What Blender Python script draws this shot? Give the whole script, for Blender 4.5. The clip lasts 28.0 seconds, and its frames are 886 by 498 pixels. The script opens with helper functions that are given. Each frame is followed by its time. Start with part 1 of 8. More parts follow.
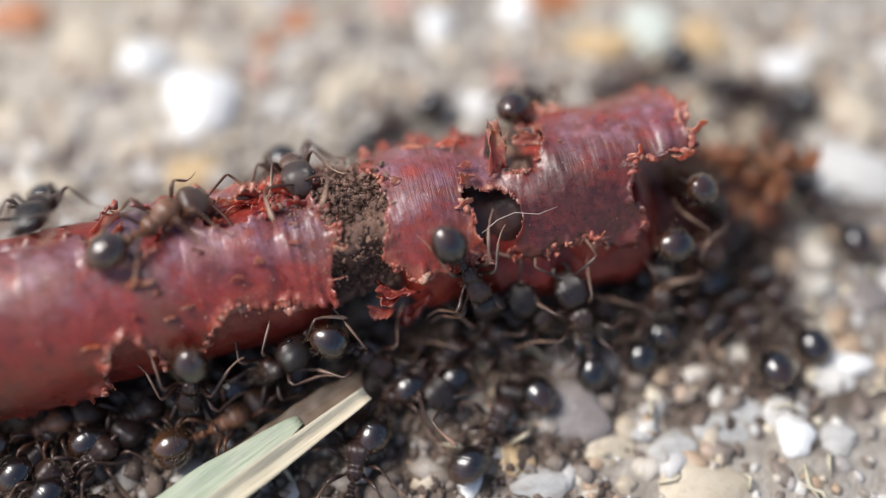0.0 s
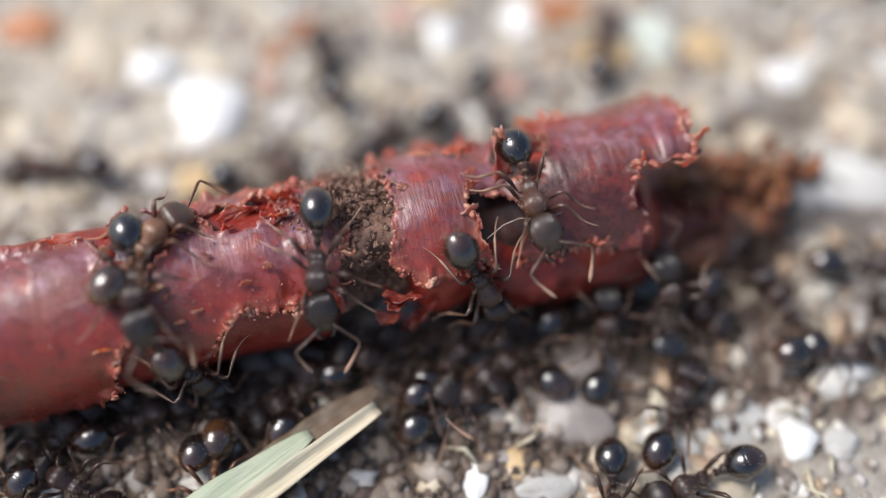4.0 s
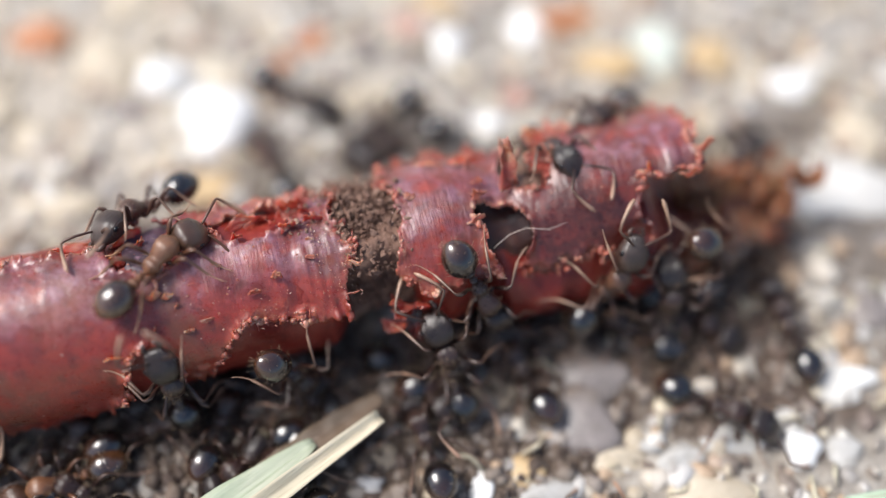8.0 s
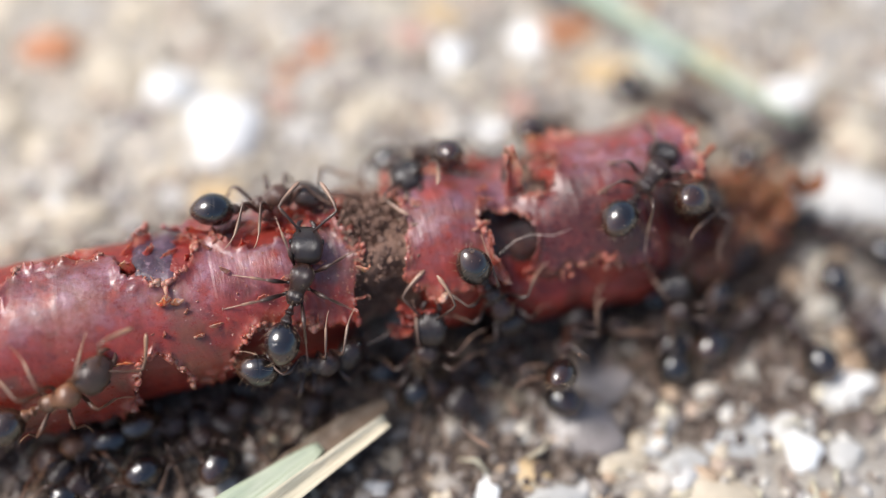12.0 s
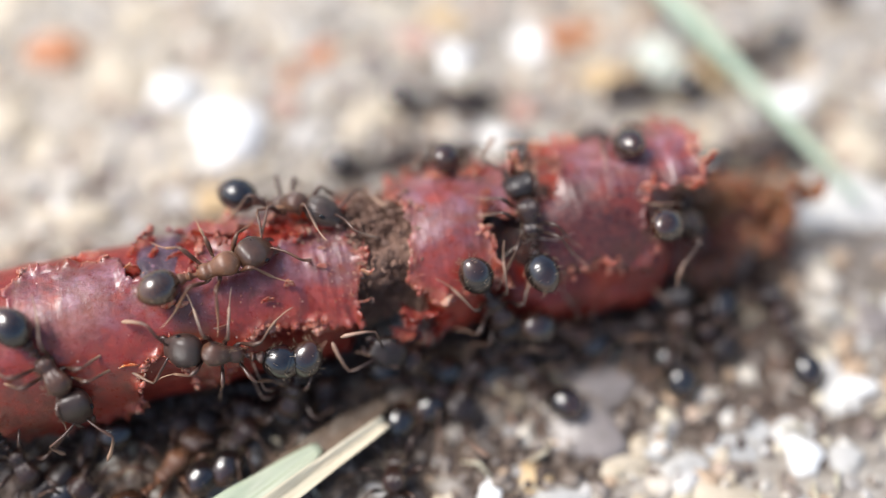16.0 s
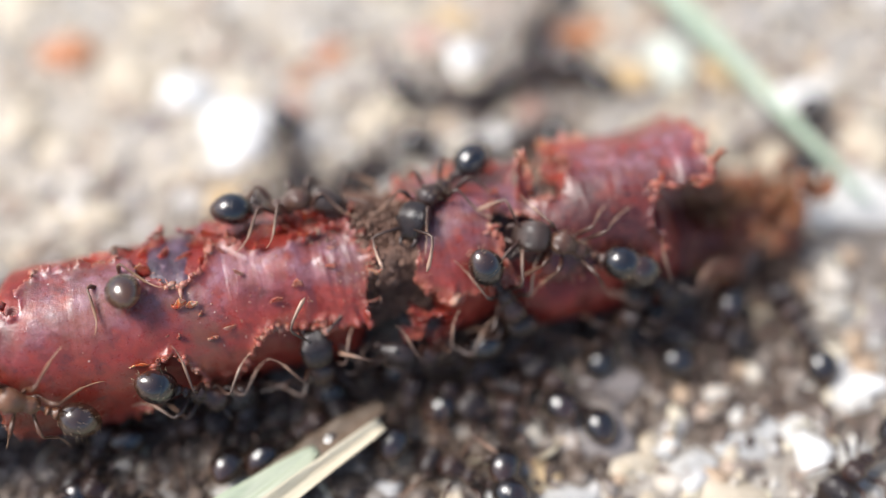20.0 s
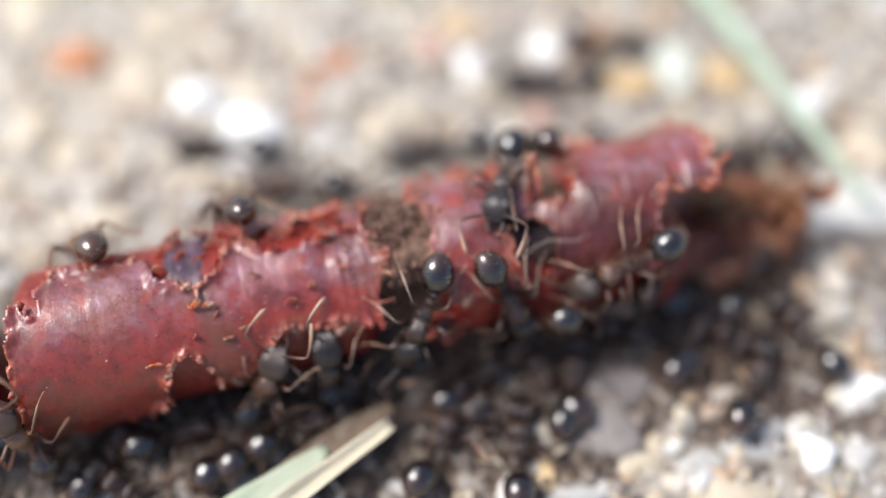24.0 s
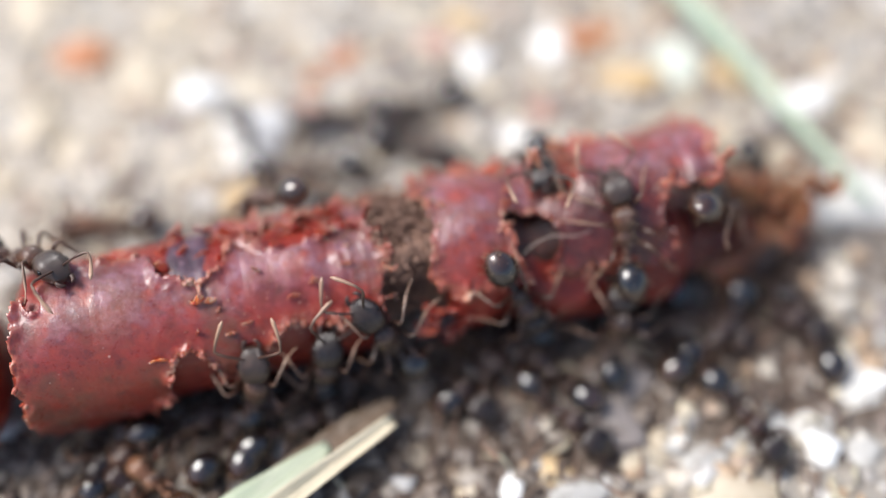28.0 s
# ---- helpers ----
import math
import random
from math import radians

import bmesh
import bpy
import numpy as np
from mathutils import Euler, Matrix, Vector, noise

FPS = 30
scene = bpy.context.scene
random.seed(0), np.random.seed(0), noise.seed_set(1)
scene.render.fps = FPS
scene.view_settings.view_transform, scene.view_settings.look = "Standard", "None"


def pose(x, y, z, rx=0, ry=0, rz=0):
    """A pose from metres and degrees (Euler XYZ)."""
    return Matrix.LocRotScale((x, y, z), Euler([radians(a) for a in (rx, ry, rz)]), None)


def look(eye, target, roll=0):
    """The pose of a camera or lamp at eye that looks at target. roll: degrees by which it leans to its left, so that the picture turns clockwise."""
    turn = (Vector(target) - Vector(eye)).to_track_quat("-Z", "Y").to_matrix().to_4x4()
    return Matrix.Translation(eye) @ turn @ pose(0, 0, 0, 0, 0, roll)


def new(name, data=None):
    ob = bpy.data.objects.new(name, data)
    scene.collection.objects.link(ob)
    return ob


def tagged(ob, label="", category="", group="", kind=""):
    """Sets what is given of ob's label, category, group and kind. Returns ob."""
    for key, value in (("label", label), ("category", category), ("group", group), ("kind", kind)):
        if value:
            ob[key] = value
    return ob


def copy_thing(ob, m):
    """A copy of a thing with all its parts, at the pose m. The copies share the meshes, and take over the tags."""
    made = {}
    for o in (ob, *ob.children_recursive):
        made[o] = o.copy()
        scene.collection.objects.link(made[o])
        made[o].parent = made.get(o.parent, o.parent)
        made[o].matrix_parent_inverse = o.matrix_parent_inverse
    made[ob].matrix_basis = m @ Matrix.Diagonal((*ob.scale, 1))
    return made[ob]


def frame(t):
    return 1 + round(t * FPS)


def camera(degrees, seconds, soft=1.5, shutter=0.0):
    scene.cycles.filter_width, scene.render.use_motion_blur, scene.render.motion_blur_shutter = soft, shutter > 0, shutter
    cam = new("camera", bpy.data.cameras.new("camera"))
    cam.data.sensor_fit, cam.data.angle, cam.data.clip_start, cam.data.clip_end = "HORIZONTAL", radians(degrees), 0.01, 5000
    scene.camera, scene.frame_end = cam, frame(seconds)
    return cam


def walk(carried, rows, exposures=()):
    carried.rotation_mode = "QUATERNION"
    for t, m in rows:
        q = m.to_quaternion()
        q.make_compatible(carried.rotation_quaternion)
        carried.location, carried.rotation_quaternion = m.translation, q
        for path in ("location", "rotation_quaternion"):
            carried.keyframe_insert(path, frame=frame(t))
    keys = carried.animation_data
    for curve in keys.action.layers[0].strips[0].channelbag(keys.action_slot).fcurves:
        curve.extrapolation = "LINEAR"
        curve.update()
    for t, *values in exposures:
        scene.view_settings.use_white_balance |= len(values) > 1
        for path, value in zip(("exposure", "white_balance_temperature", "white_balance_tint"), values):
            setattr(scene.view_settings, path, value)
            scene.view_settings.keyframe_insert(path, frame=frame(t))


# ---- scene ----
MM = 0.001  # the plan below is in millimetres


def at(x, y, z, rx=0, ry=0, rz=0):
    """A pose from millimetres and degrees."""
    return pose(x * MM, y * MM, z * MM, rx, ry, rz)


# ---- camera ----
cam = camera(43.0, 28.0, soft=1.2, shutter=0.5)
cam.data.dof.use_dof = True
cam.data.dof.focus_distance = 24.45 * MM
cam.data.dof.aperture_fstop = 16.0
PATH = [
    (0, (0.003, -13.388, 24.476), (0.022, 0.984, -1.740), 1.20),
    (0.5, (-0.107, -13.373, 24.525), (0.031, 0.986, -1.740), 1.60),
    (1, (-0.015, -13.305, 24.508), (0.022, 0.983, -1.741), 1.20),
    (1.5, (-0.079, -13.359, 24.515), (0.025, 0.984, -1.742), 1.40),
    (2, (-0.149, -13.538, 24.588), (0.027, 0.995, -1.734), 1.50),
    (2.5, (-0.099, -13.627, 24.532), (0.023, 1.004, -1.730), 1.10),
    (3, (-0.021, -13.687, 24.503), (0.016, 1.008, -1.727), 0.80),
    (3.5, (-0.086, -13.716, 24.552), (0.019, 1.008, -1.728), 1.00),
    (5.5, (-0.050, -13.751, 24.811), (0.011, 1.008, -1.728), 0.60),
    (6, (-0.049, -13.664, 24.809), (0.011, 1.005, -1.729), 0.60),
    (6.5, (-0.065, -13.638, 24.846), (0.011, 1.002, -1.730), 0.70),
    (7, (-0.071, -13.769, 24.895), (0.011, 1.011, -1.726), 0.60),
    (7.5, (-0.070, -13.791, 24.929), (0.006, 1.015, -1.724), 0.40),
    (8, (-0.071, -13.719, 24.941), (0.005, 1.011, -1.726), 0.40),
    (8.5, (-0.152, -13.716, 24.953), (0.012, 1.011, -1.726), 0.80),
    (9, (-0.273, -13.851, 25.011), (0.020, 1.020, -1.720), 1.10),
    (9.5, (-0.302, -13.905, 25.074), (0.023, 1.025, -1.717), 1.40),
    (10, (-0.276, -13.864, 25.109), (0.020, 1.021, -1.719), 1.10),
    (10.5, (-0.253, -13.800, 25.133), (0.017, 1.014, -1.724), 1.40),
    (11, (-0.284, -13.867, 25.115), (0.013, 1.023, -1.718), 0.70),
    (11.5, (-0.336, -13.976, 25.160), (0.016, 1.028, -1.715), 0.90),
    (12, (-0.311, -14.023, 25.144), (0.013, 1.031, -1.714), 0.70),
    (12.5, (-0.249, -14.018, 25.090), (0.007, 1.029, -1.715), 0.20),
    (14.5, (-0.236, -14.033, 25.279), (0.003, 1.030, -1.714), 0.20),
    (15, (-0.330, -14.080, 25.309), (0.010, 1.038, -1.710), 0.70),
    (15.5, (-0.403, -14.135, 25.276), (0.016, 1.041, -1.708), 0.90),
    (16, (-0.399, -14.115, 25.260), (0.014, 1.038, -1.710), 1.00),
    (16.5, (-0.375, -14.077, 25.266), (0.010, 1.032, -1.713), 0.50),
    (17, (-0.442, -14.198, 25.300), (0.013, 1.041, -1.707), 1.00),
    (17.5, (-0.429, -14.286, 25.345), (0.007, 1.045, -1.706), 0.50),
    (18, (-0.438, -14.310, 25.374), (0.008, 1.047, -1.705), 0.50),
    (18.5, (-0.392, -14.181, 25.322), (0.008, 1.042, -1.708), 0.50),
    (19, (-0.287, -14.110, 25.339), (0.000, 1.034, -1.711), -0.10),
    (19.5, (-0.232, -14.132, 25.400), (-0.013, 1.031, -1.713), -0.50),
    (20, (-0.182, -14.109, 25.375), (-0.017, 1.032, -1.712), -0.70),
    (20.5, (-0.155, -14.142, 25.491), (-0.024, 1.031, -1.714), -1.10),
    (21, (-0.328, -14.245, 25.562), (-0.011, 1.035, -1.711), -0.40),
    (21.5, (-0.543, -14.315, 25.606), (0.003, 1.035, -1.711), 0.30),
    (23.5, (-0.668, -14.512, 25.637), (0.003, 1.045, -1.705), 0.40),
    (24, (-0.653, -14.475, 25.649), (-0.001, 1.047, -1.705), 0.10),
    (24.5, (-0.700, -14.386, 25.645), (0.002, 1.039, -1.709), 0.30),
    (25, (-0.685, -14.385, 25.549), (-0.001, 1.036, -1.711), 0.20),
    (25.5, (-0.677, -14.454, 25.575), (-0.003, 1.040, -1.708), 0.00),
    (26, (-0.626, -14.415, 25.639), (-0.005, 1.037, -1.710), -0.00),
    (26.5, (-0.617, -14.336, 25.677), (-0.007, 1.030, -1.715), -0.10),
    (27, (-0.652, -14.397, 25.630), (-0.007, 1.034, -1.711), 0.00),
    (27.5, (-0.555, -14.501, 25.615), (-0.013, 1.043, -1.707), -0.40),
    (28, (-0.421, -14.515, 25.596), (-0.023, 1.044, -1.706), -1.00),
]
walk(cam, [(t, look(Vector(e) * MM, (Vector(e) + Vector(d)) * MM, r)) for t, e, d, r in PATH],
     exposures=[(0.0, -0.04), (3.0, 0.02), (6.0, 0.11), (8.0, 0.22), (12.0, 0.20), (17.0, 0.33), (28.0, 0.30)])

# ---- sky and sun ----
SUN_WAY = Vector((-0.54, 0.11, 0.83)).normalized()
world = bpy.data.worlds.new("world")
scene.world = world
world.use_nodes = True
wn = world.node_tree.nodes
sky = wn.new("ShaderNodeTexSky")
sky.sky_type, sky.sun_disc = "NISHITA", False
sky.air_density, sky.dust_density, sky.ozone_density = 1.0, 2.5, 1.5
sky.sun_elevation = math.asin(SUN_WAY.z)
sky.sun_rotation = math.atan2(SUN_WAY.x, SUN_WAY.y)
wn["Background"].inputs["Strength"].default_value = 0.15
world.node_tree.links.new(sky.outputs[0], wn["Background"].inputs["Color"])
sun = new("sun", bpy.data.lights.new("sun", "SUN"))
sun.data.energy, sun.data.angle, sun.data.color = 3.75, radians(24.0), (1.0, 0.97, 0.94)
sun.matrix_world = look((0, 0, 1), Vector((0, 0, 1)) - SUN_WAY)


# ---- materials ----
class Mat:
    """A node material with a few shorthands; scales are in cycles per millimetre."""

    def __init__(self, name):
        self.m = bpy.data.materials.new(name)
        self.m.use_nodes = True
        self.t = self.m.node_tree
        self.b = self.t.nodes["Principled BSDF"]
        self.coord = self.t.nodes.new("ShaderNodeTexCoord")

    def node(self, kind, **kw):
        n = self.t.nodes.new(kind)
        for k, v in kw.items():
            n.inputs[k].default_value = v
        return n

    def link(self, a, b):
        self.t.links.new(a, b)

    def place(self, sx=1.0, sy=1.0, sz=1.0, which="Object"):
        n = self.node("ShaderNodeMapping")
        n.inputs["Scale"].default_value = (sx / MM, sy / MM, sz / MM)
        self.link(self.coord.outputs[which], n.inputs["Vector"])
        return n.outputs[0]

    def along_worm(self, sx, sy):
        """Coordinates turned to the worm's axis, sx along it and sy across."""
        a = self.place()
        n = self.t.nodes.new("ShaderNodeVectorRotate")
        n.rotation_type = "Z_AXIS"
        n.inputs["Angle"].default_value = radians(-14.3)
        self.link(a, n.inputs["Vector"])
        m = self.node("ShaderNodeMapping")
        m.inputs["Scale"].default_value = (sx, sy, sy)
        self.link(n.outputs[0], m.inputs["Vector"])
        return m.outputs[0]

    def noise(self, scale, detail=4.0, rough=0.6, vec=None):
        n = self.node("ShaderNodeTexNoise", Scale=scale, Detail=detail, Roughness=rough)
        self.link(vec or self.place(), n.inputs["Vector"])
        return n.outputs["Fac"]

    def cells(self, scale, feature="F1"):
        n = self.node("ShaderNodeTexVoronoi", Scale=scale)
        n.feature = feature
        self.link(self.place(), n.inputs["Vector"])
        return n.outputs["Distance"]

    def ramp(self, fac, stops):
        n = self.t.nodes.new("ShaderNodeValToRGB")
        e = n.color_ramp.elements
        while len(e) < len(stops):
            e.new(0.5)
        for el, (p, c) in zip(e, stops):
            el.position, el.color = p, (*c, 1) if len(c) == 3 else c
        self.link(fac, n.inputs[0])
        return n.outputs[0]

    def steps(self, fac, lo, hi):
        n = self.node("ShaderNodeMapRange")
        n.inputs[1].default_value, n.inputs[2].default_value = lo, hi
        self.link(fac, n.inputs[0])
        return n.outputs[0]

    def mix(self, fac, a, b):
        n = self.t.nodes.new("ShaderNodeMix")
        n.data_type = "RGBA"
        for sock, v in ((n.inputs[0], fac), (n.inputs[6], a), (n.inputs[7], b)):
            if isinstance(v, (int, float)):
                sock.default_value = v
            elif isinstance(v, tuple):
                sock.default_value = (*v, 1)
            else:
                self.link(v, sock)
        return n.outputs[2]

    def maths(self, op, a, b=0.0):
        n = self.t.nodes.new("ShaderNodeMath")
        n.operation = op
        for sock, v in ((n.inputs[0], a), (n.inputs[1], b)):
            if isinstance(v, (int, float)):
                sock.default_value = v
            else:
                self.link(v, sock)
        return n.outputs[0]

    def attr(self, name):
        n = self.t.nodes.new("ShaderNodeAttribute")
        n.attribute_name = name
        return n.outputs["Fac"]

    def rand(self):
        return self.t.nodes.new("ShaderNodeObjectInfo").outputs["Random"]

    def island(self):
        return self.t.nodes.new("ShaderNodeNewGeometry").outputs["Random Per Island"]

    def bump(self, fac, mm, strength=1.0):
        n = self.node("ShaderNodeBump", Strength=strength, Distance=mm * MM)
        self.link(fac, n.inputs["Height"])
        old = self.b.inputs["Normal"].links
        if old:
            self.link(old[0].from_socket, n.inputs["Normal"])
        self.link(n.outputs[0], self.b.inputs["Normal"])

    def set(self, **kw):
        for k, v in kw.items():
            sock = self.b.inputs[k.replace("_", " ")]
            if isinstance(v, (int, float)) or (isinstance(v, tuple)):
                sock.default_value = (*v, 1) if isinstance(v, tuple) and sock.type == "RGBA" else v
            else:
                self.link(v, sock)
        return self


def make_skin():
    k = Mat("worm_skin")
    big, mid, fine = k.noise(0.55, 4), k.noise(2.2, 5, 0.65), k.noise(9.0, 4)
    col = k.ramp(big, [(0.32, (0.115, 0.021, 0.016)), (0.45, (0.310, 0.044, 0.028)), (0.56, (0.180, 0.034, 0.023)), (0.70, (0.320, 0.100, 0.047))])
    # the belly is paler and redder
    col = k.mix(k.maths("MULTIPLY", k.attr("belly"), k.steps(mid, 0.25, 0.6)), col, k.mix(k.attr('wrinkle'), (0.31, 0.027, 0.014), (0.15, 0.017, 0.011)))
    # brown gut contents shine through in places
    col = k.mix(k.maths("MULTIPLY", k.steps(k.noise(0.75, 5, 0.6), 0.50, 0.66), 0.7), col, (0.13, 0.058, 0.030))
    # violet sheen of the sky painted on the back; the flank a deep red
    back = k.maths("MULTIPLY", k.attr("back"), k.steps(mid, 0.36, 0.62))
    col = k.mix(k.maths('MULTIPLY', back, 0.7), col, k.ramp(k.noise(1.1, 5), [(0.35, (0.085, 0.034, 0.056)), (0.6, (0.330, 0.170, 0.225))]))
    col = k.mix(k.steps(k.noise(1.6, 5, 0.7, k.place(1.0, 1.0, 1.3)), 0.58, 0.75), col, (0.075, 0.022, 0.026))
    col = k.mix(k.maths("MULTIPLY", k.steps(k.noise(0.9, 4), 0.55, 0.75), 0.5), col, (0.20, 0.055, 0.028))
    col = k.mix(k.maths("MULTIPLY", k.steps(k.noise(1.3, 6, 0.72, k.place(1.0, 1.0, 0.7)), 0.56, 0.70), 0.55), col, (0.055, 0.015, 0.013))
    col = k.mix(k.maths("MULTIPLY", k.steps(k.noise(4.2, 6, 0.72), 0.46, 0.68), 0.38), col, (0.060, 0.014, 0.014))
    torn = k.maths("MULTIPLY", k.attr("torn"), k.steps(mid, 0.32, 0.55))
    col = k.mix(torn, col, k.ramp(fine, [(0.35, (0.27, 0.035, 0.022)), (0.55, (0.46, 0.13, 0.065)), (0.7, (0.62, 0.36, 0.22))]))
    # pale specks of dried slime
    streak = k.noise(1.0, 6, 0.75, k.place(1.2, 5.0, 5.0))
    col = k.mix(k.maths("MULTIPLY", k.steps(streak, 0.54, 0.72), 0.45), col, (0.22, 0.065, 0.045))
    # fine wrinkles across the back, their silvery glints painted into the colour
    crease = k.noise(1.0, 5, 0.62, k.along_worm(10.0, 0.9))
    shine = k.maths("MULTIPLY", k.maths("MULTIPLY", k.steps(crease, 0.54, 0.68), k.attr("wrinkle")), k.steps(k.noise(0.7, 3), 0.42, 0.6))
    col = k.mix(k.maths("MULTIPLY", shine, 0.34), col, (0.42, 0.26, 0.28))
    speck = k.steps(k.cells(3.1), 0.10, 0.07)
    speck = k.maths("MULTIPLY", speck, k.steps(k.noise(0.8, 2), 0.5, 0.6))
    col = k.mix(speck, col, (0.62, 0.45, 0.38))
    # darker maroon over the flank of the hind piece
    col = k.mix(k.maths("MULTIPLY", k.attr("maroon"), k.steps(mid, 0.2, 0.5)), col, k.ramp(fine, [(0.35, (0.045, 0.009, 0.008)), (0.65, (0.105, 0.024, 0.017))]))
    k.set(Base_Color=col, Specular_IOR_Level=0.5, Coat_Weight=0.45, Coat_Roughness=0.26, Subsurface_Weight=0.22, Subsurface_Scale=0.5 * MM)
    k.set(Roughness=k.ramp(k.noise(6.0, 5, 0.7), [(0.35, (0.22,) * 3), (0.65, (0.55,) * 3)]))
    k.b.inputs["Subsurface Radius"].default_value = (1.0, 0.25, 0.15)
    k.bump(k.attr("lines"), 0.012, 0.6)
    k.bump(k.maths("MULTIPLY", crease, k.attr("wrinkle")), 0.055, 0.9)
    k.bump(mid, 0.035, 0.6)
    k.bump(streak, 0.012, 0.5)
    k.bump(fine, 0.012, 0.8)
    return k.m


def make_flesh(name, deep, bright, pale, wet=0.3):
    k = Mat(name)
    mid, fine = k.noise(1.5, 5, 0.65), k.noise(7.0, 4)
    col = k.ramp(mid, [(0.3, deep), (0.52, bright), (0.72, pale)])
    col = k.mix(k.steps(fine, 0.58, 0.72), col, pale)
    k.set(Base_Color=col, Roughness=0.38, Specular_IOR_Level=0.5, Subsurface_Weight=wet, Subsurface_Scale=0.5 * MM)
    k.b.inputs["Subsurface Radius"].default_value = (1.0, 0.22, 0.1)
    k.bump(mid, 0.07, 0.8)
    k.bump(fine, 0.014, 0.8)
    return k.m


def make_soil():
    k = Mat("soil")
    mid, fine = k.noise(2.5, 5, 0.7), k.noise(14.0, 4)
    col = k.ramp(mid, [(0.3, (0.10, 0.052, 0.037)), (0.55, (0.26, 0.155, 0.110)), (0.75, (0.44, 0.32, 0.24))])
    k.set(Base_Color=k.mix(k.steps(k.island(), 0.0, 1.4), col, (0.15, 0.075, 0.05)), Roughness=0.8)
    k.bump(fine, 0.03, 0.9)
    return k.m


def make_shell(name, dark, light, rough, lines=0.0, tip=None):
    """An ant's cuticle."""
    k = Mat(name)
    mid, fine = k.noise(3.0, 4), k.noise(30.0, 3)
    col = k.mix(k.steps(mid, 0.3, 0.7), dark, light)
    if tip:  # amber hind end
        s = k.t.nodes.new("ShaderNodeSeparateXYZ")
        k.link(k.place(), s.inputs[0])
        col = k.mix(k.steps(s.outputs[0], -0.5, -0.95), col, tip)
    k.set(Base_Color=col, Specular_IOR_Level=1.0 if rough < 0.2 else 0.6, Coat_Weight=0.4, Coat_Roughness=0.22 if rough < 0.2 else 0.3)
    k.set(Roughness=k.ramp(mid, [(0.3, (rough,) * 3), (0.7, (rough * 1.35,) * 3)]))
    if lines:
        n = k.node("ShaderNodeTexWave", Scale=1.0, Distortion=1.2)
        n.bands_direction = "Y"
        k.link(k.place(13, 13, 13), n.inputs["Vector"])
        k.bump(n.outputs["Fac"], 0.012, lines)
    k.bump(fine, 0.0006 if rough < 0.2 else 0.003, 0.3)
    return k.m


def make_limb(name, dark, light):
    """Legs: dusky thighs and pale, straw-brown feet; along is 0 at the body and 1 at the tip."""
    k = Mat(name)
    n = k.noise(6.0, 3)
    a = k.maths("ADD", k.attr("along"), k.maths("MULTIPLY", n, 0.2))
    k.set(Base_Color=k.ramp(a, [(0.35, dark), (0.66, tuple(0.75 * d + 0.25 * e for d, e in zip(dark, light))), (0.92, light)]), Roughness=0.35, Specular_IOR_Level=0.6)
    k.bump(k.noise(22.0, 3), 0.008, 0.6)
    return k.m


def make_concrete():
    k = Mat("concrete_mortar")
    a, b, c = k.noise(0.22, 4), k.noise(1.4, 6, 0.7), k.noise(6.0, 5, 0.7)
    col = k.ramp(b, [(0.28, (0.20, 0.165, 0.13)), (0.5, (0.40, 0.36, 0.31)), (0.72, (0.60, 0.56, 0.50))])
    col = k.mix(k.steps(a, 0.45, 0.7), col, (0.36, 0.31, 0.25))
    col = k.mix(k.steps(c, 0.62, 0.75), col, (0.58, 0.55, 0.50))
    col = k.mix(k.steps(c, 0.36, 0.28), col, (0.11, 0.085, 0.065))
    # paler mortar in a patch of the far ground
    col = k.mix(k.maths("MULTIPLY", k.attr("far_pale"), 0.7), col, k.ramp(c, [(0.3, (0.44, 0.37, 0.28)), (0.6, (0.66, 0.59, 0.49))]))
    # earth spilled round the worm
    earth = k.ramp(c, [(0.3, (0.045, 0.028, 0.019)), (0.55, (0.115, 0.08, 0.058)), (0.75, (0.21, 0.165, 0.13))])
    col = k.mix(k.attr("earth"), col, earth)
    k.set(Base_Color=col, Roughness=0.85)
    k.bump(b, 0.25, 0.9)
    k.bump(c, 0.06, 0.9)
    return k.m


def make_pebble(name, source, tones, rough=0.5):
    k = Mat(name)
    r = {"object": k.rand, "island": k.island}[source]() if source else None
    b, c = k.noise(1.6, 5, 0.65), k.noise(8.0, 4)
    if r is None:
        col = k.ramp(b, [(0.3, tones[0]), (0.7, tones[1])])
    else:
        n = len(tones)
        col = k.ramp(r, [(i / n, t) for i, t in enumerate(tones)])
        col.node.color_ramp.interpolation = "CONSTANT"
    col = k.mix(k.maths("MULTIPLY", k.steps(b, 0.5, 0.75), 0.45), col, (0.20, 0.15, 0.10))
    col = k.mix(k.maths("MULTIPLY", k.steps(c, 0.6, 0.75), 0.4), col, (0.8, 0.77, 0.7))
    k.set(Base_Color=col, Roughness=rough, Specular_IOR_Level=0.5)
    k.bump(b, 0.08, 0.6)
    k.bump(c, 0.02, 0.6)
    return k.m


def make_grass(name, a, b, c):
    k = Mat(name)
    fibre = k.noise(1.0, 5, 0.7, k.place(0.25, 8.0, 8.0))
    wide = k.noise(0.35, 3)
    col = k.mix(k.steps(wide, 0.4, 0.65), k.ramp(fibre, [(0.3, a), (0.65, b)]), c)
    k.set(Base_Color=col, Roughness=0.5)
    k.bump(fibre, 0.05, 0.7)
    return k.m


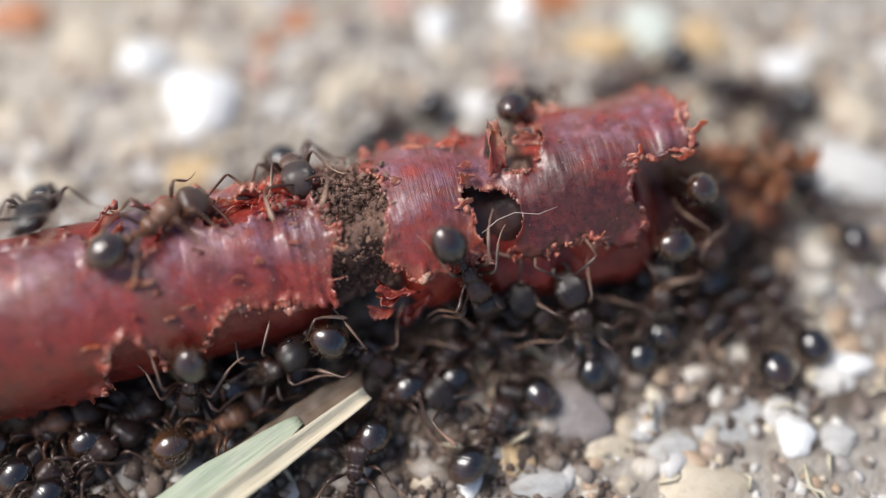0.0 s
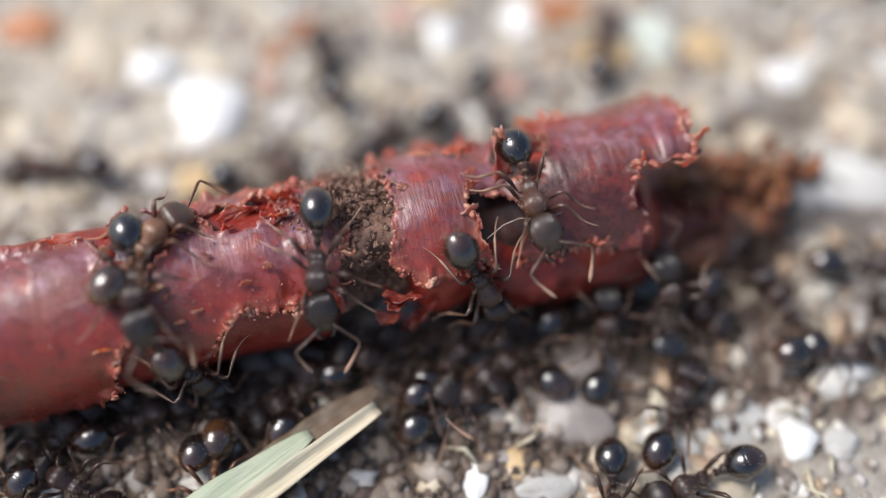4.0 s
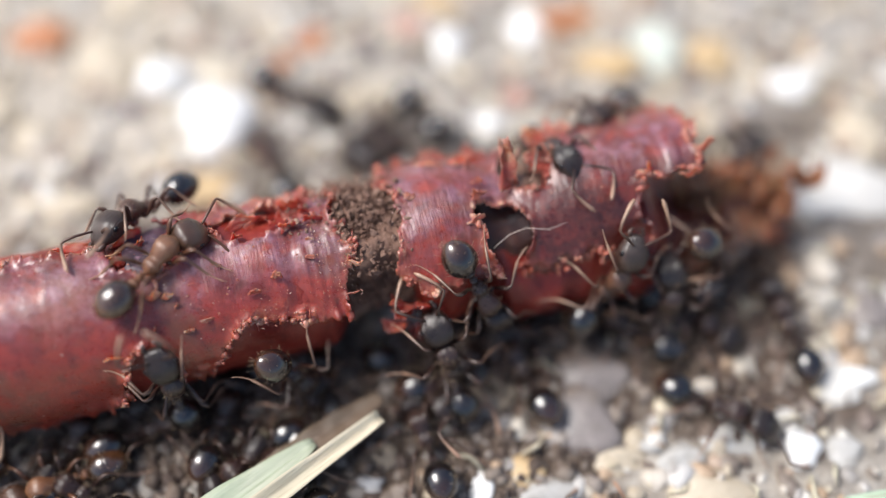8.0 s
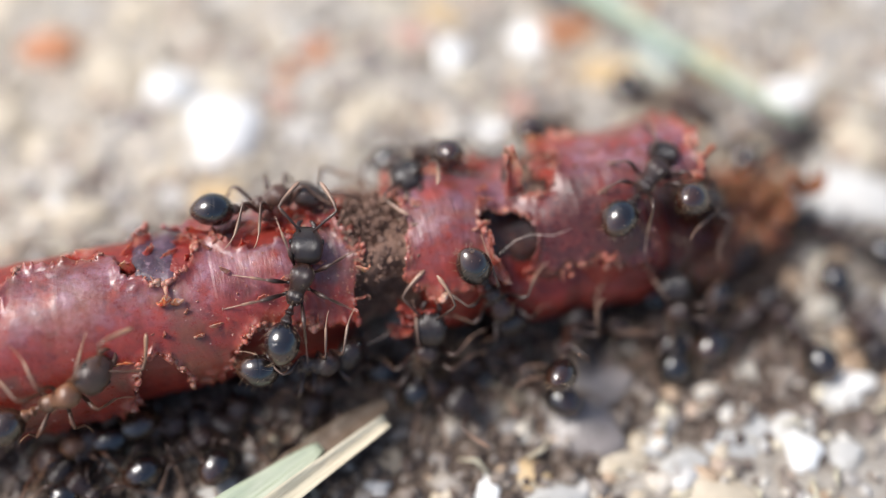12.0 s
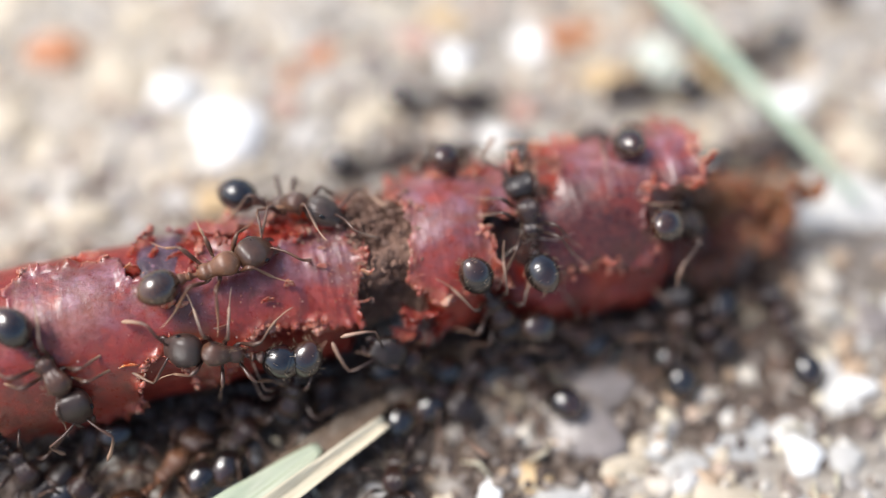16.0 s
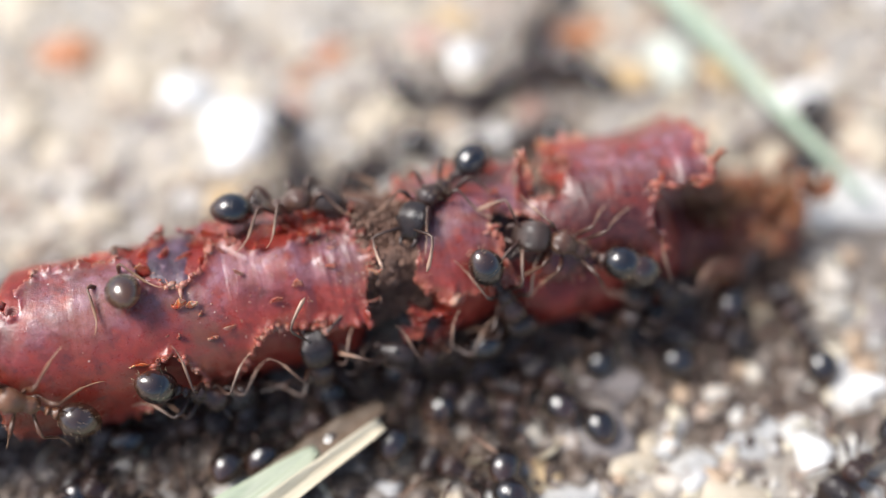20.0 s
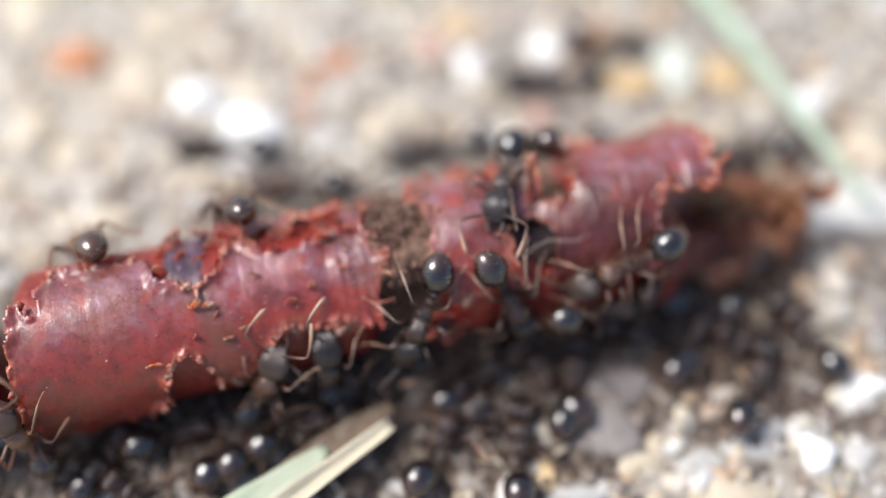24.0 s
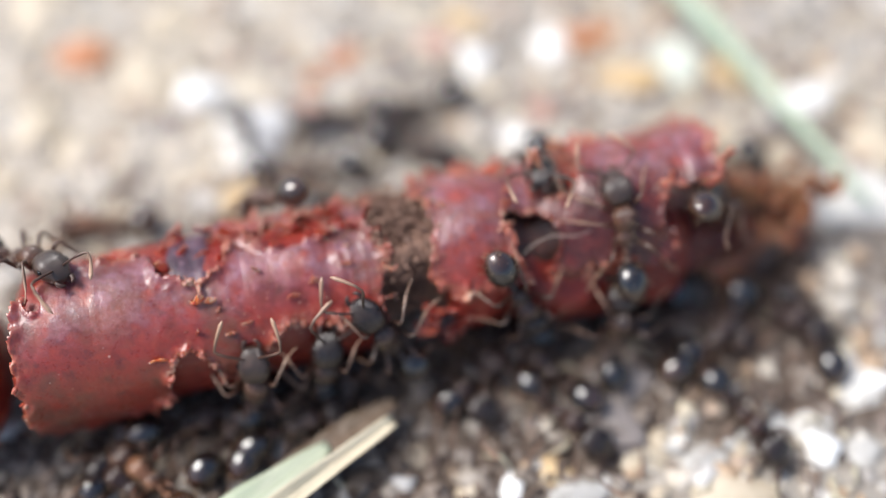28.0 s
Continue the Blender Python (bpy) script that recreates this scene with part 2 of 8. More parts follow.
SKIN = make_skin()
FLESH = make_flesh("red_flesh", (0.16, 0.013, 0.009), (0.33, 0.034, 0.020), (0.48, 0.10, 0.055))
BELLY = make_flesh("belly_flesh", (0.11, 0.009, 0.007), (0.225, 0.021, 0.013), (0.30, 0.055, 0.034))
SHRED = make_flesh("shred_flesh", (0.085, 0.011, 0.009), (0.18, 0.024, 0.018), (0.36, 0.11, 0.075))
RIND = make_flesh("pink_rind", (0.40, 0.055, 0.035), (0.60, 0.15, 0.09), (0.72, 0.40, 0.28), 0.6)
RIM = make_flesh("torn_rim", (0.19, 0.035, 0.026), (0.38, 0.11, 0.075), (0.60, 0.36, 0.26), 0.3)
RAW = make_flesh("raw_flesh", (0.24, 0.024, 0.019), (0.42, 0.062, 0.045), (0.60, 0.27, 0.20), 0.5)
TAIL = make_flesh("tail_flesh", (0.06, 0.012, 0.009), (0.17, 0.032, 0.019), (0.30, 0.10, 0.055))
# near-black: the shade inside the hollow worm is put into this colour
GUT_SHADE = make_flesh("gut_hollow_shade", (0.022, 0.010, 0.008), (0.045, 0.018, 0.013), (0.10, 0.04, 0.025))
PULP = make_flesh("orange_pulp", (0.085, 0.026, 0.014), (0.25, 0.085, 0.038), (0.46, 0.23, 0.12))
BRUISE = make_flesh("bruised_flesh", (0.035, 0.018, 0.028), (0.085, 0.045, 0.065), (0.20, 0.12, 0.15))
SOIL = make_soil()
BLACK_SHELL = make_shell("black_shell", (0.005, 0.004, 0.004), (0.012, 0.008, 0.007), 0.17, tip=(0.055, 0.021, 0.010))
BLACK_HEAD = make_shell("black_head_shell", (0.011, 0.006, 0.005), (0.026, 0.014, 0.010), 0.25, 0.7)
BROWN_SHELL = make_shell("brown_shell", (0.022, 0.011, 0.006), (0.055, 0.025, 0.012), 0.16, tip=(0.10, 0.04, 0.015))
BROWN_HEAD = make_shell("brown_head_shell", (0.045, 0.021, 0.012), (0.095, 0.045, 0.025), 0.27, 0.4)
BLACK_LIMB = make_limb("dark_limb", (0.030, 0.014, 0.010), (0.36, 0.22, 0.15))
DARK_BODY = make_shell("dark_body_shell", (0.020, 0.009, 0.007), (0.048, 0.020, 0.013), 0.25, 0.7)
BROWN_BODY = make_shell("brown_body_shell", (0.13, 0.052, 0.024), (0.25, 0.11, 0.05), 0.32, 0.4)
DUSKY_HEAD = make_shell("dusky_head_shell", (0.030, 0.017, 0.012), (0.066, 0.038, 0.027), 0.30, 0.7)
DUSKY_BODY = make_shell("dusky_body_shell", (0.055, 0.023, 0.014), (0.125, 0.055, 0.031), 0.28, 0.7)
DUSKY_LIMB = make_limb("dusky_limb", (0.055, 0.023, 0.014), (0.40, 0.25, 0.165))
BROWN_LIMB = make_limb("brown_limb", (0.09, 0.036, 0.018), (0.38, 0.21, 0.12))
BRISTLE = Mat("bristle").set(Base_Color=(0.34, 0.24, 0.15), Roughness=0.4).m
EYE = Mat("eye").set(Base_Color=(0.006, 0.006, 0.007), Roughness=0.2).m
CONCRETE = make_concrete()
TONES = [(0.56, 0.51, 0.43), (0.50, 0.42, 0.31), (0.30, 0.26, 0.22), (0.64, 0.61, 0.55), (0.42, 0.30, 0.20), (0.20, 0.16, 0.13),
         (0.58, 0.52, 0.44), (0.36, 0.33, 0.30), (0.44, 0.33, 0.25), (0.62, 0.55, 0.42), (0.16, 0.12, 0.10), (0.55, 0.53, 0.50)]
PEBBLE = make_pebble("mixed_pebble", "object", TONES)
GRAIN = make_pebble("mixed_grain", "island", TONES)
EARTH = make_pebble("earth_grain", "island", [(0.085, 0.058, 0.043), (0.15, 0.11, 0.085), (0.065, 0.043, 0.034), (0.21, 0.17, 0.14), (0.115, 0.078, 0.06), (0.27, 0.23, 0.20)], 0.8)
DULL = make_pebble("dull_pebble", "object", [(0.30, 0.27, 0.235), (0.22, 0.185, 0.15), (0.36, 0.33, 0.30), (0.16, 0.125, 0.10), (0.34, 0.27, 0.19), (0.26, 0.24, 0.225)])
STONE = {
    "white": make_pebble("white_quartz", None, [(0.86, 0.85, 0.82), (0.80, 0.79, 0.75)], 0.3),
    "cream": make_pebble("cream_pebble", None, [(0.58, 0.50, 0.38), (0.46, 0.38, 0.27)]),
    "tan": make_pebble("tan_pebble", None, [(0.60, 0.44, 0.24), (0.48, 0.32, 0.16)]),
    "orange": make_pebble("orange_pebble", None, [(0.50, 0.20, 0.08), (0.40, 0.15, 0.06)]),
    "pink": make_pebble("pink_pebble", None, [(0.50, 0.30, 0.24), (0.40, 0.21, 0.16)]),
    "grey": make_pebble("grey_quartz", None, [(0.25, 0.215, 0.20), (0.16, 0.14, 0.13)], 0.3),
    "pale": make_pebble("pale_grey_pebble", None, [(0.52, 0.51, 0.48), (0.36, 0.34, 0.31)]),
    "bright": make_pebble("bright_chip", None, [(0.68, 0.66, 0.61), (0.56, 0.53, 0.48)]),
    "green": make_pebble("pale_green_pebble", None, [(0.62, 0.66, 0.58), (0.52, 0.56, 0.48)]),
}
STRAW = make_grass("dry_straw", (0.30, 0.235, 0.15), (0.66, 0.58, 0.43), (0.52, 0.48, 0.35))
HUSK = make_grass("brown_husk", (0.07, 0.045, 0.03), (0.16, 0.11, 0.075), (0.11, 0.08, 0.05))
STRAW_GREEN = make_grass("fading_green_straw", (0.20, 0.25, 0.16), (0.47, 0.49, 0.38), (0.34, 0.40, 0.28))
GREEN = make_grass("green_grass", (0.28, 0.40, 0.28), (0.46, 0.60, 0.44), (0.55, 0.66, 0.52))
SLIME = make_flesh("dried_slime", (0.20, 0.040, 0.028), (0.36, 0.13, 0.09), (0.70, 0.52, 0.43))
THREAD = Mat("pale_thread").set(Base_Color=(0.6, 0.5, 0.42), Roughness=0.4).m


# ---- mesh helpers (millimetres) ----
def mesh_of(name, verts, faces, material, smooth=True, **floats):
    me = bpy.data.meshes.new(name)
    me.from_pydata([tuple(c * MM for c in v) for v in verts], [], faces)
    me.materials.append(material)
    if smooth:
        me.polygons.foreach_set("use_smooth", [True] * len(me.polygons))
    for key, values in floats.items():
        me.attributes.new(key, "FLOAT", "POINT").data.foreach_set("value", values)
    me.update()
    return me


def part(name, mesh, parent, m=None, label=""):
    ob = new(name, mesh)
    ob.parent = parent
    if m is not None:
        ob.matrix_basis = m
    if label:
        ob["label"] = label
    return ob


def lump(sections, n=18, square=2.0):
    """A closed body along x: sections of (x, half width, half height, z of the middle)."""
    verts, faces = [], []
    for x, ry, rz, zc in sections:
        for i in range(n):
            a = 2 * math.pi * i / n
            c, s = math.cos(a), math.sin(a)
            k = (abs(c) ** square + abs(s) ** square) ** (-1 / square)
            verts.append((x, ry * c * k, zc + rz * s * k))
    m = len(sections)
    for j in range(m - 1):
        for i in range(n):
            a, b = j * n + i, j * n + (i + 1) % n
            faces.append((a, a + n, b + n, b))
    faces.append(tuple(range(n)))
    faces.append(tuple(reversed(range((m - 1) * n, m * n))))
    return verts, faces


def smooth_sections(rows, steps=4):
    """Catmull-Rom between the rows."""
    out = []
    for i in range(len(rows) - 1):
        p = [Vector(rows[max(0, min(len(rows) - 1, i + k))]) for k in (-1, 0, 1, 2)]
        for s in range(steps):
            t = s / steps
            out.append(tuple(0.5 * (2 * p[1] + (p[2] - p[0]) * t + (2 * p[0] - 5 * p[1] + 4 * p[2] - p[3]) * t * t
                                    + (3 * p[1] - p[0] - 3 * p[2] + p[3]) * t ** 3)))
    out.append(tuple(rows[-1]))
    return out


def tube(points, radii, n=7):
    """A tapering tube along points; gives verts, faces and how far along each vertex is."""
    verts, faces, along = [], [], []
    pts = [Vector(p) for p in points]
    total = sum((b - a).length for a, b in zip(pts, pts[1:])) or 1.0
    run = 0.0
    for j, p in enumerate(pts):
        d = (pts[min(j + 1, len(pts) - 1)] - pts[max(j - 1, 0)]).normalized()
        s = d.cross(Vector((0, 0, 1)))
        s = s.normalized() if s.length > 1e-3 else Vector((0, 1, 0))
        u = s.cross(d)
        if j:
            run += (p - pts[j - 1]).length
        for i in range(n):
            a = 2 * math.pi * i / n
            verts.append(tuple(p + (s * math.cos(a) + u * math.sin(a)) * radii[j]))
            along.append(run / total)
    for j in range(len(pts) - 1):
        for i in range(n):
            a, b = j * n + i, j * n + (i + 1) % n
            faces.append((a, b, b + n, a + n))
    faces.append(tuple(reversed(range(n))))
    faces.append(tuple(range((len(pts) - 1) * n, len(pts) * n)))
    return verts, faces, along


def joined(pieces):
    verts, faces = [], []
    for v, f in pieces:
        k = len(verts)
        verts += v
        faces += [tuple(i + k for i in q) for q in f]
    return verts, faces


def ball(sub=2):
    bm = bmesh.new()
    bmesh.ops.create_icosphere(bm, subdivisions=sub, radius=1.0)
    v = [tuple(x.co) for x in bm.verts]
    f = [tuple(x.index for x in q.verts) for q in bm.faces]
    bm.free()
    return v, f


BALLS = {s: ball(s) for s in (1, 2, 3)}


def rock(sub, seed, sharp=0.38):
    """A worn stone of radius about 1."""
    v, f = BALLS[sub]
    o = Vector((seed * 3.7, seed * 1.3, seed * 7.1))
    out = []
    for p in v:
        p = Vector(p)
        k = 1 + sharp * noise.noise(p * 1.1 + o) + 0.45 * sharp * noise.noise(p * 2.6 + o)
        out.append(tuple(p * k))
    return out, f


def shifted(v, m):
    return [tuple(m @ Vector(p)) for p in v]


def spread(x, y, z, sx, sy, sz, rz=0.0, rx=0.0):
    return Matrix.Translation((x, y, z)) @ Euler((radians(rx), 0, radians(rz))).to_matrix().to_4x4() @ Matrix.Diagonal((sx, sy, sz, 1))


# ---- ground: worn concrete with exposed aggregate ----
def axis(lo, hi, step, far=60000.0):
    a = list(np.arange(lo, hi + step / 2, step))
    d, up, down = step, [hi], [lo]
    while up[-1] < far:
        d *= 1.7
        up.append(up[-1] + d)
        down.append(down[-1] - d)
    return down[:0:-1] + a + up[1:]


def relief(x, y):
    if abs(x) > 30 or abs(y) > 30:
        return -0.05
    return 0.16 * noise.noise((x * 0.45, y * 0.45, 2.0)) + 0.09 * noise.noise((x * 1.7, y * 1.7, 7.0)) - 0.04


def earthy(x, y):
    """How much earth lies at a place: a ragged patch along both flanks of the worm."""
    if abs(x) > 25 or abs(y) > 25:
        return 0.0
    s = 0.247 * (x + 2.1) - 0.969 * (y + 0.66)
    e = max(s / 6.5, -s / 3.5, abs(x + 0.8) / 12.0)
    return max(0.0, min(1.0, (1.08 - e) / 0.35 + 0.8 * noise.noise((x * 0.5, y * 0.5, 11)) + 0.6 * noise.noise((x * 1.6, y * 1.6, 5))))


def far_paleness(x, y):
    """How much paler a place is: a ragged patch on the far ground, away from the worm's tail."""
    if abs(x) > 60 or abs(y) > 60:
        return 0.0
    d = math.hypot((x + 12) / 9, (y - 8) / 7)
    return max(0.0, min(1.0, (1.15 - d) / 0.6 + 0.5 * noise.noise((x * 0.4, y * 0.4, 21)) + 0.3 * noise.noise((x * 1.4, y * 1.4, 23))))


def build_ground():
    xs, ys = axis(-18, 19, 0.22), axis(-11, 17, 0.22)
    nx = len(xs)
    verts = [(x, y, relief(x, y)) for y in ys for x in xs]
    faces = [(j * nx + i, j * nx + i + 1, (j + 1) * nx + i + 1, (j + 1) * nx + i) for j in range(len(ys) - 1) for i in range(nx - 1)]
    ob = new("ground", mesh_of("ground", verts, faces, CONCRETE, earth=[earthy(v[0], v[1]) for v in verts], far_pale=[far_paleness(v[0], v[1]) for v in verts]))
    return tagged(ob, "sunlit worn concrete with exposed pebbles and sand", "ground", kind="structure")


ground = build_ground()

# larger stones by tone: x, y, half width, half depth
STONES = {
    "white": [(-6.19, 4.89, 1.00, 1.11), (-7.85, 6.33, 0.71, 0.65), (0.20, 7.67, 0.44, 0.77), (2.36, 8.34, 0.67, 0.54), (9.73, 6.23, 0.71, 0.52), (9.92, -2.67, 0.55, 0.32), (8.36, -4.49, 0.42, 0.45), (0.87, -5.54, 0.26, 0.5), (1.25, 4.86, 0.49, 0.42)],
    "cream": [(-12.6, 5.2, 0.9, 0.8), (-11.2, 4.3, 0.7, 0.6), (-8.9, 9.4, 0.9, 0.8), (-13.3, 9.8, 1.1, 0.9), (-9.54, 6.81, 0.97, 0.92), (-10.13, 2.19, 1.04, 0.55), (-2.48, 5.48, 0.64, 0.80), (7.27, 4.94, 0.40, 0.54), (4.08, -4.69, 0.59, 0.46), (6.14, -5.70, 1.16, 0.74), (11.23, 4.49, 0.94, 0.73), (-7.73, 3.60, 0.59, 0.53), (-6.87, 4.92, 0.48, 0.67)],
    "tan": [(4.68, 7.16, 1.04, 0.76), (-6.15, 2.69, 0.76, 0.52), (1.82, -5.13, 0.58, 0.48), (7.70, 7.30, 0.73, 0.66), (0.00, 9.29, 0.85, 0.53)],
    "orange": [(3.74, 8.63, 1.01, 0.61), (-11.45, 7.92, 0.73, 0.70), (-3.78, 8.06, 0.67, 0.57), (-11.73, 7.84, 0.66, 0.62), (-4.58, 7.04, 0.38, 0.39)],
    "pink": [(-1.16, 8.24, 0.74, 0.47), (-4.65, 5.85, 0.46, 0.40), (-4.74, 6.01, 0.48, 0.37), (2.12, 5.88, 0.55, 0.42)],
    "grey": [(3.07, -3.86, 1.09, 0.86), (3.30, -2.81, 1.14, 0.75), (-2.25, 7.45, 0.54, 0.50), (10.73, -0.87, 0.55, 0.58), (5.53, -1.11, 0.84, 0.59), (-8.55, 5.26, 0.61, 0.48)],
    "pale": [(5.49, -4.76, 0.56, 0.38), (-5.30, -5.43, 0.55, 0.42), (4.83, -4.28, 0.39, 0.33), (1.18, -2.34, 0.44, 0.43), (9.26, -4.49, 0.52, 0.41), (7.42, -3.80, 0.52, 0.36), (6.68, -4.28, 0.67, 0.42), (2.50, -5.61, 0.75, 0.34)],
    "green": [(5.98, 7.53, 0.89, 0.87)],
    "bright": [(10.6, 2.7, 1.65, 1.05), (9.92, -2.67, 0.67, 0.34), (10.30, 6.70, 0.47, 0.43), (9.48, -2.96, 0.55, 0.43), (8.36, -3.85, 0.62, 0.43)],
}


def build_pebbles():
    """The stones that lie bare, then smaller ones in between, then sand."""
    rng = random.Random(5)
    shapes = [mesh_of("pebble", *rock(3, s), PEBBLE) for s in range(9)]
    dull_shapes = [mesh_of("dull_pebble", *rock(3, s), DULL) for s in range(9)]
    taken = []

    def lay(mesh, x, y, a, b, h, rz, sink):
        ob = part("pebble", mesh, ground)
        k = Matrix.Translation((x * MM, y * MM, (relief(x, y) + h * sink) * MM))
        ob.matrix_basis = k @ Euler((rng.uniform(-0.2, 0.2), rng.uniform(-0.2, 0.2), rz)).to_matrix().to_4x4() @ Matrix.Diagonal((a, b, h, 1))
        taken.append((x, y, (a + b) / 2))

    n = 0
    for tone, rows in STONES.items():
        made = [mesh_of(tone + "_pebble", *rock(3, s + 20 + 5 * n), STONE[tone]) for s in range(3)]
        n += 1
        for i, (x, y, a, b) in enumerate(rows):
            lay(made[i % 3], x, y, a, b, (0.5 if tone == 'white' else 0.36) * min(a, b), rng.uniform(-0.3, 0.3), 0.15 if tone == 'white' else -0.1)
    tries = 0
    while len(taken) < 300 and tries < 20000:
        tries += 1
        x, y = rng.uniform(-14, 15), rng.uniform(-7.5, 12.5)
        r = rng.choice((0.22, 0.28, 0.33, 0.4, 0.5, 0.62))
        if any((x - p) ** 2 + (y - q) ** 2 < (0.86 * (r + s)) ** 2 for p, q, s in taken):
            continue
        # pebbles inside the earth patch take darker, greyer tones
        lay(rng.choice(dull_shapes if earthy(x, y) > 0.55 else shapes), x, y, r * rng.uniform(0.9, 1.3), r * rng.uniform(0.7, 1.1), r * rng.uniform(0.4, 0.65), rng.uniform(0, 6.3), -0.5)
    # loose sand and splinters
    stones = [rock(1, s, 0.6) for s in range(12)]
    boulders = [rock(2, s, 0.6) for s in range(12)]
    verts, faces = [], []
    for i in range(7000):
        x, y = rng.uniform(-17, 18), rng.uniform(-9, 15)
        r = rng.uniform(0.045, 0.17) if i % 4 else rng.uniform(0.17, 0.36)
        if (earthy(x, y) > 0.5 and i % 3) or (far_paleness(x, y) > 0.5 and i % 2):
            continue
        v, f = (stones if i % 4 else boulders)[i % 12]
        k = len(verts)
        verts += shifted(v, spread(x, y, relief(x, y) + r * (0.25 if i % 4 else -0.15), r * rng.uniform(0.8, 1.6), r, r * 0.75, rng.uniform(0, 360)))
        faces += [tuple(a + k for a in q) for q in f]
    sand = part("sand", mesh_of("sand", verts, faces, GRAIN), ground)
    sand["kind"] = "stuff"
    verts, faces, n = [], [], 0
    while n < 7000:
        x, y = rng.uniform(-13, 9), rng.uniform(-7.5, 5.5)
        if earthy(x, y) < rng.uniform(0.2, 0.9):
            continue
        n += 1
        r = rng.uniform(0.035, 0.12) if n % 9 else rng.uniform(0.12, 0.26)
        v, f = stones[n % 12]
        k = len(verts)
        verts += shifted(v, spread(x, y, relief(x, y) + r * 0.4, r * rng.uniform(0.8, 1.5), r, r * 0.8, rng.uniform(0, 360)))
        faces += [tuple(a + k for a in q) for q in f]
    earth = part("spilled_earth", mesh_of("spilled_earth", verts, faces, EARTH), ground, None, "loose brown earth")
    earth["kind"] = "stuff"
    # bleached fibres and splinters between the stones
    pieces = []
    for i in range(120):
        x, y, a = rng.uniform(-13, 14), rng.uniform(-7, 11), rng.uniform(0, 6.3)
        l, z = rng.uniform(0.3, 1.1), relief(x, y) + 0.12
        v, f, _ = tube([(x, y, z), (x + l * 0.5 * math.cos(a), y + l * 0.5 * math.sin(a), z + rng.uniform(0.05, 0.25)), (x + l * math.cos(a + 0.3), y + l * math.sin(a + 0.3), z)],
                       [0.05, 0.06, 0.015], 5)
        pieces.append((v, f))
    fib = part("plant_fibres", mesh_of("plant_fibres", *joined(pieces), STRAW), ground)
    fib["kind"] = "stuff"


# ---- the dead earthworm ----
WORM_O = Vector((-2.11, -0.66, 1.9))
WORM_D = Vector((0.9690, 0.2470, 0.0)).normalized()
WORM_S = Vector((WORM_D.y, -WORM_D.x, 0.0))


def on_worm(u, th, r):
    """u: millimetres along the worm; th: degrees up from the flank that faces the lens."""
    a = radians(th)
    return WORM_O + WORM_D * u + WORM_S * (r * math.cos(a)) + Vector((0, 0, r * math.sin(a)))


def rag(u, th, scale=1.0, seed=0.0):
    p = Vector((u * 2.2 * scale, th * 0.075 * scale, seed))
    return noise.noise(p) + 0.6 * noise.noise(p * 2.7) + 0.35 * noise.noise(p * 6.1)


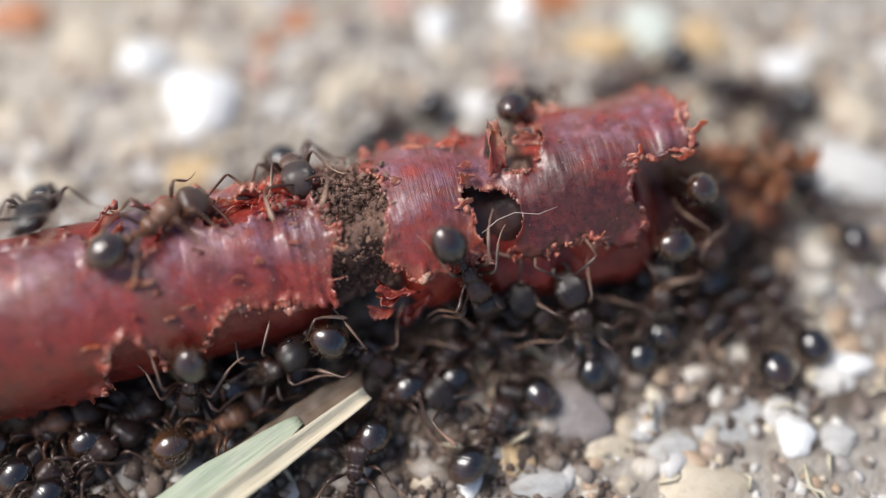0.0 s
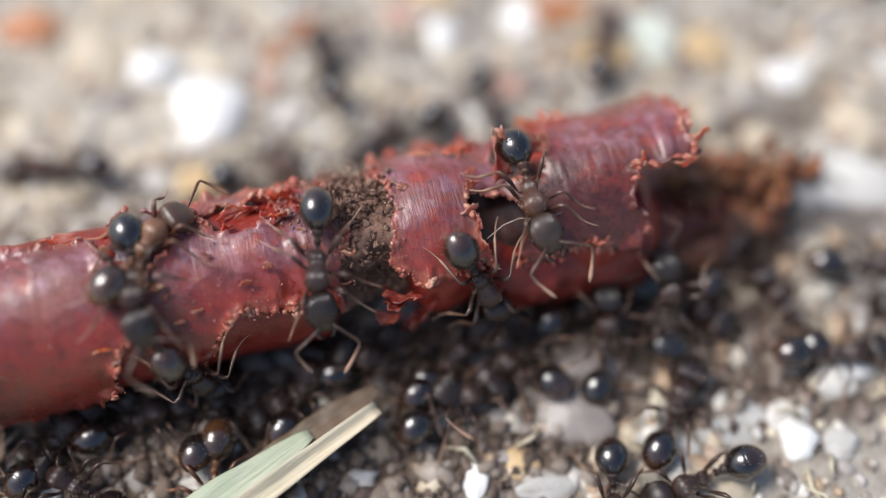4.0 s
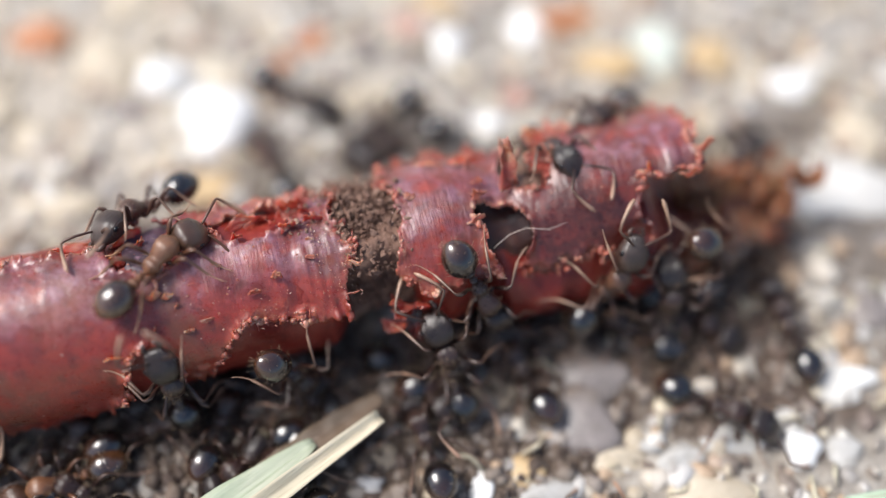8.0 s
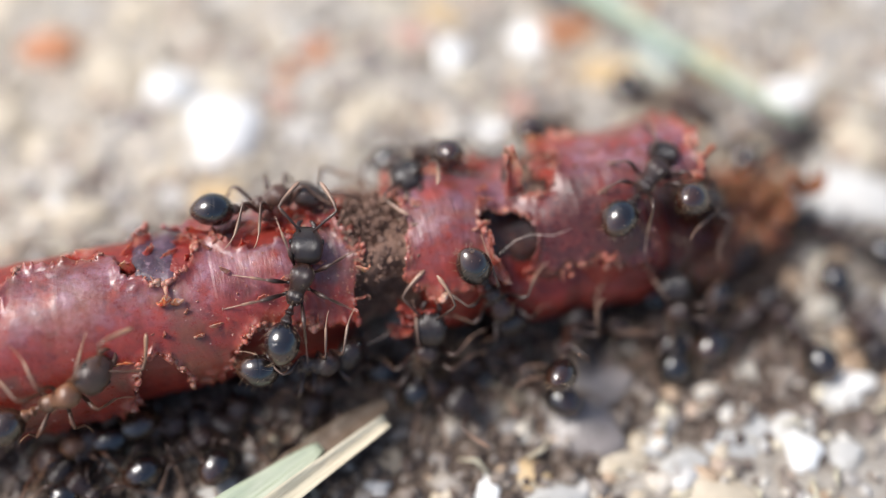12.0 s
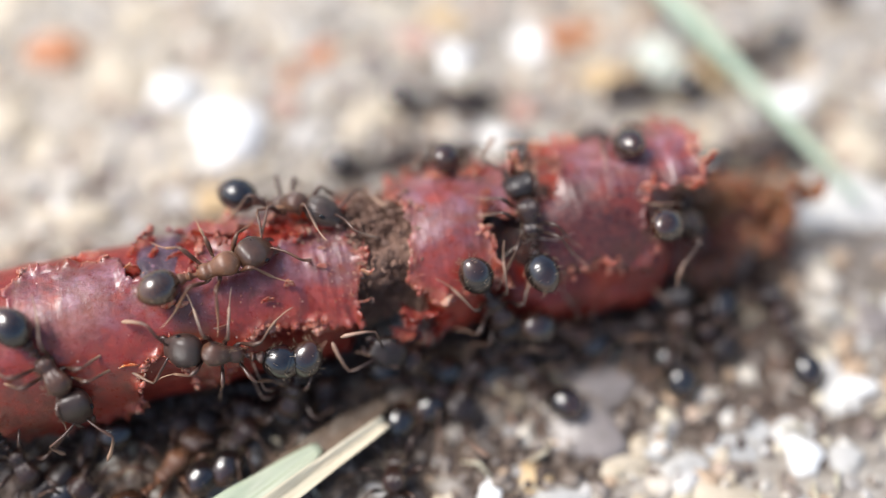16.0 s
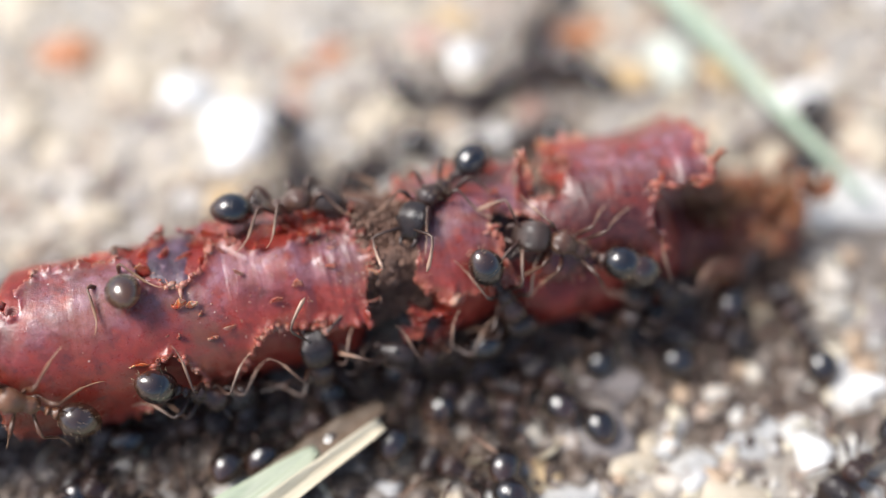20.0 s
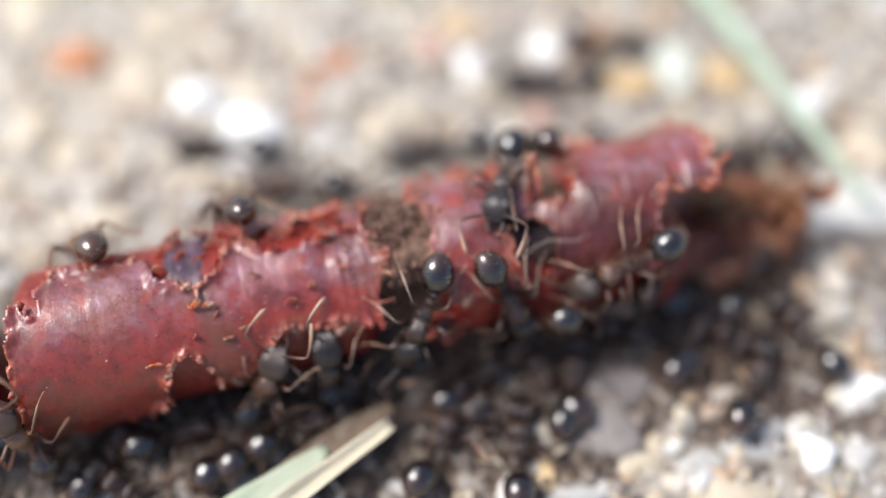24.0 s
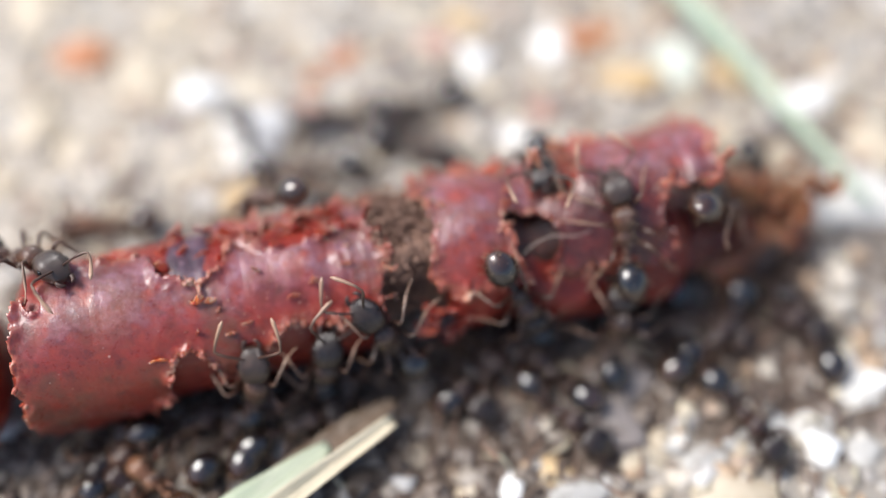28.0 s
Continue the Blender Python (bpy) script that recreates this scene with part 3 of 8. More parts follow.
def build_skin(name, u0, u1, lost, radius, seed, step_u=0.055, step_t=2.2, lo=-100.0, hi=200.0):
    """A sheet of skin with two faces; lost(u, th) > 0 where it has been bitten away."""
    us = np.arange(u0, u1 + step_u / 2, step_u)
    ths = np.arange(lo, hi + step_t / 2, step_t)
    nu, nt = len(us), len(ths)
    gone = np.empty((nu, nt))
    for i, u in enumerate(us):
        for j, th in enumerate(ths):
            gone[i, j] = lost(u, th) + 0.16 * rag(u, th, 1.0, seed)
    verts, torn, back, belly, wrinkle, lines, maroon = [], [], [], [], [], [], []
    for layer in (0.0, 0.11):
        for i, u in enumerate(us):
            for j, th in enumerate(ths):
                k = max(0.0, min(1.0, 1 + gone[i, j] / 0.4))
                curl = 0.28 * k * k * (0.35 + rag(u, th, 0.7, seed + 4))
                crumple = max(0.0, 1 - abs(u + 0.9) / 1.3) if u < 0.5 else max(0.0, 1 - abs(u - 7.4) / 1.2)
                calm = 1.0 if u > 0.5 else 0.55 if u > -4.6 else 0.25
                fold = 0.09 * noise.noise((u * 0.7, th * 0.02, seed)) + calm * (0.026 * noise.noise((u * 1.7, th * 0.055, seed + 6)) + 0.010 * noise.noise((u * 3.4, th * 0.12, seed + 7)) + 0.010 * noise.noise((u * 8, th * 0.08, seed)) + 0.010 * noise.noise((u * 5, th * 0.10, seed))) + crumple * (0.075 * noise.noise((u * 2.6, th * 0.035, seed + 3)) + 0.045 * noise.noise((u * 6.5, th * 0.07, seed + 5)))
                ring = 0.0012 * math.cos(2 * math.pi * u / 0.46 + 0.6 * noise.noise((u, th * 0.03, 3)))
                r = radius(u, th) + fold + ring + curl - layer * (1 - 0.5 * k)
                verts.append(on_worm(u, th, r))
                torn.append(k ** 1.8 * max(0.12, min(1.0, 0.75 + 1.5 * noise.noise((u * 0.9, th * 0.03, seed + 12)))))
                # where the violet sheen is painted: the upper back
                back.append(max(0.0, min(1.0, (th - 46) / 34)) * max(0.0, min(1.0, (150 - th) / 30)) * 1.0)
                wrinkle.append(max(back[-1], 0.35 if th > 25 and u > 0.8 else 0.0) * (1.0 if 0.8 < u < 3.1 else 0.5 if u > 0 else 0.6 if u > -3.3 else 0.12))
                belly.append(max(0.0, min(1.0, (70 - th + 16 * noise.noise((u * 0.8, th * 0.05, 4))) / 44)))
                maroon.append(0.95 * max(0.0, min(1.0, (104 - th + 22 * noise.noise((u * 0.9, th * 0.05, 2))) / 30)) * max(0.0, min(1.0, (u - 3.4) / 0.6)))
                lines.append(noise.noise((u * 9.0 + 1.5 * noise.noise((u * 0.9, th * 0.05, seed)), th * 0.02, seed)) * (0.6 + 0.8 * noise.noise((u * 1.1, th * 0.03, 8))) * (1.0 if u > 0.5 else 0.45))
    n = nu * nt
    faces, keep = [], (gone[:-1, :-1] + gone[1:, :-1] + gone[:-1, 1:] + gone[1:, 1:]) < 0
    for i in range(nu - 1):
        for j in range(nt - 1):
            if not keep[i, j]:
                continue
            a, b, c, d = i * nt + j, (i + 1) * nt + j, (i + 1) * nt + j + 1, i * nt + j + 1
            faces.append((a, b, c, d))
            faces.append((a + n, d + n, c + n, b + n))
            for x, y, p, q in ((i, j - 1, a, b), (i + 1, j, b, c), (i, j + 1, c, d), (i - 1, j, d, a)):
                if not (0 <= x < nu - 1 and 0 <= y < nt - 1 and keep[x, y]):
                    faces.append((q, p, p + n, q + n))
    used = sorted({v for f in faces for v in f})
    idx = {v: i for i, v in enumerate(used)}
    pick = lambda a: [a[v] for v in used]
    me = mesh_of(name, pick(verts), [tuple(idx[v] for v in f) for f in faces], SKIN, True, torn=pick(torn), back=pick(back), belly=pick(belly), wrinkle=pick(wrinkle), lines=pick(lines), maroon=pick(maroon))
    return me


def fray(name, u0, u1, lo, hi, lost, radius, seed, count):
    """Beads and threads of dried flesh along the torn rims of a skin."""
    rng, pieces = random.Random(seed), []
    while len(pieces) < count:
        u, th = rng.uniform(u0, u1), rng.uniform(lo, hi)
        g = lost(u, th) + 0.16 * rag(u, th, 1.0, seed)
        if (u < -7.4 and rng.random() < 0.8) or not -0.09 < g < 0.01 or noise.noise((u * 0.9, th * 0.03, seed + 12)) < -0.05:
            continue
        r = radius(u, th) + 0.09 * noise.noise((u * 0.7, th * 0.02, seed)) + 0.28 * (0.35 + rag(u, th, 0.7, seed + 4)) * max(0.0, 1 + g / 0.4) ** 2
        p = on_worm(u, th, r + rng.uniform(-0.05, 0.03))
        s = rng.uniform(0.014, 0.036) if rng.random() < 0.84 else rng.uniform(0.045, 0.095)
        if len(pieces) % 26:
            v, f = rock(1, rng.randrange(40), 0.6)
            pieces.append((shifted(v, spread(*p, s * rng.uniform(0.9, 2.0), s, s * rng.uniform(0.7, 1.3), rng.uniform(0, 360), rng.uniform(0, 90))), f))
        else:
            q = on_worm(u + rng.uniform(-0.25, 0.25), th + rng.uniform(-9, 9), r + rng.uniform(0.0, 0.14))
            v, f, _ = tube([p, (p + q) / 2 + Vector((0, 0, rng.uniform(0, 0.05))), q], [s, s * 0.7, s * 0.3], 5)
            pieces.append((v, f))
    return mesh_of(name, *joined(pieces), RIM)


def dent(u, th, uc, tc, du, dt):
    """Over 0 inside an oval bite."""
    return 1 - math.hypot((u - uc) / du, (th - tc) / dt)


def build_core(name, u0, u1, r, mat, rough=0.18, seed=0.0, flat=1.0, sag=0.0):
    """Flesh or filling inside the skin."""
    verts, faces, nt = [], [], 44
    us = np.arange(u0, u1 + 0.05, 0.11)
    for i, u in enumerate(us):
        e = min(u - u0, u1 - u)
        taper = min(1.0, (max(e, 0) / 0.6) ** 0.5 * 0.75 + 0.25)
        for j in range(nt):
            th = 360 * j / nt
            p = Vector((u * 1.1, math.cos(radians(th)) * 1.6, math.sin(radians(th)) * 1.6 + seed))
            k = taper * r(u) * (1 + rough * noise.noise(p) + 0.5 * rough * noise.noise(p * 2.9) + 0.25 * rough * noise.noise(p * 7))
            low = th if th < 200 else th - 360
            k *= 1 - sag * max(0.0, min(1.0, (68 - low) / 30))
            q = on_worm(u, th, k)
            verts.append((q.x, q.y, max(0.02, q.z * flat)))
    m = len(us)
    for i in range(m - 1):
        for j in range(nt):
            a, b = i * nt + j, i * nt + (j + 1) % nt
            faces.append((a, b, b + nt, a + nt))
    faces.append(tuple(reversed(range(nt))))
    faces.append(tuple(range((m - 1) * nt, m * nt)))
    return mesh_of(name, verts, faces, mat)


def rags(name, spots, mat, seed):
    """Meshes of shreds of skin that stand up, one for each (u, th, r, length, width, lean)."""
    rng, made = random.Random(seed), []
    for u, th, r, l, w, lean, *back in spots:
        base, out = on_worm(u, th, r), (on_worm(u, th, r + 1) - on_worm(u, th, r)).normalized()
        side = (WORM_D + WORM_S * rng.uniform(-0.5, 0.5)).normalized()
        go = (out + WORM_D * lean - WORM_S * (back[0] if back else 0.0)).normalized()
        wave = 0.08 if back else 0.25
        nrm = side.cross(go)
        rows, cols, v, f = 9, 9, [], []
        for k in range(2):
            for i in range(rows):
                t = i / (rows - 1)
                for j in range(cols):
                    s = j / (cols - 1) - 0.5
                    ww = 0.8 * w * (1 - 0.6 * t * t) * (1 + 0.5 * noise.noise((t * 3, s * 3, seed + u)) + 0.4 * noise.noise((t * 9, s * 7, seed + u)))
                    p = base + go * (0.8 * l * t) * (1 + 0.45 * noise.noise((s * 4, seed, u)) + 0.28 * noise.noise((s * 11, seed, u))) + side * (s * ww) + nrm * (wave * l * math.sin(2.6 * t + s * 4 + u) + 0.16 * l * noise.noise((t * 5, s * 6, u)) + (0.06 - 0.045 * t) * k)
                    v.append(tuple(p))
        n = rows * cols
        for i in range(rows - 1):
            for j in range(cols - 1):
                a = i * cols + j
                f.append((a, a + 1, a + cols + 1, a + cols))
                f.append((a + n, a + n + cols, a + n + cols + 1, a + n + 1))
        rim = [j for j in range(cols)] + [i * cols + cols - 1 for i in range(1, rows)] + [(rows - 1) * cols + j for j in range(cols - 2, -1, -1)] + [i * cols for i in range(rows - 2, 0, -1)]
        for a, b in zip(rim, rim[1:] + rim[:1]):
            f.append((b, a, a + n, b + n))
        made.append(mesh_of(name, v, f, mat))
    return made


def crumbs(name, spots, mat, seed, size=(0.03, 0.11)):
    """Small crumbs on the worm: count, u range, th range, r range."""
    rng, pieces = random.Random(seed), []
    for count, ua, ub, ta, tb, ra, rb in spots:
        for i in range(count):
            p = on_worm(rng.uniform(ua, ub), rng.uniform(ta, tb), rng.uniform(ra, rb))
            s = size[0] * (size[1] / size[0]) ** (rng.random() ** 2.2) * (1.5 if i % 23 == 0 else 1)
            v, f = rock(1, rng.randrange(40), 0.95)
            pieces.append((shifted(v, spread(*p, s * rng.uniform(0.8, 1.9), s, s * rng.uniform(0.6, 1.1), rng.uniform(0, 360), rng.uniform(0, 90))), f))
    return mesh_of(name, *joined(pieces), mat, smooth=False)


def build_worm():
    worm = tagged(new("earthworm"), "dead dark red earthworm, torn open and spilling soil, lying on concrete", "worm")
    worm.location = (WORM_O.x * MM, WORM_O.y * MM, 0)
    back_home = Matrix.Translation((-WORM_O.x * MM, -WORM_O.y * MM, 0))

    def bit(name, me, label=""):
        return part(name, me, worm, back_home, label)

    def lost_front(u, th):
        g = [(u - (-0.16 - 0.25 * max(0, (50 - th) / 40) + 0.16 * math.sin(th * 0.11))) / 0.9,
             (-8.35 - 0.3 * math.cos(radians(th - 10)) - u + (0.9 if th > 85 else 0) * min(1, (th - 85) / 20)) / 0.9,
             dent(u, th, -4.4, 104, 0.85, 23), dent(u, th, -4.85, 8, 0.62, 26), dent(u, th, -7.9, 88, 0.22, 7),
             ((30 - 26 * max(0.0, min(1.0, (-2.9 - u) / 0.7)) - 40 * max(0.0, min(1.0, (-5.0 - u) / 2.2))) + 5 * math.sin(u * 2.1) - th) / 40,
             (th - (128 - 12 * math.sin(u * 0.7))) / 40,
             dent(u, th, -2.2, 108, 0.9, 14), dent(u, th, -6.2, 118, 1.3, 10)]
        return max(g)

    def r_front(u, th):
        return 1.93 + 0.05 * math.sin(u * 0.8) + 0.10 * max(0.0, min(1.0, (-4.6 - u) / 2.0)) - 0.1 * max(0.0, min(1.0, (u + 4.6) / 4.6)) - 0.07 * math.exp(-((u + 1.4) / 0.25) ** 2)

    def lost_rear(u, th):
        end = 8.15 if th > 74 else 6.55
        g = [(0.98 + 0.14 * math.sin(th * 0.09) + (0.5 if th < 30 else 0.0) - u) / 0.9, (u - end - 0.12 * math.sin(th * 0.2)) / 0.9,
             dent(u, th, 3.44, 57, 0.52, 23), dent(u, th, 3.0, 76, 0.25, 8),
             dent(u, th, 4.25, 112, 0.62, 26),
             ((36 if u < 2.4 else 30 if u < 4.6 else 24) + 6 * math.sin(u * 2.7) - th) / 40,
             (th - (150 + 10 * math.sin(u * 1.2))) / 40]
        return max(g)

    def r_rear(u, th):
        wide = 0.16 * math.exp(-((u - 1.9) / 0.9) ** 2) + (0.24 if u > 5 else 0.24 * max(0, (u - 4.2) / 0.8)) * max(0.0, min(1.0, (th - 30) / 60))
        return 1.9 + wide - 0.14 * math.exp(-((u - 3.6) / 0.5) ** 2)

    bit("front_skin", build_skin("front_skin", -9.3, 0.5, lost_front, r_front, 1.0), "glossy maroon skin with a painted violet sheen, bitten ragged")
    bit("rear_skin", build_skin("rear_skin", 0.4, 8.8, lost_rear, r_rear, 6.0), "wrinkled brown skin with a painted violet sheen, holes and curled rims")
    bit("front_flesh", build_core("front_flesh", -8.75, -0.15, lambda u: 1.74 + 0.09 * max(0.0, min(1.0, (-2.5 - u) / 2.0)), BELLY, 0.03), "raw red flesh")
    bit("bruise", build_core("bruise", -5.5, -3.4, lambda u: 1.87, BRUISE, 0.06, 6.0, 1.0, 0.2), "dark violet bruised layer")
    bit("rear_flesh", build_core("rear_flesh", 1.0, 7.2, lambda u: 1.72 - 1.1 * math.exp(-((u - 3.4) / 0.5) ** 2) - 0.7 * math.exp(-((u - 4.35) / 0.45) ** 2) - 1.0 * max(0, min(1, (u - 6.2) / 0.5)), FLESH, 0.1, 4.0), "raw red flesh")
    sag = bit("belly_flesh", build_core("belly_flesh", 2.6, 7.5, lambda u: 1.66, BELLY, 0.10, 8.0, 0.80), "wet red flesh sagging to the ground")
    sag.location += Vector((0.08, -0.30, 0.0)) * MM
    # added core, coloured dark so the holes look shaded inside
    bit("gut", build_core("gut", 2.2, 6.5, lambda u: 1.3, GUT_SHADE, 0.15, 3.0), "emptied gut, coloured dark for the shade inside the worm")
    bit("soil_plug", build_core("soil_plug", -0.9, 1.9, lambda u: 1.66 + 0.12 * u * 0.5, SOIL, 0.36, 9.0, 1.0, 0.4), "crumbly brown soil spilling from the gut")
    crumb = bit("loose_soil", crumbs("loose_soil", [(2100, -0.3, 1.25, 62, 130, 1.62, 1.92), (1500, -0.4, 1.3, 5, 66, 1.0, 1.34), (800, -0.3, 1.4, 80, 150, 1.75, 2.1), (420, -1.3, 0.3, 88, 150, 1.7, 2.04), (900, -0.5, 1.3, 50, 74, 1.15, 1.75), (120, -0.4, 1.3, 60, 140, 1.7, 2.12)], SOIL, 4, (0.008, 0.060)), "brown soil crumbs")
    crumb["kind"] = "stuff"
    bit("gut_soil", build_core("gut_soil", 3.75, 5.0, lambda u: 1.52, SOIL, 0.2, 17.0, 1.0, 0.3), "brown soil inside the torn gut")
    # same painted shade for the hollow under the flap
    bit("gut_end", build_core("gut_end", 5.8, 7.6, lambda u: 1.12 - 0.1 * max(0.0, u - 6.5), GUT_SHADE, 0.3, 5.0, 0.82), "end of the gut, coloured dark for the shade under the flap")
    bit("tail_flesh", build_core("tail_flesh", 6.0, 9.6, lambda u: 1.3 - 0.2 * max(0.0, u - 6.8), TAIL, 0.5, 14.0, 0.55), "flattened red-brown flesh")
    bit("tail_pulp", build_core("tail_pulp", 7.7, 11.2, lambda u: 1.25 - 0.16 * abs(u - 9.2), PULP, 0.8, 2.0, 0.26), "shredded orange-brown pulp")
    rng = random.Random(21)
    for me in rags("pulp_shred", [(rng.uniform(8.0, 11.6), rng.uniform(15, 165), rng.uniform(-1.2, -0.3), rng.uniform(0.4, 1.0), rng.uniform(0.15, 0.8), rng.uniform(-1.5, 1.5)) for _ in range(64)], PULP, 31):
        bit("pulp_shred", me, "frayed orange-brown shred")
    bit("far_flesh", build_core("far_flesh", -17.0, -9.15, lambda u: 1.85, FLESH, 0.08, 12.0), "raw red flesh")
    bit("far_skin", build_skin("far_skin", -17.0, -9.3, lambda u, th: max((u + 9.6) / 0.9, (-20 - th) / 40, (th - 140) / 40), lambda u, th: 1.95, 15.0, 0.12, 4.0))
    bit("frayed_rim", fray("frayed_rim", -9.2, 0.4, -30, 132, lost_front, r_front, 1.0, 800), "beaded orange-pink torn rim")["kind"] = "stuff"
    bit("frayed_rim", fray("frayed_rim", 0.5, 8.6, 10, 165, lost_rear, r_rear, 6.0, 700), "beaded orange-pink torn rim")["kind"] = "stuff"
    for me in rags("standing_shred", [(3.72, 90, 1.92, 1.25, 0.62, 0.05, 0.9), (3.0, 88, 2.0, 0.3, 0.4, -0.6), (2.75, 72, 2.0, 0.25, 0.45, 0.5, 0.3), (4.6, 104, 1.98, 0.5, 0.9, -0.3, 0.6), (5.4, 128, 2.0, 0.55, 0.9, -0.5, 0.8)], RIM, 3):
        bit("standing_shred", me, "red shred of skin standing up")
    for me in rags("hanging_shred", [(0.85, 20, 1.75, 0.4, 1.0, 0.3), (0.95, 26, 1.8, 0.5, 1.3, 0.1), (1.5, 2, 1.7, 0.4, 1.0, -0.3), (0.6, 4, 1.72, 0.35, 0.8, -0.2), (1.2, -12, 1.7, 0.4, 1.0, 0.2)], SHRED, 8):
        bit("hanging_shred", me, "frayed red shred")
    for me in rags("rim_shred", [(-0.1, 62, 1.95, 0.32, 0.3, 1.0), (-4.4, 68, 1.95, 0.3, 0.34, 0.2), (-4.1, 66, 1.95, 0.2, 0.3, -0.3), (-5.5, 36, 1.95, 0.25, 0.5, -0.8), (4.9, 140, 2.0, 0.5, 0.7, -0.6),
                                  (7.7, 72, 2.1, 0.35, 0.5, 0.4), (6.75, 80, 2.1, 0.28, 0.4, 0.1), (8.2, 88, 2.05, 0.35, 0.6, 0.7), (5.6, 142, 2.0, 0.35, 0.5, 0.1), (2.9, 120, 2.05, 0.18, 0.9, 0.2), (2.2, 126, 2.0, 0.16, 0.9, -0.2)], RIND, 5):
        bit("rim_shred", me, "curled pink rim of torn skin")
    for me in rags("flesh_rag", [(-2.2, 112, 1.75, 0.4, 1.1, 0.2), (-1.2, 118, 1.7, 0.5, 0.9, 0.1), (-3.4, 116, 1.75, 0.4, 1.3, -0.3), (-4.9, 120, 1.75, 0.35, 1.2, 0.2), (-6.2, 124, 1.75, 0.3, 1.2, 0.0), (-0.7, 100, 1.85, 0.3, 0.5, -0.4)] + [(-0.4 - 0.42 * i, 104 + 7 * math.sin(i * 2.1), 1.82, 0.22 + 0.12 * math.sin(i * 1.3), 0.4 + 0.2 * math.sin(i * 3.7), 0.8 * math.sin(i * 5.1)) for i in range(18)], RAW, 7):
        bit("flesh_rag", me, "bright red ragged flesh")
    flake = random.Random(44)
    for me in rags("skin_flake", [(flake.uniform(-4.9, -0.1), flake.uniform(40, 112), 1.9, flake.uniform(0.12, 0.3), flake.uniform(0.1, 0.4), flake.uniform(-1.2, 1.2), 0.4) for _ in range(14)]
                   + [(flake.uniform(1.0, 8.0), flake.uniform(84, 130), 2.02, flake.uniform(0.12, 0.3), flake.uniform(0.1, 0.4), flake.uniform(-1, 1), 0.4) for _ in range(8)], RIM, 12):
        bit("skin_flake", me, "small curled flake of torn skin")
    for name, path in (("flap_rim", [(8.03 + 0.07 * math.sin(i * 0.9), 77 + 3.6 * i, 2.14 + 0.05 * math.sin(i * 1.3)) for i in range(12)]),
                       ("notch_rim", [(6.55 + 0.25 * i, 75 + 2.0 * math.sin(i * 1.9), 2.12 + 0.04 * math.sin(i * 1.3)) for i in range(7)])):
        pts = [on_worm(*p) for p in smooth_sections(path, 14)]
        v, f, _ = tube(pts, [0.06 + 0.045 * noise.noise((i * 0.21, 3.3, 0.7)) + 0.02 * noise.noise((i * 0.7, 1.3, 0.2)) for i in range(len(pts))], 11)
        v = [tuple(Vector(p) + 0.07 * noise.noise_vector(Vector(p) * 2.2) + 0.06 * noise.noise_vector(Vector(p) * 7.0) + 0.022 * noise.noise_vector(Vector(p) * 17.0)) for p in v]
        bit(name, mesh_of(name, v, f, RIM), "curled pale pink rim")
    grit = bit("dried_slime", crumbs("dried_slime", [(230, -5.2, -0.1, 34, 112, 1.86, 1.95), (170, -1.0, 0.0, 34, 112, 1.86, 2.0), (70, -8.0, -5.0, 20, 90, 2.0, 2.05), (90, -5.2, -0.3, 30, 112, 1.9, 1.97), (40, -0.5, -0.1, 35, 95, 1.9, 2.0), (60, 4.4, 7.5, 70, 120, 2.1, 2.2), (46, -3.0, -0.4, 30, 40, 1.93, 2.02), (60, 1.0, 8.0, 30, 90, 1.98, 2.14), (40, 0.95, 1.3, 45, 95, 1.98, 2.08), (40, 2.6, 4.6, 80, 100, 1.95, 2.1)], SLIME, 9, (0.005, 0.022)))
    grit["kind"] = "stuff"
    hair = [on_worm(u, th, 2.06) for u, th in ((3.0, 52), (3.4, 58), (3.8, 60), (4.3, 56), (4.75, 58))]
    v, f, _ = tube(hair, [0.005, 0.008, 0.007, 0.008, 0.004], 5)
    tagged(new("thread", mesh_of("thread", v, f, THREAD)), "thin pale hair lying across a hole in the worm", "hair")
    return worm


# ---- grass ----
def blade_mesh(name, length, width, fold, mat, tip=0.35, bend=0.0, sides=9, steps=40):
    """A blade along +x from its tip at 0, folded along its rib, with thickness."""
    verts, faces = [], []
    for k in range(2):
        for i in range(steps + 1):
            t = i / steps
            w = width * min(1.0, tip + (1 - tip) * (t * 3.0) ** 0.7)
            for j in range(sides):
                s = 2 * j / (sides - 1) - 1
                wav = 0.03 * width * math.sin(s * 9) + 0.06 * noise.noise((t * 9, s, 1))
                verts.append((length * t, 0.5 * w * s * math.cos(fold), 0.5 * w * abs(s) * math.sin(fold) + wav + bend * math.sin(math.pi * t) - 0.06 * k))
    n = (steps + 1) * sides
    for i in range(steps):
        for j in range(sides - 1):
            a = i * sides + j
            faces.append((a, a + sides, a + sides + 1, a + 1))
            faces.append((a + n, a + n + 1, a + n + sides + 1, a + n + sides))
    rim = [j for j in range(sides)] + [i * sides + sides - 1 for i in range(1, steps + 1)] + [steps * sides + j for j in range(sides - 2, -1, -1)] + [i * sides for i in range(steps - 1, 0, -1)]
    for a, b in zip(rim, rim[1:] + rim[:1]):
        faces.append((a, b, b + n, a + n))
    return mesh_of(name, verts, faces, mat)


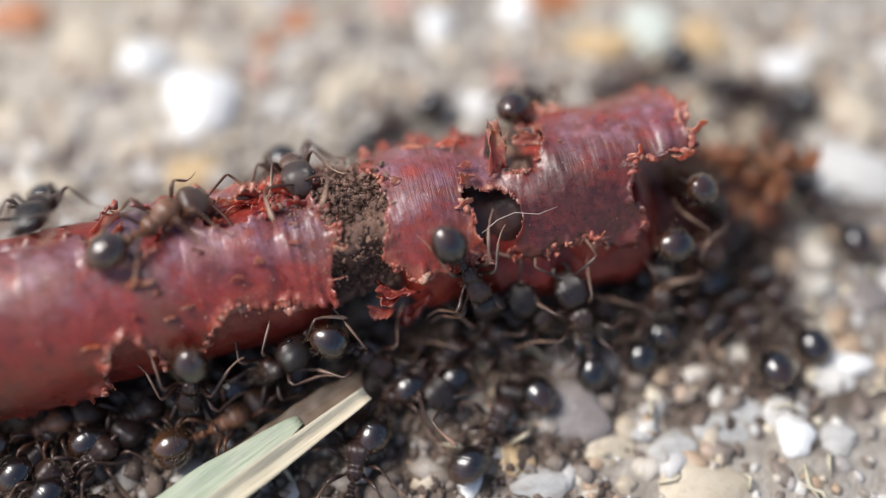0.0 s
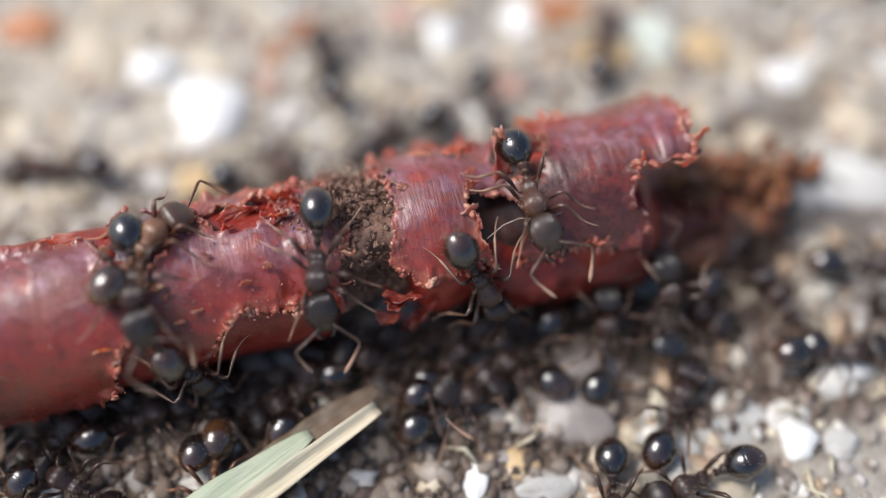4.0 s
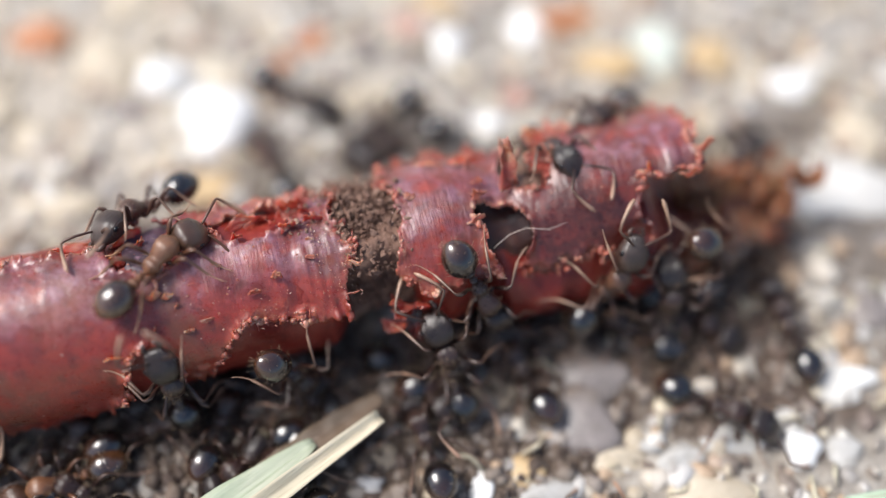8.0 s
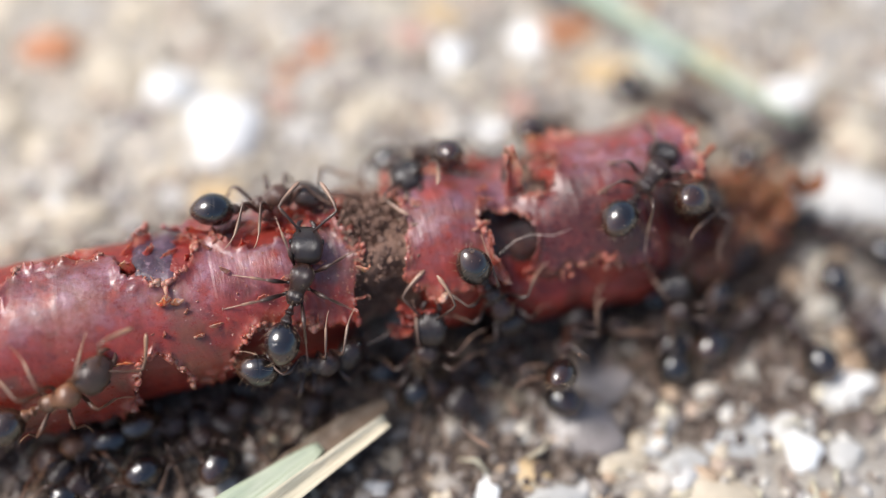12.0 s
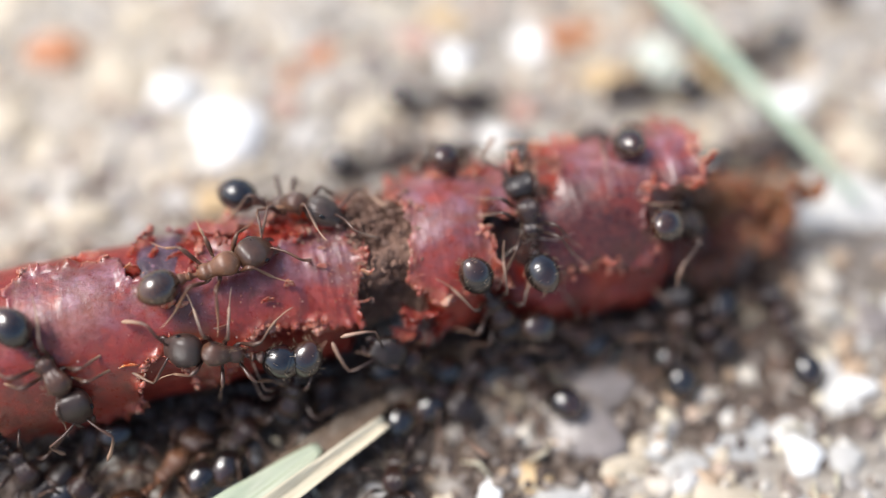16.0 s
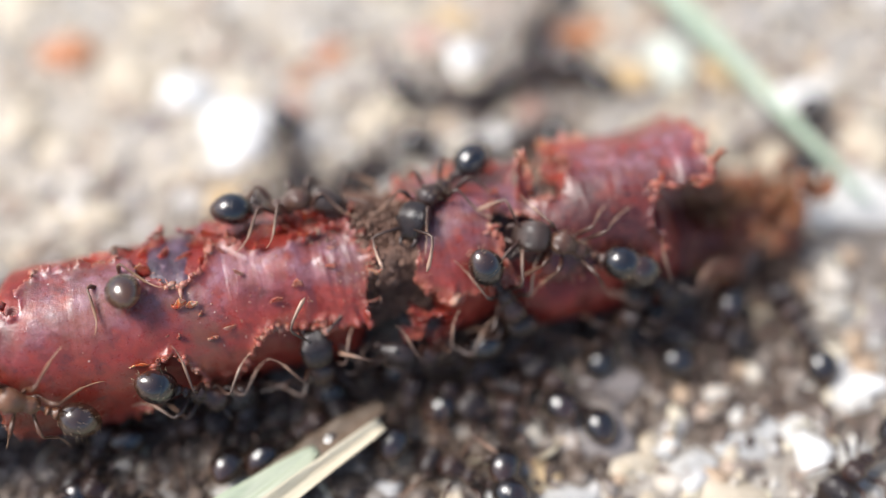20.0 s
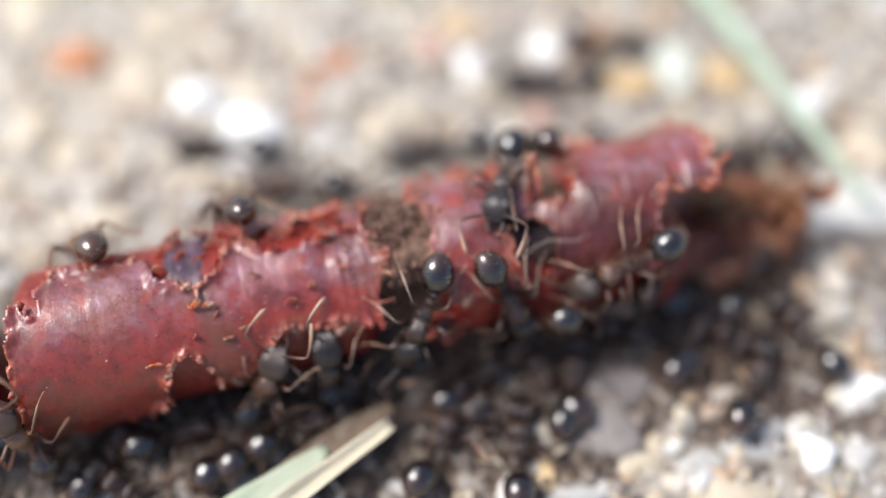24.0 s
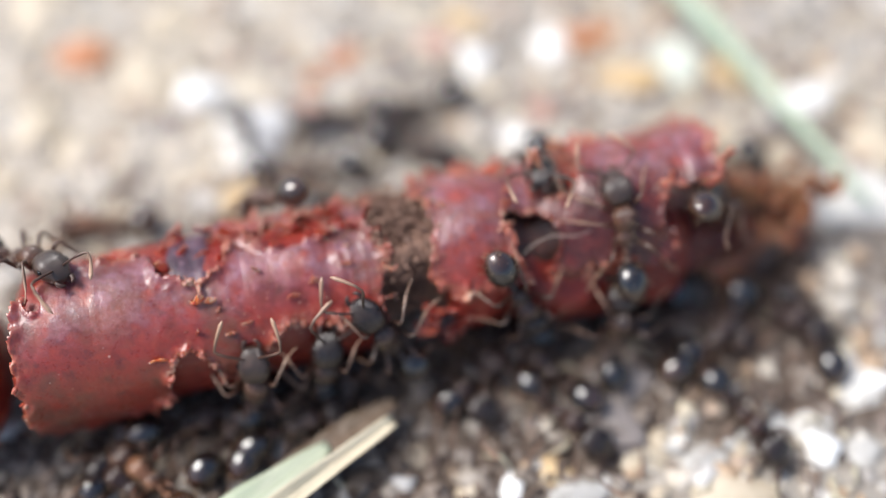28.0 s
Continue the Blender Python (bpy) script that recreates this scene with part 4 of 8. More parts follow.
def build_straw():
    straw = tagged(new("dry_grass_blade"), "dry straw-coloured grass blade with a greenish side", "grass blade")
    part("straw_stem", blade_mesh("straw_stem", 9.0, 0.62, 0.55, STRAW, 0.62, 0.1), straw, at(0, 0.10, 0.10, -8))
    part("straw_leaf", blade_mesh("straw_leaf", 8.0, 1.05, 0.22, STRAW_GREEN, 0.25, 0.05), straw, at(1.5, -0.40, 0.0, 6), "pale green side of the blade")
    part("straw_husk", blade_mesh("straw_husk", 3.6, 0.72, 0.3, HUSK, 0.35, 0.05), straw, at(-0.35, -0.36, -0.16, 8, 0, -2), "brown papery husk")
    return straw


def build_grass():
    g = tagged(new("green_grass_blade"), "thin fresh green grass blade swept in by the wind", "grass blade")
    part("leaf", blade_mesh("leaf", 26.0, 0.62, 0.3, GREEN, 0.2, 0.3), g)
    part("rib", blade_mesh("rib", 25.0, 0.12, 0.2, STRAW_GREEN, 0.4, 0.3), g, at(0.4, 0, 0.05))
    return g


# ---- ants ----
def shell_part(name, rows, mat, parent, m, square=2.2, n=18, label=""):
    return part(name, mesh_of(name, *lump(smooth_sections(rows), n, square), mat), parent, m, label)


def bristles(name, rows, count, seed, length=(0.08, 0.16), top=True):
    """Stiff hairs on a body given by its sections."""
    rng, pieces = random.Random(seed), []
    for i in range(count):
        k = rng.uniform(0.1, 0.95) * (len(rows) - 1)
        a, b, f = rows[int(k)], rows[min(int(k) + 1, len(rows) - 1)], k % 1
        x, ry, rz, zc = (p + (q - p) * f for p, q in zip(a, b))
        an = rng.uniform(0.0, math.pi) if top else rng.uniform(0, 2 * math.pi)
        p = Vector((x, ry * math.cos(an), zc + rz * math.sin(an)))
        d = Vector((-0.7 + rng.uniform(-0.2, 0.2), math.cos(an), math.sin(an))).normalized()
        v, q, _ = tube([p - d * 0.02, p + d * rng.uniform(*length)], [0.0045, 0.002], 3)
        pieces.append((v, q))
    return mesh_of(name, *joined(pieces), BRISTLE)


HEAD_ROWS = [(-0.03, 0.10, 0.09, 0.0), (0.01, 0.22, 0.17, 0.0), (0.09, 0.305, 0.24, 0.01), (0.25, 0.36, 0.285, 0.01), (0.44, 0.362, 0.28, 0.0), (0.60, 0.315, 0.23, -0.02), (0.74, 0.235, 0.16, -0.05), (0.83, 0.18, 0.10, -0.08), (0.86, 0.07, 0.04, -0.09)]
THORAX_ROWS = [(0.50, 0.08, 0.08, 0.02), (0.44, 0.17, 0.16, 0.02), (0.30, 0.265, 0.24, 0.04), (0.12, 0.255, 0.25, 0.05), (-0.06, 0.19, 0.19, 0.02), (-0.16, 0.175, 0.16, -0.02), (-0.30, 0.19, 0.17, -0.02), (-0.42, 0.14, 0.13, -0.05), (-0.47, 0.06, 0.06, -0.07)]
WAIST_ROWS = [(0.0, 0.05, 0.05, 0.0), (-0.10, 0.06, 0.06, 0.01), (-0.17, 0.10, 0.13, 0.05), (-0.24, 0.07, 0.07, 0.02), (-0.30, 0.10, 0.10, 0.03), (-0.38, 0.135, 0.13, 0.04), (-0.45, 0.09, 0.08, 0.02), (-0.48, 0.05, 0.05, 0.01)]
GASTER_ROWS = [(0.06, 0.05, 0.05, 0.0), (0.03, 0.15, 0.14, 0.0), (-0.03, 0.235, 0.22, 0.0), (-0.14, 0.325, 0.305, 0.01), (-0.28, 0.378, 0.352, 0.015), (-0.40, 0.390, 0.362, 0.018), (-0.46, 0.382, 0.354, 0.014), (-0.49, 0.382, 0.354, 0.012), (-0.60, 0.355, 0.328, 0.004), (-0.70, 0.305, 0.28, -0.008), (-0.79, 0.232, 0.212, -0.022), (-0.85, 0.160, 0.145, -0.034), (-0.89, 0.085, 0.078, -0.043), (-0.905, 0.02, 0.02, -0.048)]


def leg_mesh(name, mat, reach, lift):
    pts = [(0, 0, 0), (0.10, 0, -0.05), (0.17, 0, -0.03), (0.30, 0, 0.10 * lift), (0.58 * reach, 0, 0.26 * lift), (0.74 * reach, 0, 0.30 * lift), (0.80 * reach, 0, 0.27 * lift),
           (0.98 * reach, 0, 0.06 * lift), (1.18 * reach, 0, -0.17), (1.24 * reach, 0, -0.22), (1.42 * reach, 0, -0.32), (1.58 * reach, 0, -0.37), (1.72 * reach, 0, -0.38)]
    rad = [0.055, 0.05, 0.030, 0.048, 0.056, 0.036, 0.022, 0.036, 0.032, 0.016, 0.014, 0.012, 0.006]
    v, f, along = tube(pts, rad, 7)
    return mesh_of(name, v, f, mat, True, along=along)


def feeler_mesh(name, mat, side):
    pts = [(0, 0, 0), (0.06, 0.05 * side, 0.05), (0.22, 0.30 * side, 0.14), (0.34, 0.52 * side, 0.17), (0.40, 0.60 * side, 0.15), (0.56, 0.58 * side, 0.05), (0.78, 0.50 * side, -0.08), (0.94, 0.43 * side, -0.17), (1.04, 0.38 * side, -0.22)]
    v, f, along = tube(pts, [0.03, 0.026, 0.032, 0.036, 0.028, 0.034, 0.042, 0.052, 0.02], 7)
    return mesh_of(name, v, f, mat, True, along=along)


LEG_SPOTS = [("fore_leg", 0.26, 42, 0.74, 1.0), ("middle_leg", 0.0, 98, 0.76, 1.1), ("hind_leg", -0.22, 145, 0.86, 1.2)]


def build_ant(label, shell, head_shell, body_shell, limb, seed):
    ant = tagged(new("ant"), label, "ant", "ants on and round the worm")
    thorax = shell_part("thorax", THORAX_ROWS, body_shell, ant, at(0, 0, 0))
    part("bristles", bristles("bristles", THORAX_ROWS, 44, seed), thorax)
    for s in (-1, 1):
        v, f, _ = tube([(0, 0, 0), (-0.07, 0.02 * s, 0.07)], [0.03, 0.005], 5)
        part("spine", mesh_of("spine", v, f, body_shell), thorax, at(-0.38, 0.09 * s, 0.06))
    head = shell_part("head", HEAD_ROWS, head_shell, ant, at(0.50, 0, 0.02, 0, 24, 0), 2.6, 22)
    for s in (-1, 1):
        v, f = BALLS[2]
        part("eye", mesh_of("eye", shifted(v, Matrix.Diagonal((0.075, 0.035, 0.06, 1))), f, EYE), head, at(0.46, 0.352 * s, 0.07))
        v, f, _ = tube([(0, 0, 0), (0.10, 0.05 * s, -0.01), (0.20, 0.01 * s, -0.02), (0.25, -0.07 * s, -0.02)], [0.07, 0.065, 0.05, 0.015], 6)
        part("mandible", mesh_of("mandible", v, f, limb), head, at(0.77, 0.14 * s, -0.10))
        part("antenna", feeler_mesh("antenna", limb, s), head, at(0.66, 0.13 * s, 0.10))
    shell_part("waist", WAIST_ROWS, body_shell, ant, at(-0.45, 0, -0.04), n=14)
    gaster = shell_part("gaster", GASTER_ROWS, shell, ant, at(-0.91, 0, -0.02, 0, 10, 0), 2.0, 24)
    part("bristles", bristles("bristles", GASTER_ROWS, 56, seed + 1, (0.08, 0.17), False), gaster)
    for name, x, turn, reach, lift in LEG_SPOTS:
        me = leg_mesh(name, limb, reach, lift)
        for s in (-1, 1):
            part(name, me, ant, at(x, 0.13 * s, -0.10, 0, 0, turn * s))
    return ant


BLACK_LABEL = "glossy black ant with pale brown feet feeding on the worm"
DUSKY_LABEL = "brown-black ant with a ridged brown thorax climbing on the worm"
BROWN_LABEL = "dark brown ant with a bristly shiny abdomen on the worm"


def build_ants(count):
    rng = random.Random(11)
    kinds = [build_ant(BLACK_LABEL, BLACK_SHELL, BLACK_HEAD, DARK_BODY, BLACK_LIMB, 3), build_ant(BROWN_LABEL, BROWN_SHELL, BROWN_HEAD, BROWN_BODY, BROWN_LIMB, 9),
             build_ant(DUSKY_LABEL, BLACK_SHELL, DUSKY_HEAD, DUSKY_BODY, DUSKY_LIMB, 5)]
    ants = kinds[:]
    for i in range(3, count):
        ants.append(copy_thing(kinds[1 if i in (11, 25, 37) else 2 if i in (5, 14, 28, 31, 38, 40) else 0], at(0, 0, 0)))
    # each holds its head, its abdomen and its feelers in its own way
    for a in ants:
        for c in a.children_recursive:
            kind = c.name.split(".")[0]
            if kind == "head":
                c.matrix_basis = at(0.50, 0, 0.02, rng.uniform(-8, 8), rng.uniform(8, 42), rng.uniform(-22, 22))
            elif kind == "gaster":
                c.matrix_basis = at(-0.91, 0, -0.02, 0, rng.uniform(-10, 22), rng.uniform(-14, 14))
            elif kind == "antenna":
                s = 1 if c.location.y > 0 else -1
                c.matrix_basis = at(0.66, 0.13 * s, 0.10, rng.uniform(-14, 14), rng.uniform(-25, 12), rng.uniform(-24, 14) * s)
    return ants


worm = build_worm()
straw = build_straw()
grass = build_grass()
ants = build_ants(54)
build_pebbles()


# ---- what moves ----
def crawl(ant, rows):
    """Keys an ant's way in millimetres and degrees, and the swing of its legs as it goes."""
    walk(ant, [(t, at(x, y, z, rx, ry, rz)) for t, x, y, z, rx, ry, rz in rows])
    times = [r[0] for r in rows]
    spots = [Vector(r[1:4]) for r in rows]
    gone = [0.0]
    for a, b in zip(spots, spots[1:]):
        gone.append(gone[-1] + (b - a).length)
    legs = [c for c in ant.children if c.name.split(".")[0].endswith("_leg")]
    ticks = np.arange(0, 28.01, 0.2)
    far = np.interp(ticks, times, gone)
    shift = spots[0].x * 1.7
    for i, leg in enumerate(legs):
        kind = leg.name.split(".")[0]
        x, turn = next((s[1], s[2]) for s in LEG_SPOTS if s[0] == kind)
        s = 1 if leg.location.y > 0 else -1
        beat = math.pi * (i % 2) + (math.pi if kind == "middle_leg" else 0)
        rest = 14 * math.sin(shift * 5 + i * 2.3)
        keys, last = [], None
        for t, d in zip(ticks, far):
            ph = d * 3.6 + beat + shift
            row = (rest + 16 * math.sin(ph), -7 - 9 * max(0.0, math.cos(ph)))
            if t in (0.0, ticks[-1]) or last is None or abs(row[0] - last[0]) > 2.5:
                keys.append((float(t), at(x, 0.13 * s, -0.10, 0, row[1] * 0.6, (turn + row[0]) * s)))
                last = row
        walk(leg, keys)


# ants that feed at the foot of the worm and hardly stir: x, y, heading
FEEDING = [(-8.35, -4.45, 62), (-6.55, -4.05, 20), (-5.0, -3.75, 75), (-3.0, -3.20, 86),
           (-8.2, -5.6, 146), (0.45, -2.55, 40), (1.75, -2.45, 128), (7.45, 0.42, 50), (-0.45, -3.05, -36), (4.25, -1.55, 150), (6.2, -1.4, -36), (8.3, -1.2, 116)]


def motions():
    rng = random.Random(17)
    for ant, (x, y, a) in zip(ants[42:], FEEDING):
        crawl(ant, [(t, x + rng.uniform(-0.07, 0.07), y + rng.uniform(-0.07, 0.07), 0.52, 0, rng.uniform(-9, 2), a + rng.uniform(-12, 12)) for t in range(0, 29, 2)])
    walk(straw, [(0, at(-1.46, -3.82, 1.05, 0, 2, 219)), (2, at(-1.39, -3.97, 1.05, 0, 2, 219)), (3, at(-1.37, -4.02, 1.05, 0, 2, 219)), (6, at(-1.41, -4.12, 1.05, 0, 2, 219)), (8, at(-1.47, -4.09, 1.05, 0, 2, 219)), (10, at(-1.44, -4.06, 1.05, 0, 2, 219)), (12, at(-1.48, -4.09, 1.05, 0, 2, 219)), (15, at(-1.51, -4.03, 1.05, 0, 2, 219)), (17, at(-1.68, -4.06, 1.05, 0, 2, 219)), (18, at(-1.77, -4.01, 1.05, 0, 2, 219)), (19, at(-1.76, -4.09, 1.05, 0, 2, 219)), (20, at(-1.86, -4.14, 1.05, 0, 2, 219)), (21.5, at(-1.92, -4.17, 1.05, 0, 2, 219)), (24, at(-1.92, -4.15, 1.05, 0, 2, 219)), (26, at(-1.90, -4.20, 1.05, 0, 2, 219)), (28, at(-1.94, -4.17, 1.05, 0, 2, 219))])
    walk(grass, [(0, at(12.52, -8.98, 2.00, 0, 0.0, 7.4)), (7.5, at(11.54, -8.29, 2.00, 0, -0.0, 6.8)), (8, at(8.66, -6.18, 1.50, 0, -3.3, 6.1)), (8.3, at(2.64, -5.88, 1.50, 0, -4.1, 5.0)), (8.6, at(-1.78, -5.42, 1.20, 0, -6.3, 10.1)), (8.8, at(7.71, -7.15, 4.00, 0, -6.6, 8.2)), (8.9, at(-0.81, -8.43, 8.00, 40, -7.7, 4.3)), (9, at(-2.84, -8.40, 12.50, 70, 0.0, -0.1)), (9.1, at(-4.67, -2.89, 4.70, 30, 2.1, -2.5)), (9.2, at(10.70, -6.58, 5.00, 10, -2.8, 66.0)), (9.3, at(10.11, -2.70, 4.40, 0, -0.0, 142.9)), (9.4, at(14.64, -2.40, 3.00, 0, -4.7, 108.5)), (9.6, at(13.43, 0.95, 0.90, 0, -2.0, 110.3)), (9.8, at(11.85, 1.49, 0.80, 0, -1.1, 132.1)), (10, at(11.38, 1.38, 0.80, 0, -1.2, 128.3)), (11, at(10.97, 3.62, 0.80, 0, -1.3, 143.5)), (12, at(9.63, 4.59, 0.80, 0, -1.5, 142.2)), (15, at(10.90, 2.43, 0.80, 0, -1.3, 125.5)), (17, at(10.73, 2.15, 0.80, 0, -1.3, 123.0)), (21, at(10.74, 2.08, 0.80, 0, -1.3, 124.2)), (24, at(10.81, 2.07, 0.80, 0, -1.2, 117.4)), (26, at(10.91, 2.12, 0.80, 0, -1.3, 124.5)), (28, at(10.63, 1.91, 0.80, 0, -1.3, 121.7))])
    crawl(ants[0], [(0,0.97,-1.98,2.72,38,59,-33), (1,0.97,-1.96,2.79,36,57,-35), (2,1.04,-1.95,2.77,37,58,-34), (3,1.10,-1.96,2.68,39,60,-33), (6,1.06,-1.97,2.68,39,60,-33), (7,1.06,-1.96,2.69,39,59,-33), (8,0.94,-1.98,2.73,38,58,-33), (9,1.05,-1.98,2.55,44,62,-28), (10,1.12,-1.97,2.52,45,62,-27), (11,1.07,-1.96,2.67,40,59,-31), (12,1.12,-1.95,2.66,41,59,-31), (15,0.93,-1.99,2.67,41,59,-30), (16,1.07,-1.98,2.53,45,62,-28), (17,1.01,-1.99,2.55,44,61,-28), (18,1.01,-1.99,2.57,44,61,-28), (19,1.15,-1.95,2.58,42,61,-30), (20,1.14,-1.94,2.68,39,59,-33), (21,1.08,-1.96,2.61,42,61,-30), (24,1.00,-1.96,2.70,39,59,-32), (25,1.02,-1.97,2.66,41,59,-31), (26,1.17,-1.94,2.54,45,61,-27), (27,1.21,-1.91,2.70,40,58,-31), (28,1.17,-1.94,2.58,43,61,-28)])
    crawl(ants[1], [(0,-5.69,-1.14,4.17,-8,5,46), (1,-6.03,-1.34,4.15,-4,4,59), (2,-5.87,-1.62,4.22,1,-1,47), (3,-6.08,-1.52,4.15,-1,1,63), (6,-5.95,-1.72,4.22,3,-2,48), (7,-5.84,-1.78,4.23,4,-2,42), (8,-6.03,-1.75,4.20,3,-2,55), (9,-5.92,-1.75,4.22,3,-2,44), (9.5,-5.08,-1.08,4.25,-8,0,21), (9.75,-5.90,0.10,3.00,-4,0,10), (10,-6.58,0.94,0.50,0,0,-1), (16,-6.22,1.03,0.50,0,0,16), (16.25,-5.95,0.11,2.33,-10,-23,-32), (16.5,-5.69,-0.80,4.15,5,-44,-90), (16.67,-5.91,-0.40,3.77,36,-18,-143), (16.83,-6.13,-0.00,3.38,37,19,-180), (17,-6.35,0.40,3.00,8,46,127), (17.5,-6.07,-0.87,4.14,8,42,129), (17.75,-6.51,-0.02,2.32,11,20,165), (18,-6.96,0.84,0.50,0,0,-162), (18.5,-9.70,-0.39,0.50,0,0,170), (19,-12.43,-1.62,0.50,0,0,142), (19.15,-11.11,-2.37,2.36,2,-9,74), (19.3,-9.80,-3.11,4.22,12,-11,5), (19.7,-8.62,-2.56,4.26,6,-11,2), (19.85,-8.29,-2.12,3.89,-14,9,67), (20,-7.96,-1.68,3.53,-3,36,136), (20.5,-8.12,-1.55,4.19,5,22,122), (21,-8.78,-0.52,3.31,1,41,111), (24,-9.18,-0.51,3.06,9,48,136), (25,-9.16,-0.23,2.96,9,45,131), (26,-9.13,-0.00,2.71,17,43,146), (26.5,-10.08,1.36,0.54,0,20,129), (27,-10.24,1.38,0.54,0,0,-175), (28,-10.05,1.65,0.54,0,0,-172)])
    crawl(ants[2], [(0,5.53,5.51,0.54,0,0,-145), (0.3,4.78,2.92,3.48,23,-43,-108), (0.7,4.53,2.14,4.02,12,-29,-104), (1,4.51,2.15,3.60,2,-40,-98), (2,4.66,2.46,3.52,3,-42,-95), (2.5,4.11,1.70,4.15,8,-24,-100), (3,3.79,1.78,3.65,2,-38,-111), (3.33,4.07,3.60,2.61,19,-25,-172), (3.67,4.36,5.41,1.58,17,-6,136), (4,4.64,7.23,0.54,0,4,83), (5,4.97,10.78,0.54,0,4,83), (5.33,5.09,12.10,0.53,2,3,137), (5.67,5.21,13.42,0.51,2,1,-170), (6,5.34,14.74,0.50,0,0,-117), (6.3,4.40,12.14,0.54,0,0,-110), (6.7,3.30,9.07,0.54,0,0,-110), (7,2.55,6.96,0.54,0,0,-166), (7.15,2.84,6.68,0.54,2,-5,-117), (7.3,3.13,6.39,0.54,0,-10,-68), (7.7,3.91,5.61,0.54,0,-10,-68), (8,4.05,3.19,2.90,17,-42,-120), (8.1,4.29,4.70,2.11,30,-23,-178), (8.2,4.53,6.21,1.33,21,-3,134), (8.3,4.78,7.72,0.54,0,3,83), (8.7,5.22,11.82,0.54,0,3,83), (8.85,5.42,13.61,0.52,1,2,147), (9,5.63,15.40,0.50,0,0,-149), (10,6.54,15.50,0.54,0,0,-86), (11,7.33,15.60,0.50,0,0,-22), (11.3,6.99,12.30,0.54,0,0,-96), (11.7,6.56,8.34,0.54,0,0,-96), (11.85,6.42,6.99,0.54,0,0,-58), (12,6.27,5.64,0.54,0,0,-20), (12.5,6.40,7.11,0.54,0,0,32), (13,6.54,8.58,0.54,0,0,84), (14,6.89,12.03,0.54,0,0,84), (14.5,7.11,14.10,0.52,0,0,31), (15,7.33,16.17,0.50,0,0,-23), (28,6.75,16.21,0.50,0,0,-23)])
    crawl(ants[3], [(0,2.29,2.99,2.80,-14,39,67), (0.5,2.33,5.02,0.54,0,17,96), (1,2.05,5.25,0.54,0,0,80), (2,1.36,4.90,0.54,0,0,132), (3,1.02,5.09,0.54,0,0,126), (3.33,1.17,4.97,0.54,6,-4,179), (3.67,1.31,4.85,0.54,6,-11,-129), (4,1.46,4.72,0.54,0,-16,-75), (5,1.90,4.39,0.54,0,-16,-75), (5.5,1.95,2.96,2.27,18,-13,-125), (6,2.01,1.53,3.99,28,3,-171), (6.5,1.90,0.88,4.22,12,-3,-150), (7,1.84,0.49,4.14,4,-3,-128), (7.5,2.10,0.75,4.25,3,-12,-101), (8,2.48,1.51,3.56,0,-45,-70), (9,3.08,0.96,4.15,-7,-6,-24), (9.5,3.68,0.67,4.27,3,5,16), (9.7,4.14,1.21,4.78,0,-28,64), (10,4.66,0.87,4.62,0,-26,53), (10.5,4.44,1.05,4.68,0,-30,81), (11,4.07,1.12,4.69,0,-30,107), (11.5,3.68,1.45,4.84,0,-30,102), (12,4.60,0.58,4.09,11,-9,53), (13.5,4.35,0.64,4.25,6,-1,62), (15,4.30,1.57,4.85,0,-30,74), (15.3,4.32,1.76,4.15,-8,21,79), (15.7,5.32,5.54,0.54,0,10,77), (15.85,5.38,5.96,0.54,3,5,129), (16,5.44,6.37,0.54,0,0,-179), (17,5.12,6.32,0.54,0,0,172), (17.15,5.22,7.65,0.54,0,0,129), (17.3,5.32,8.98,0.54,0,0,85), (17.7,5.65,12.96,0.54,0,0,85), (17.85,5.82,14.66,0.52,0,0,128), (18,5.98,16.36,0.50,0,0,171), (18.38,5.29,14.87,0.54,0,0,-152), (18.75,4.60,13.39,0.54,0,0,-115), (19.5,3.21,10.41,0.54,0,0,-115), (19.75,2.83,9.63,0.54,0,0,-116), (20,2.45,8.85,0.54,0,0,-116), (20.5,2.13,8.57,0.54,0,0,-139), (21,1.82,8.29,0.54,0,0,-139), (21.4,2.18,8.27,0.54,0,0,-94), (21.8,2.54,8.25,0.54,0,0,-49), (22.2,2.89,8.23,0.54,0,0,-4), (24,4.51,8.13,0.54,0,0,-4), (24.4,3.88,7.87,0.54,0,0,-55), (24.8,3.26,7.62,0.54,0,0,-106), (25.2,2.63,7.36,0.54,0,0,-158), (28,-1.74,5.57,0.54,0,0,-158)])
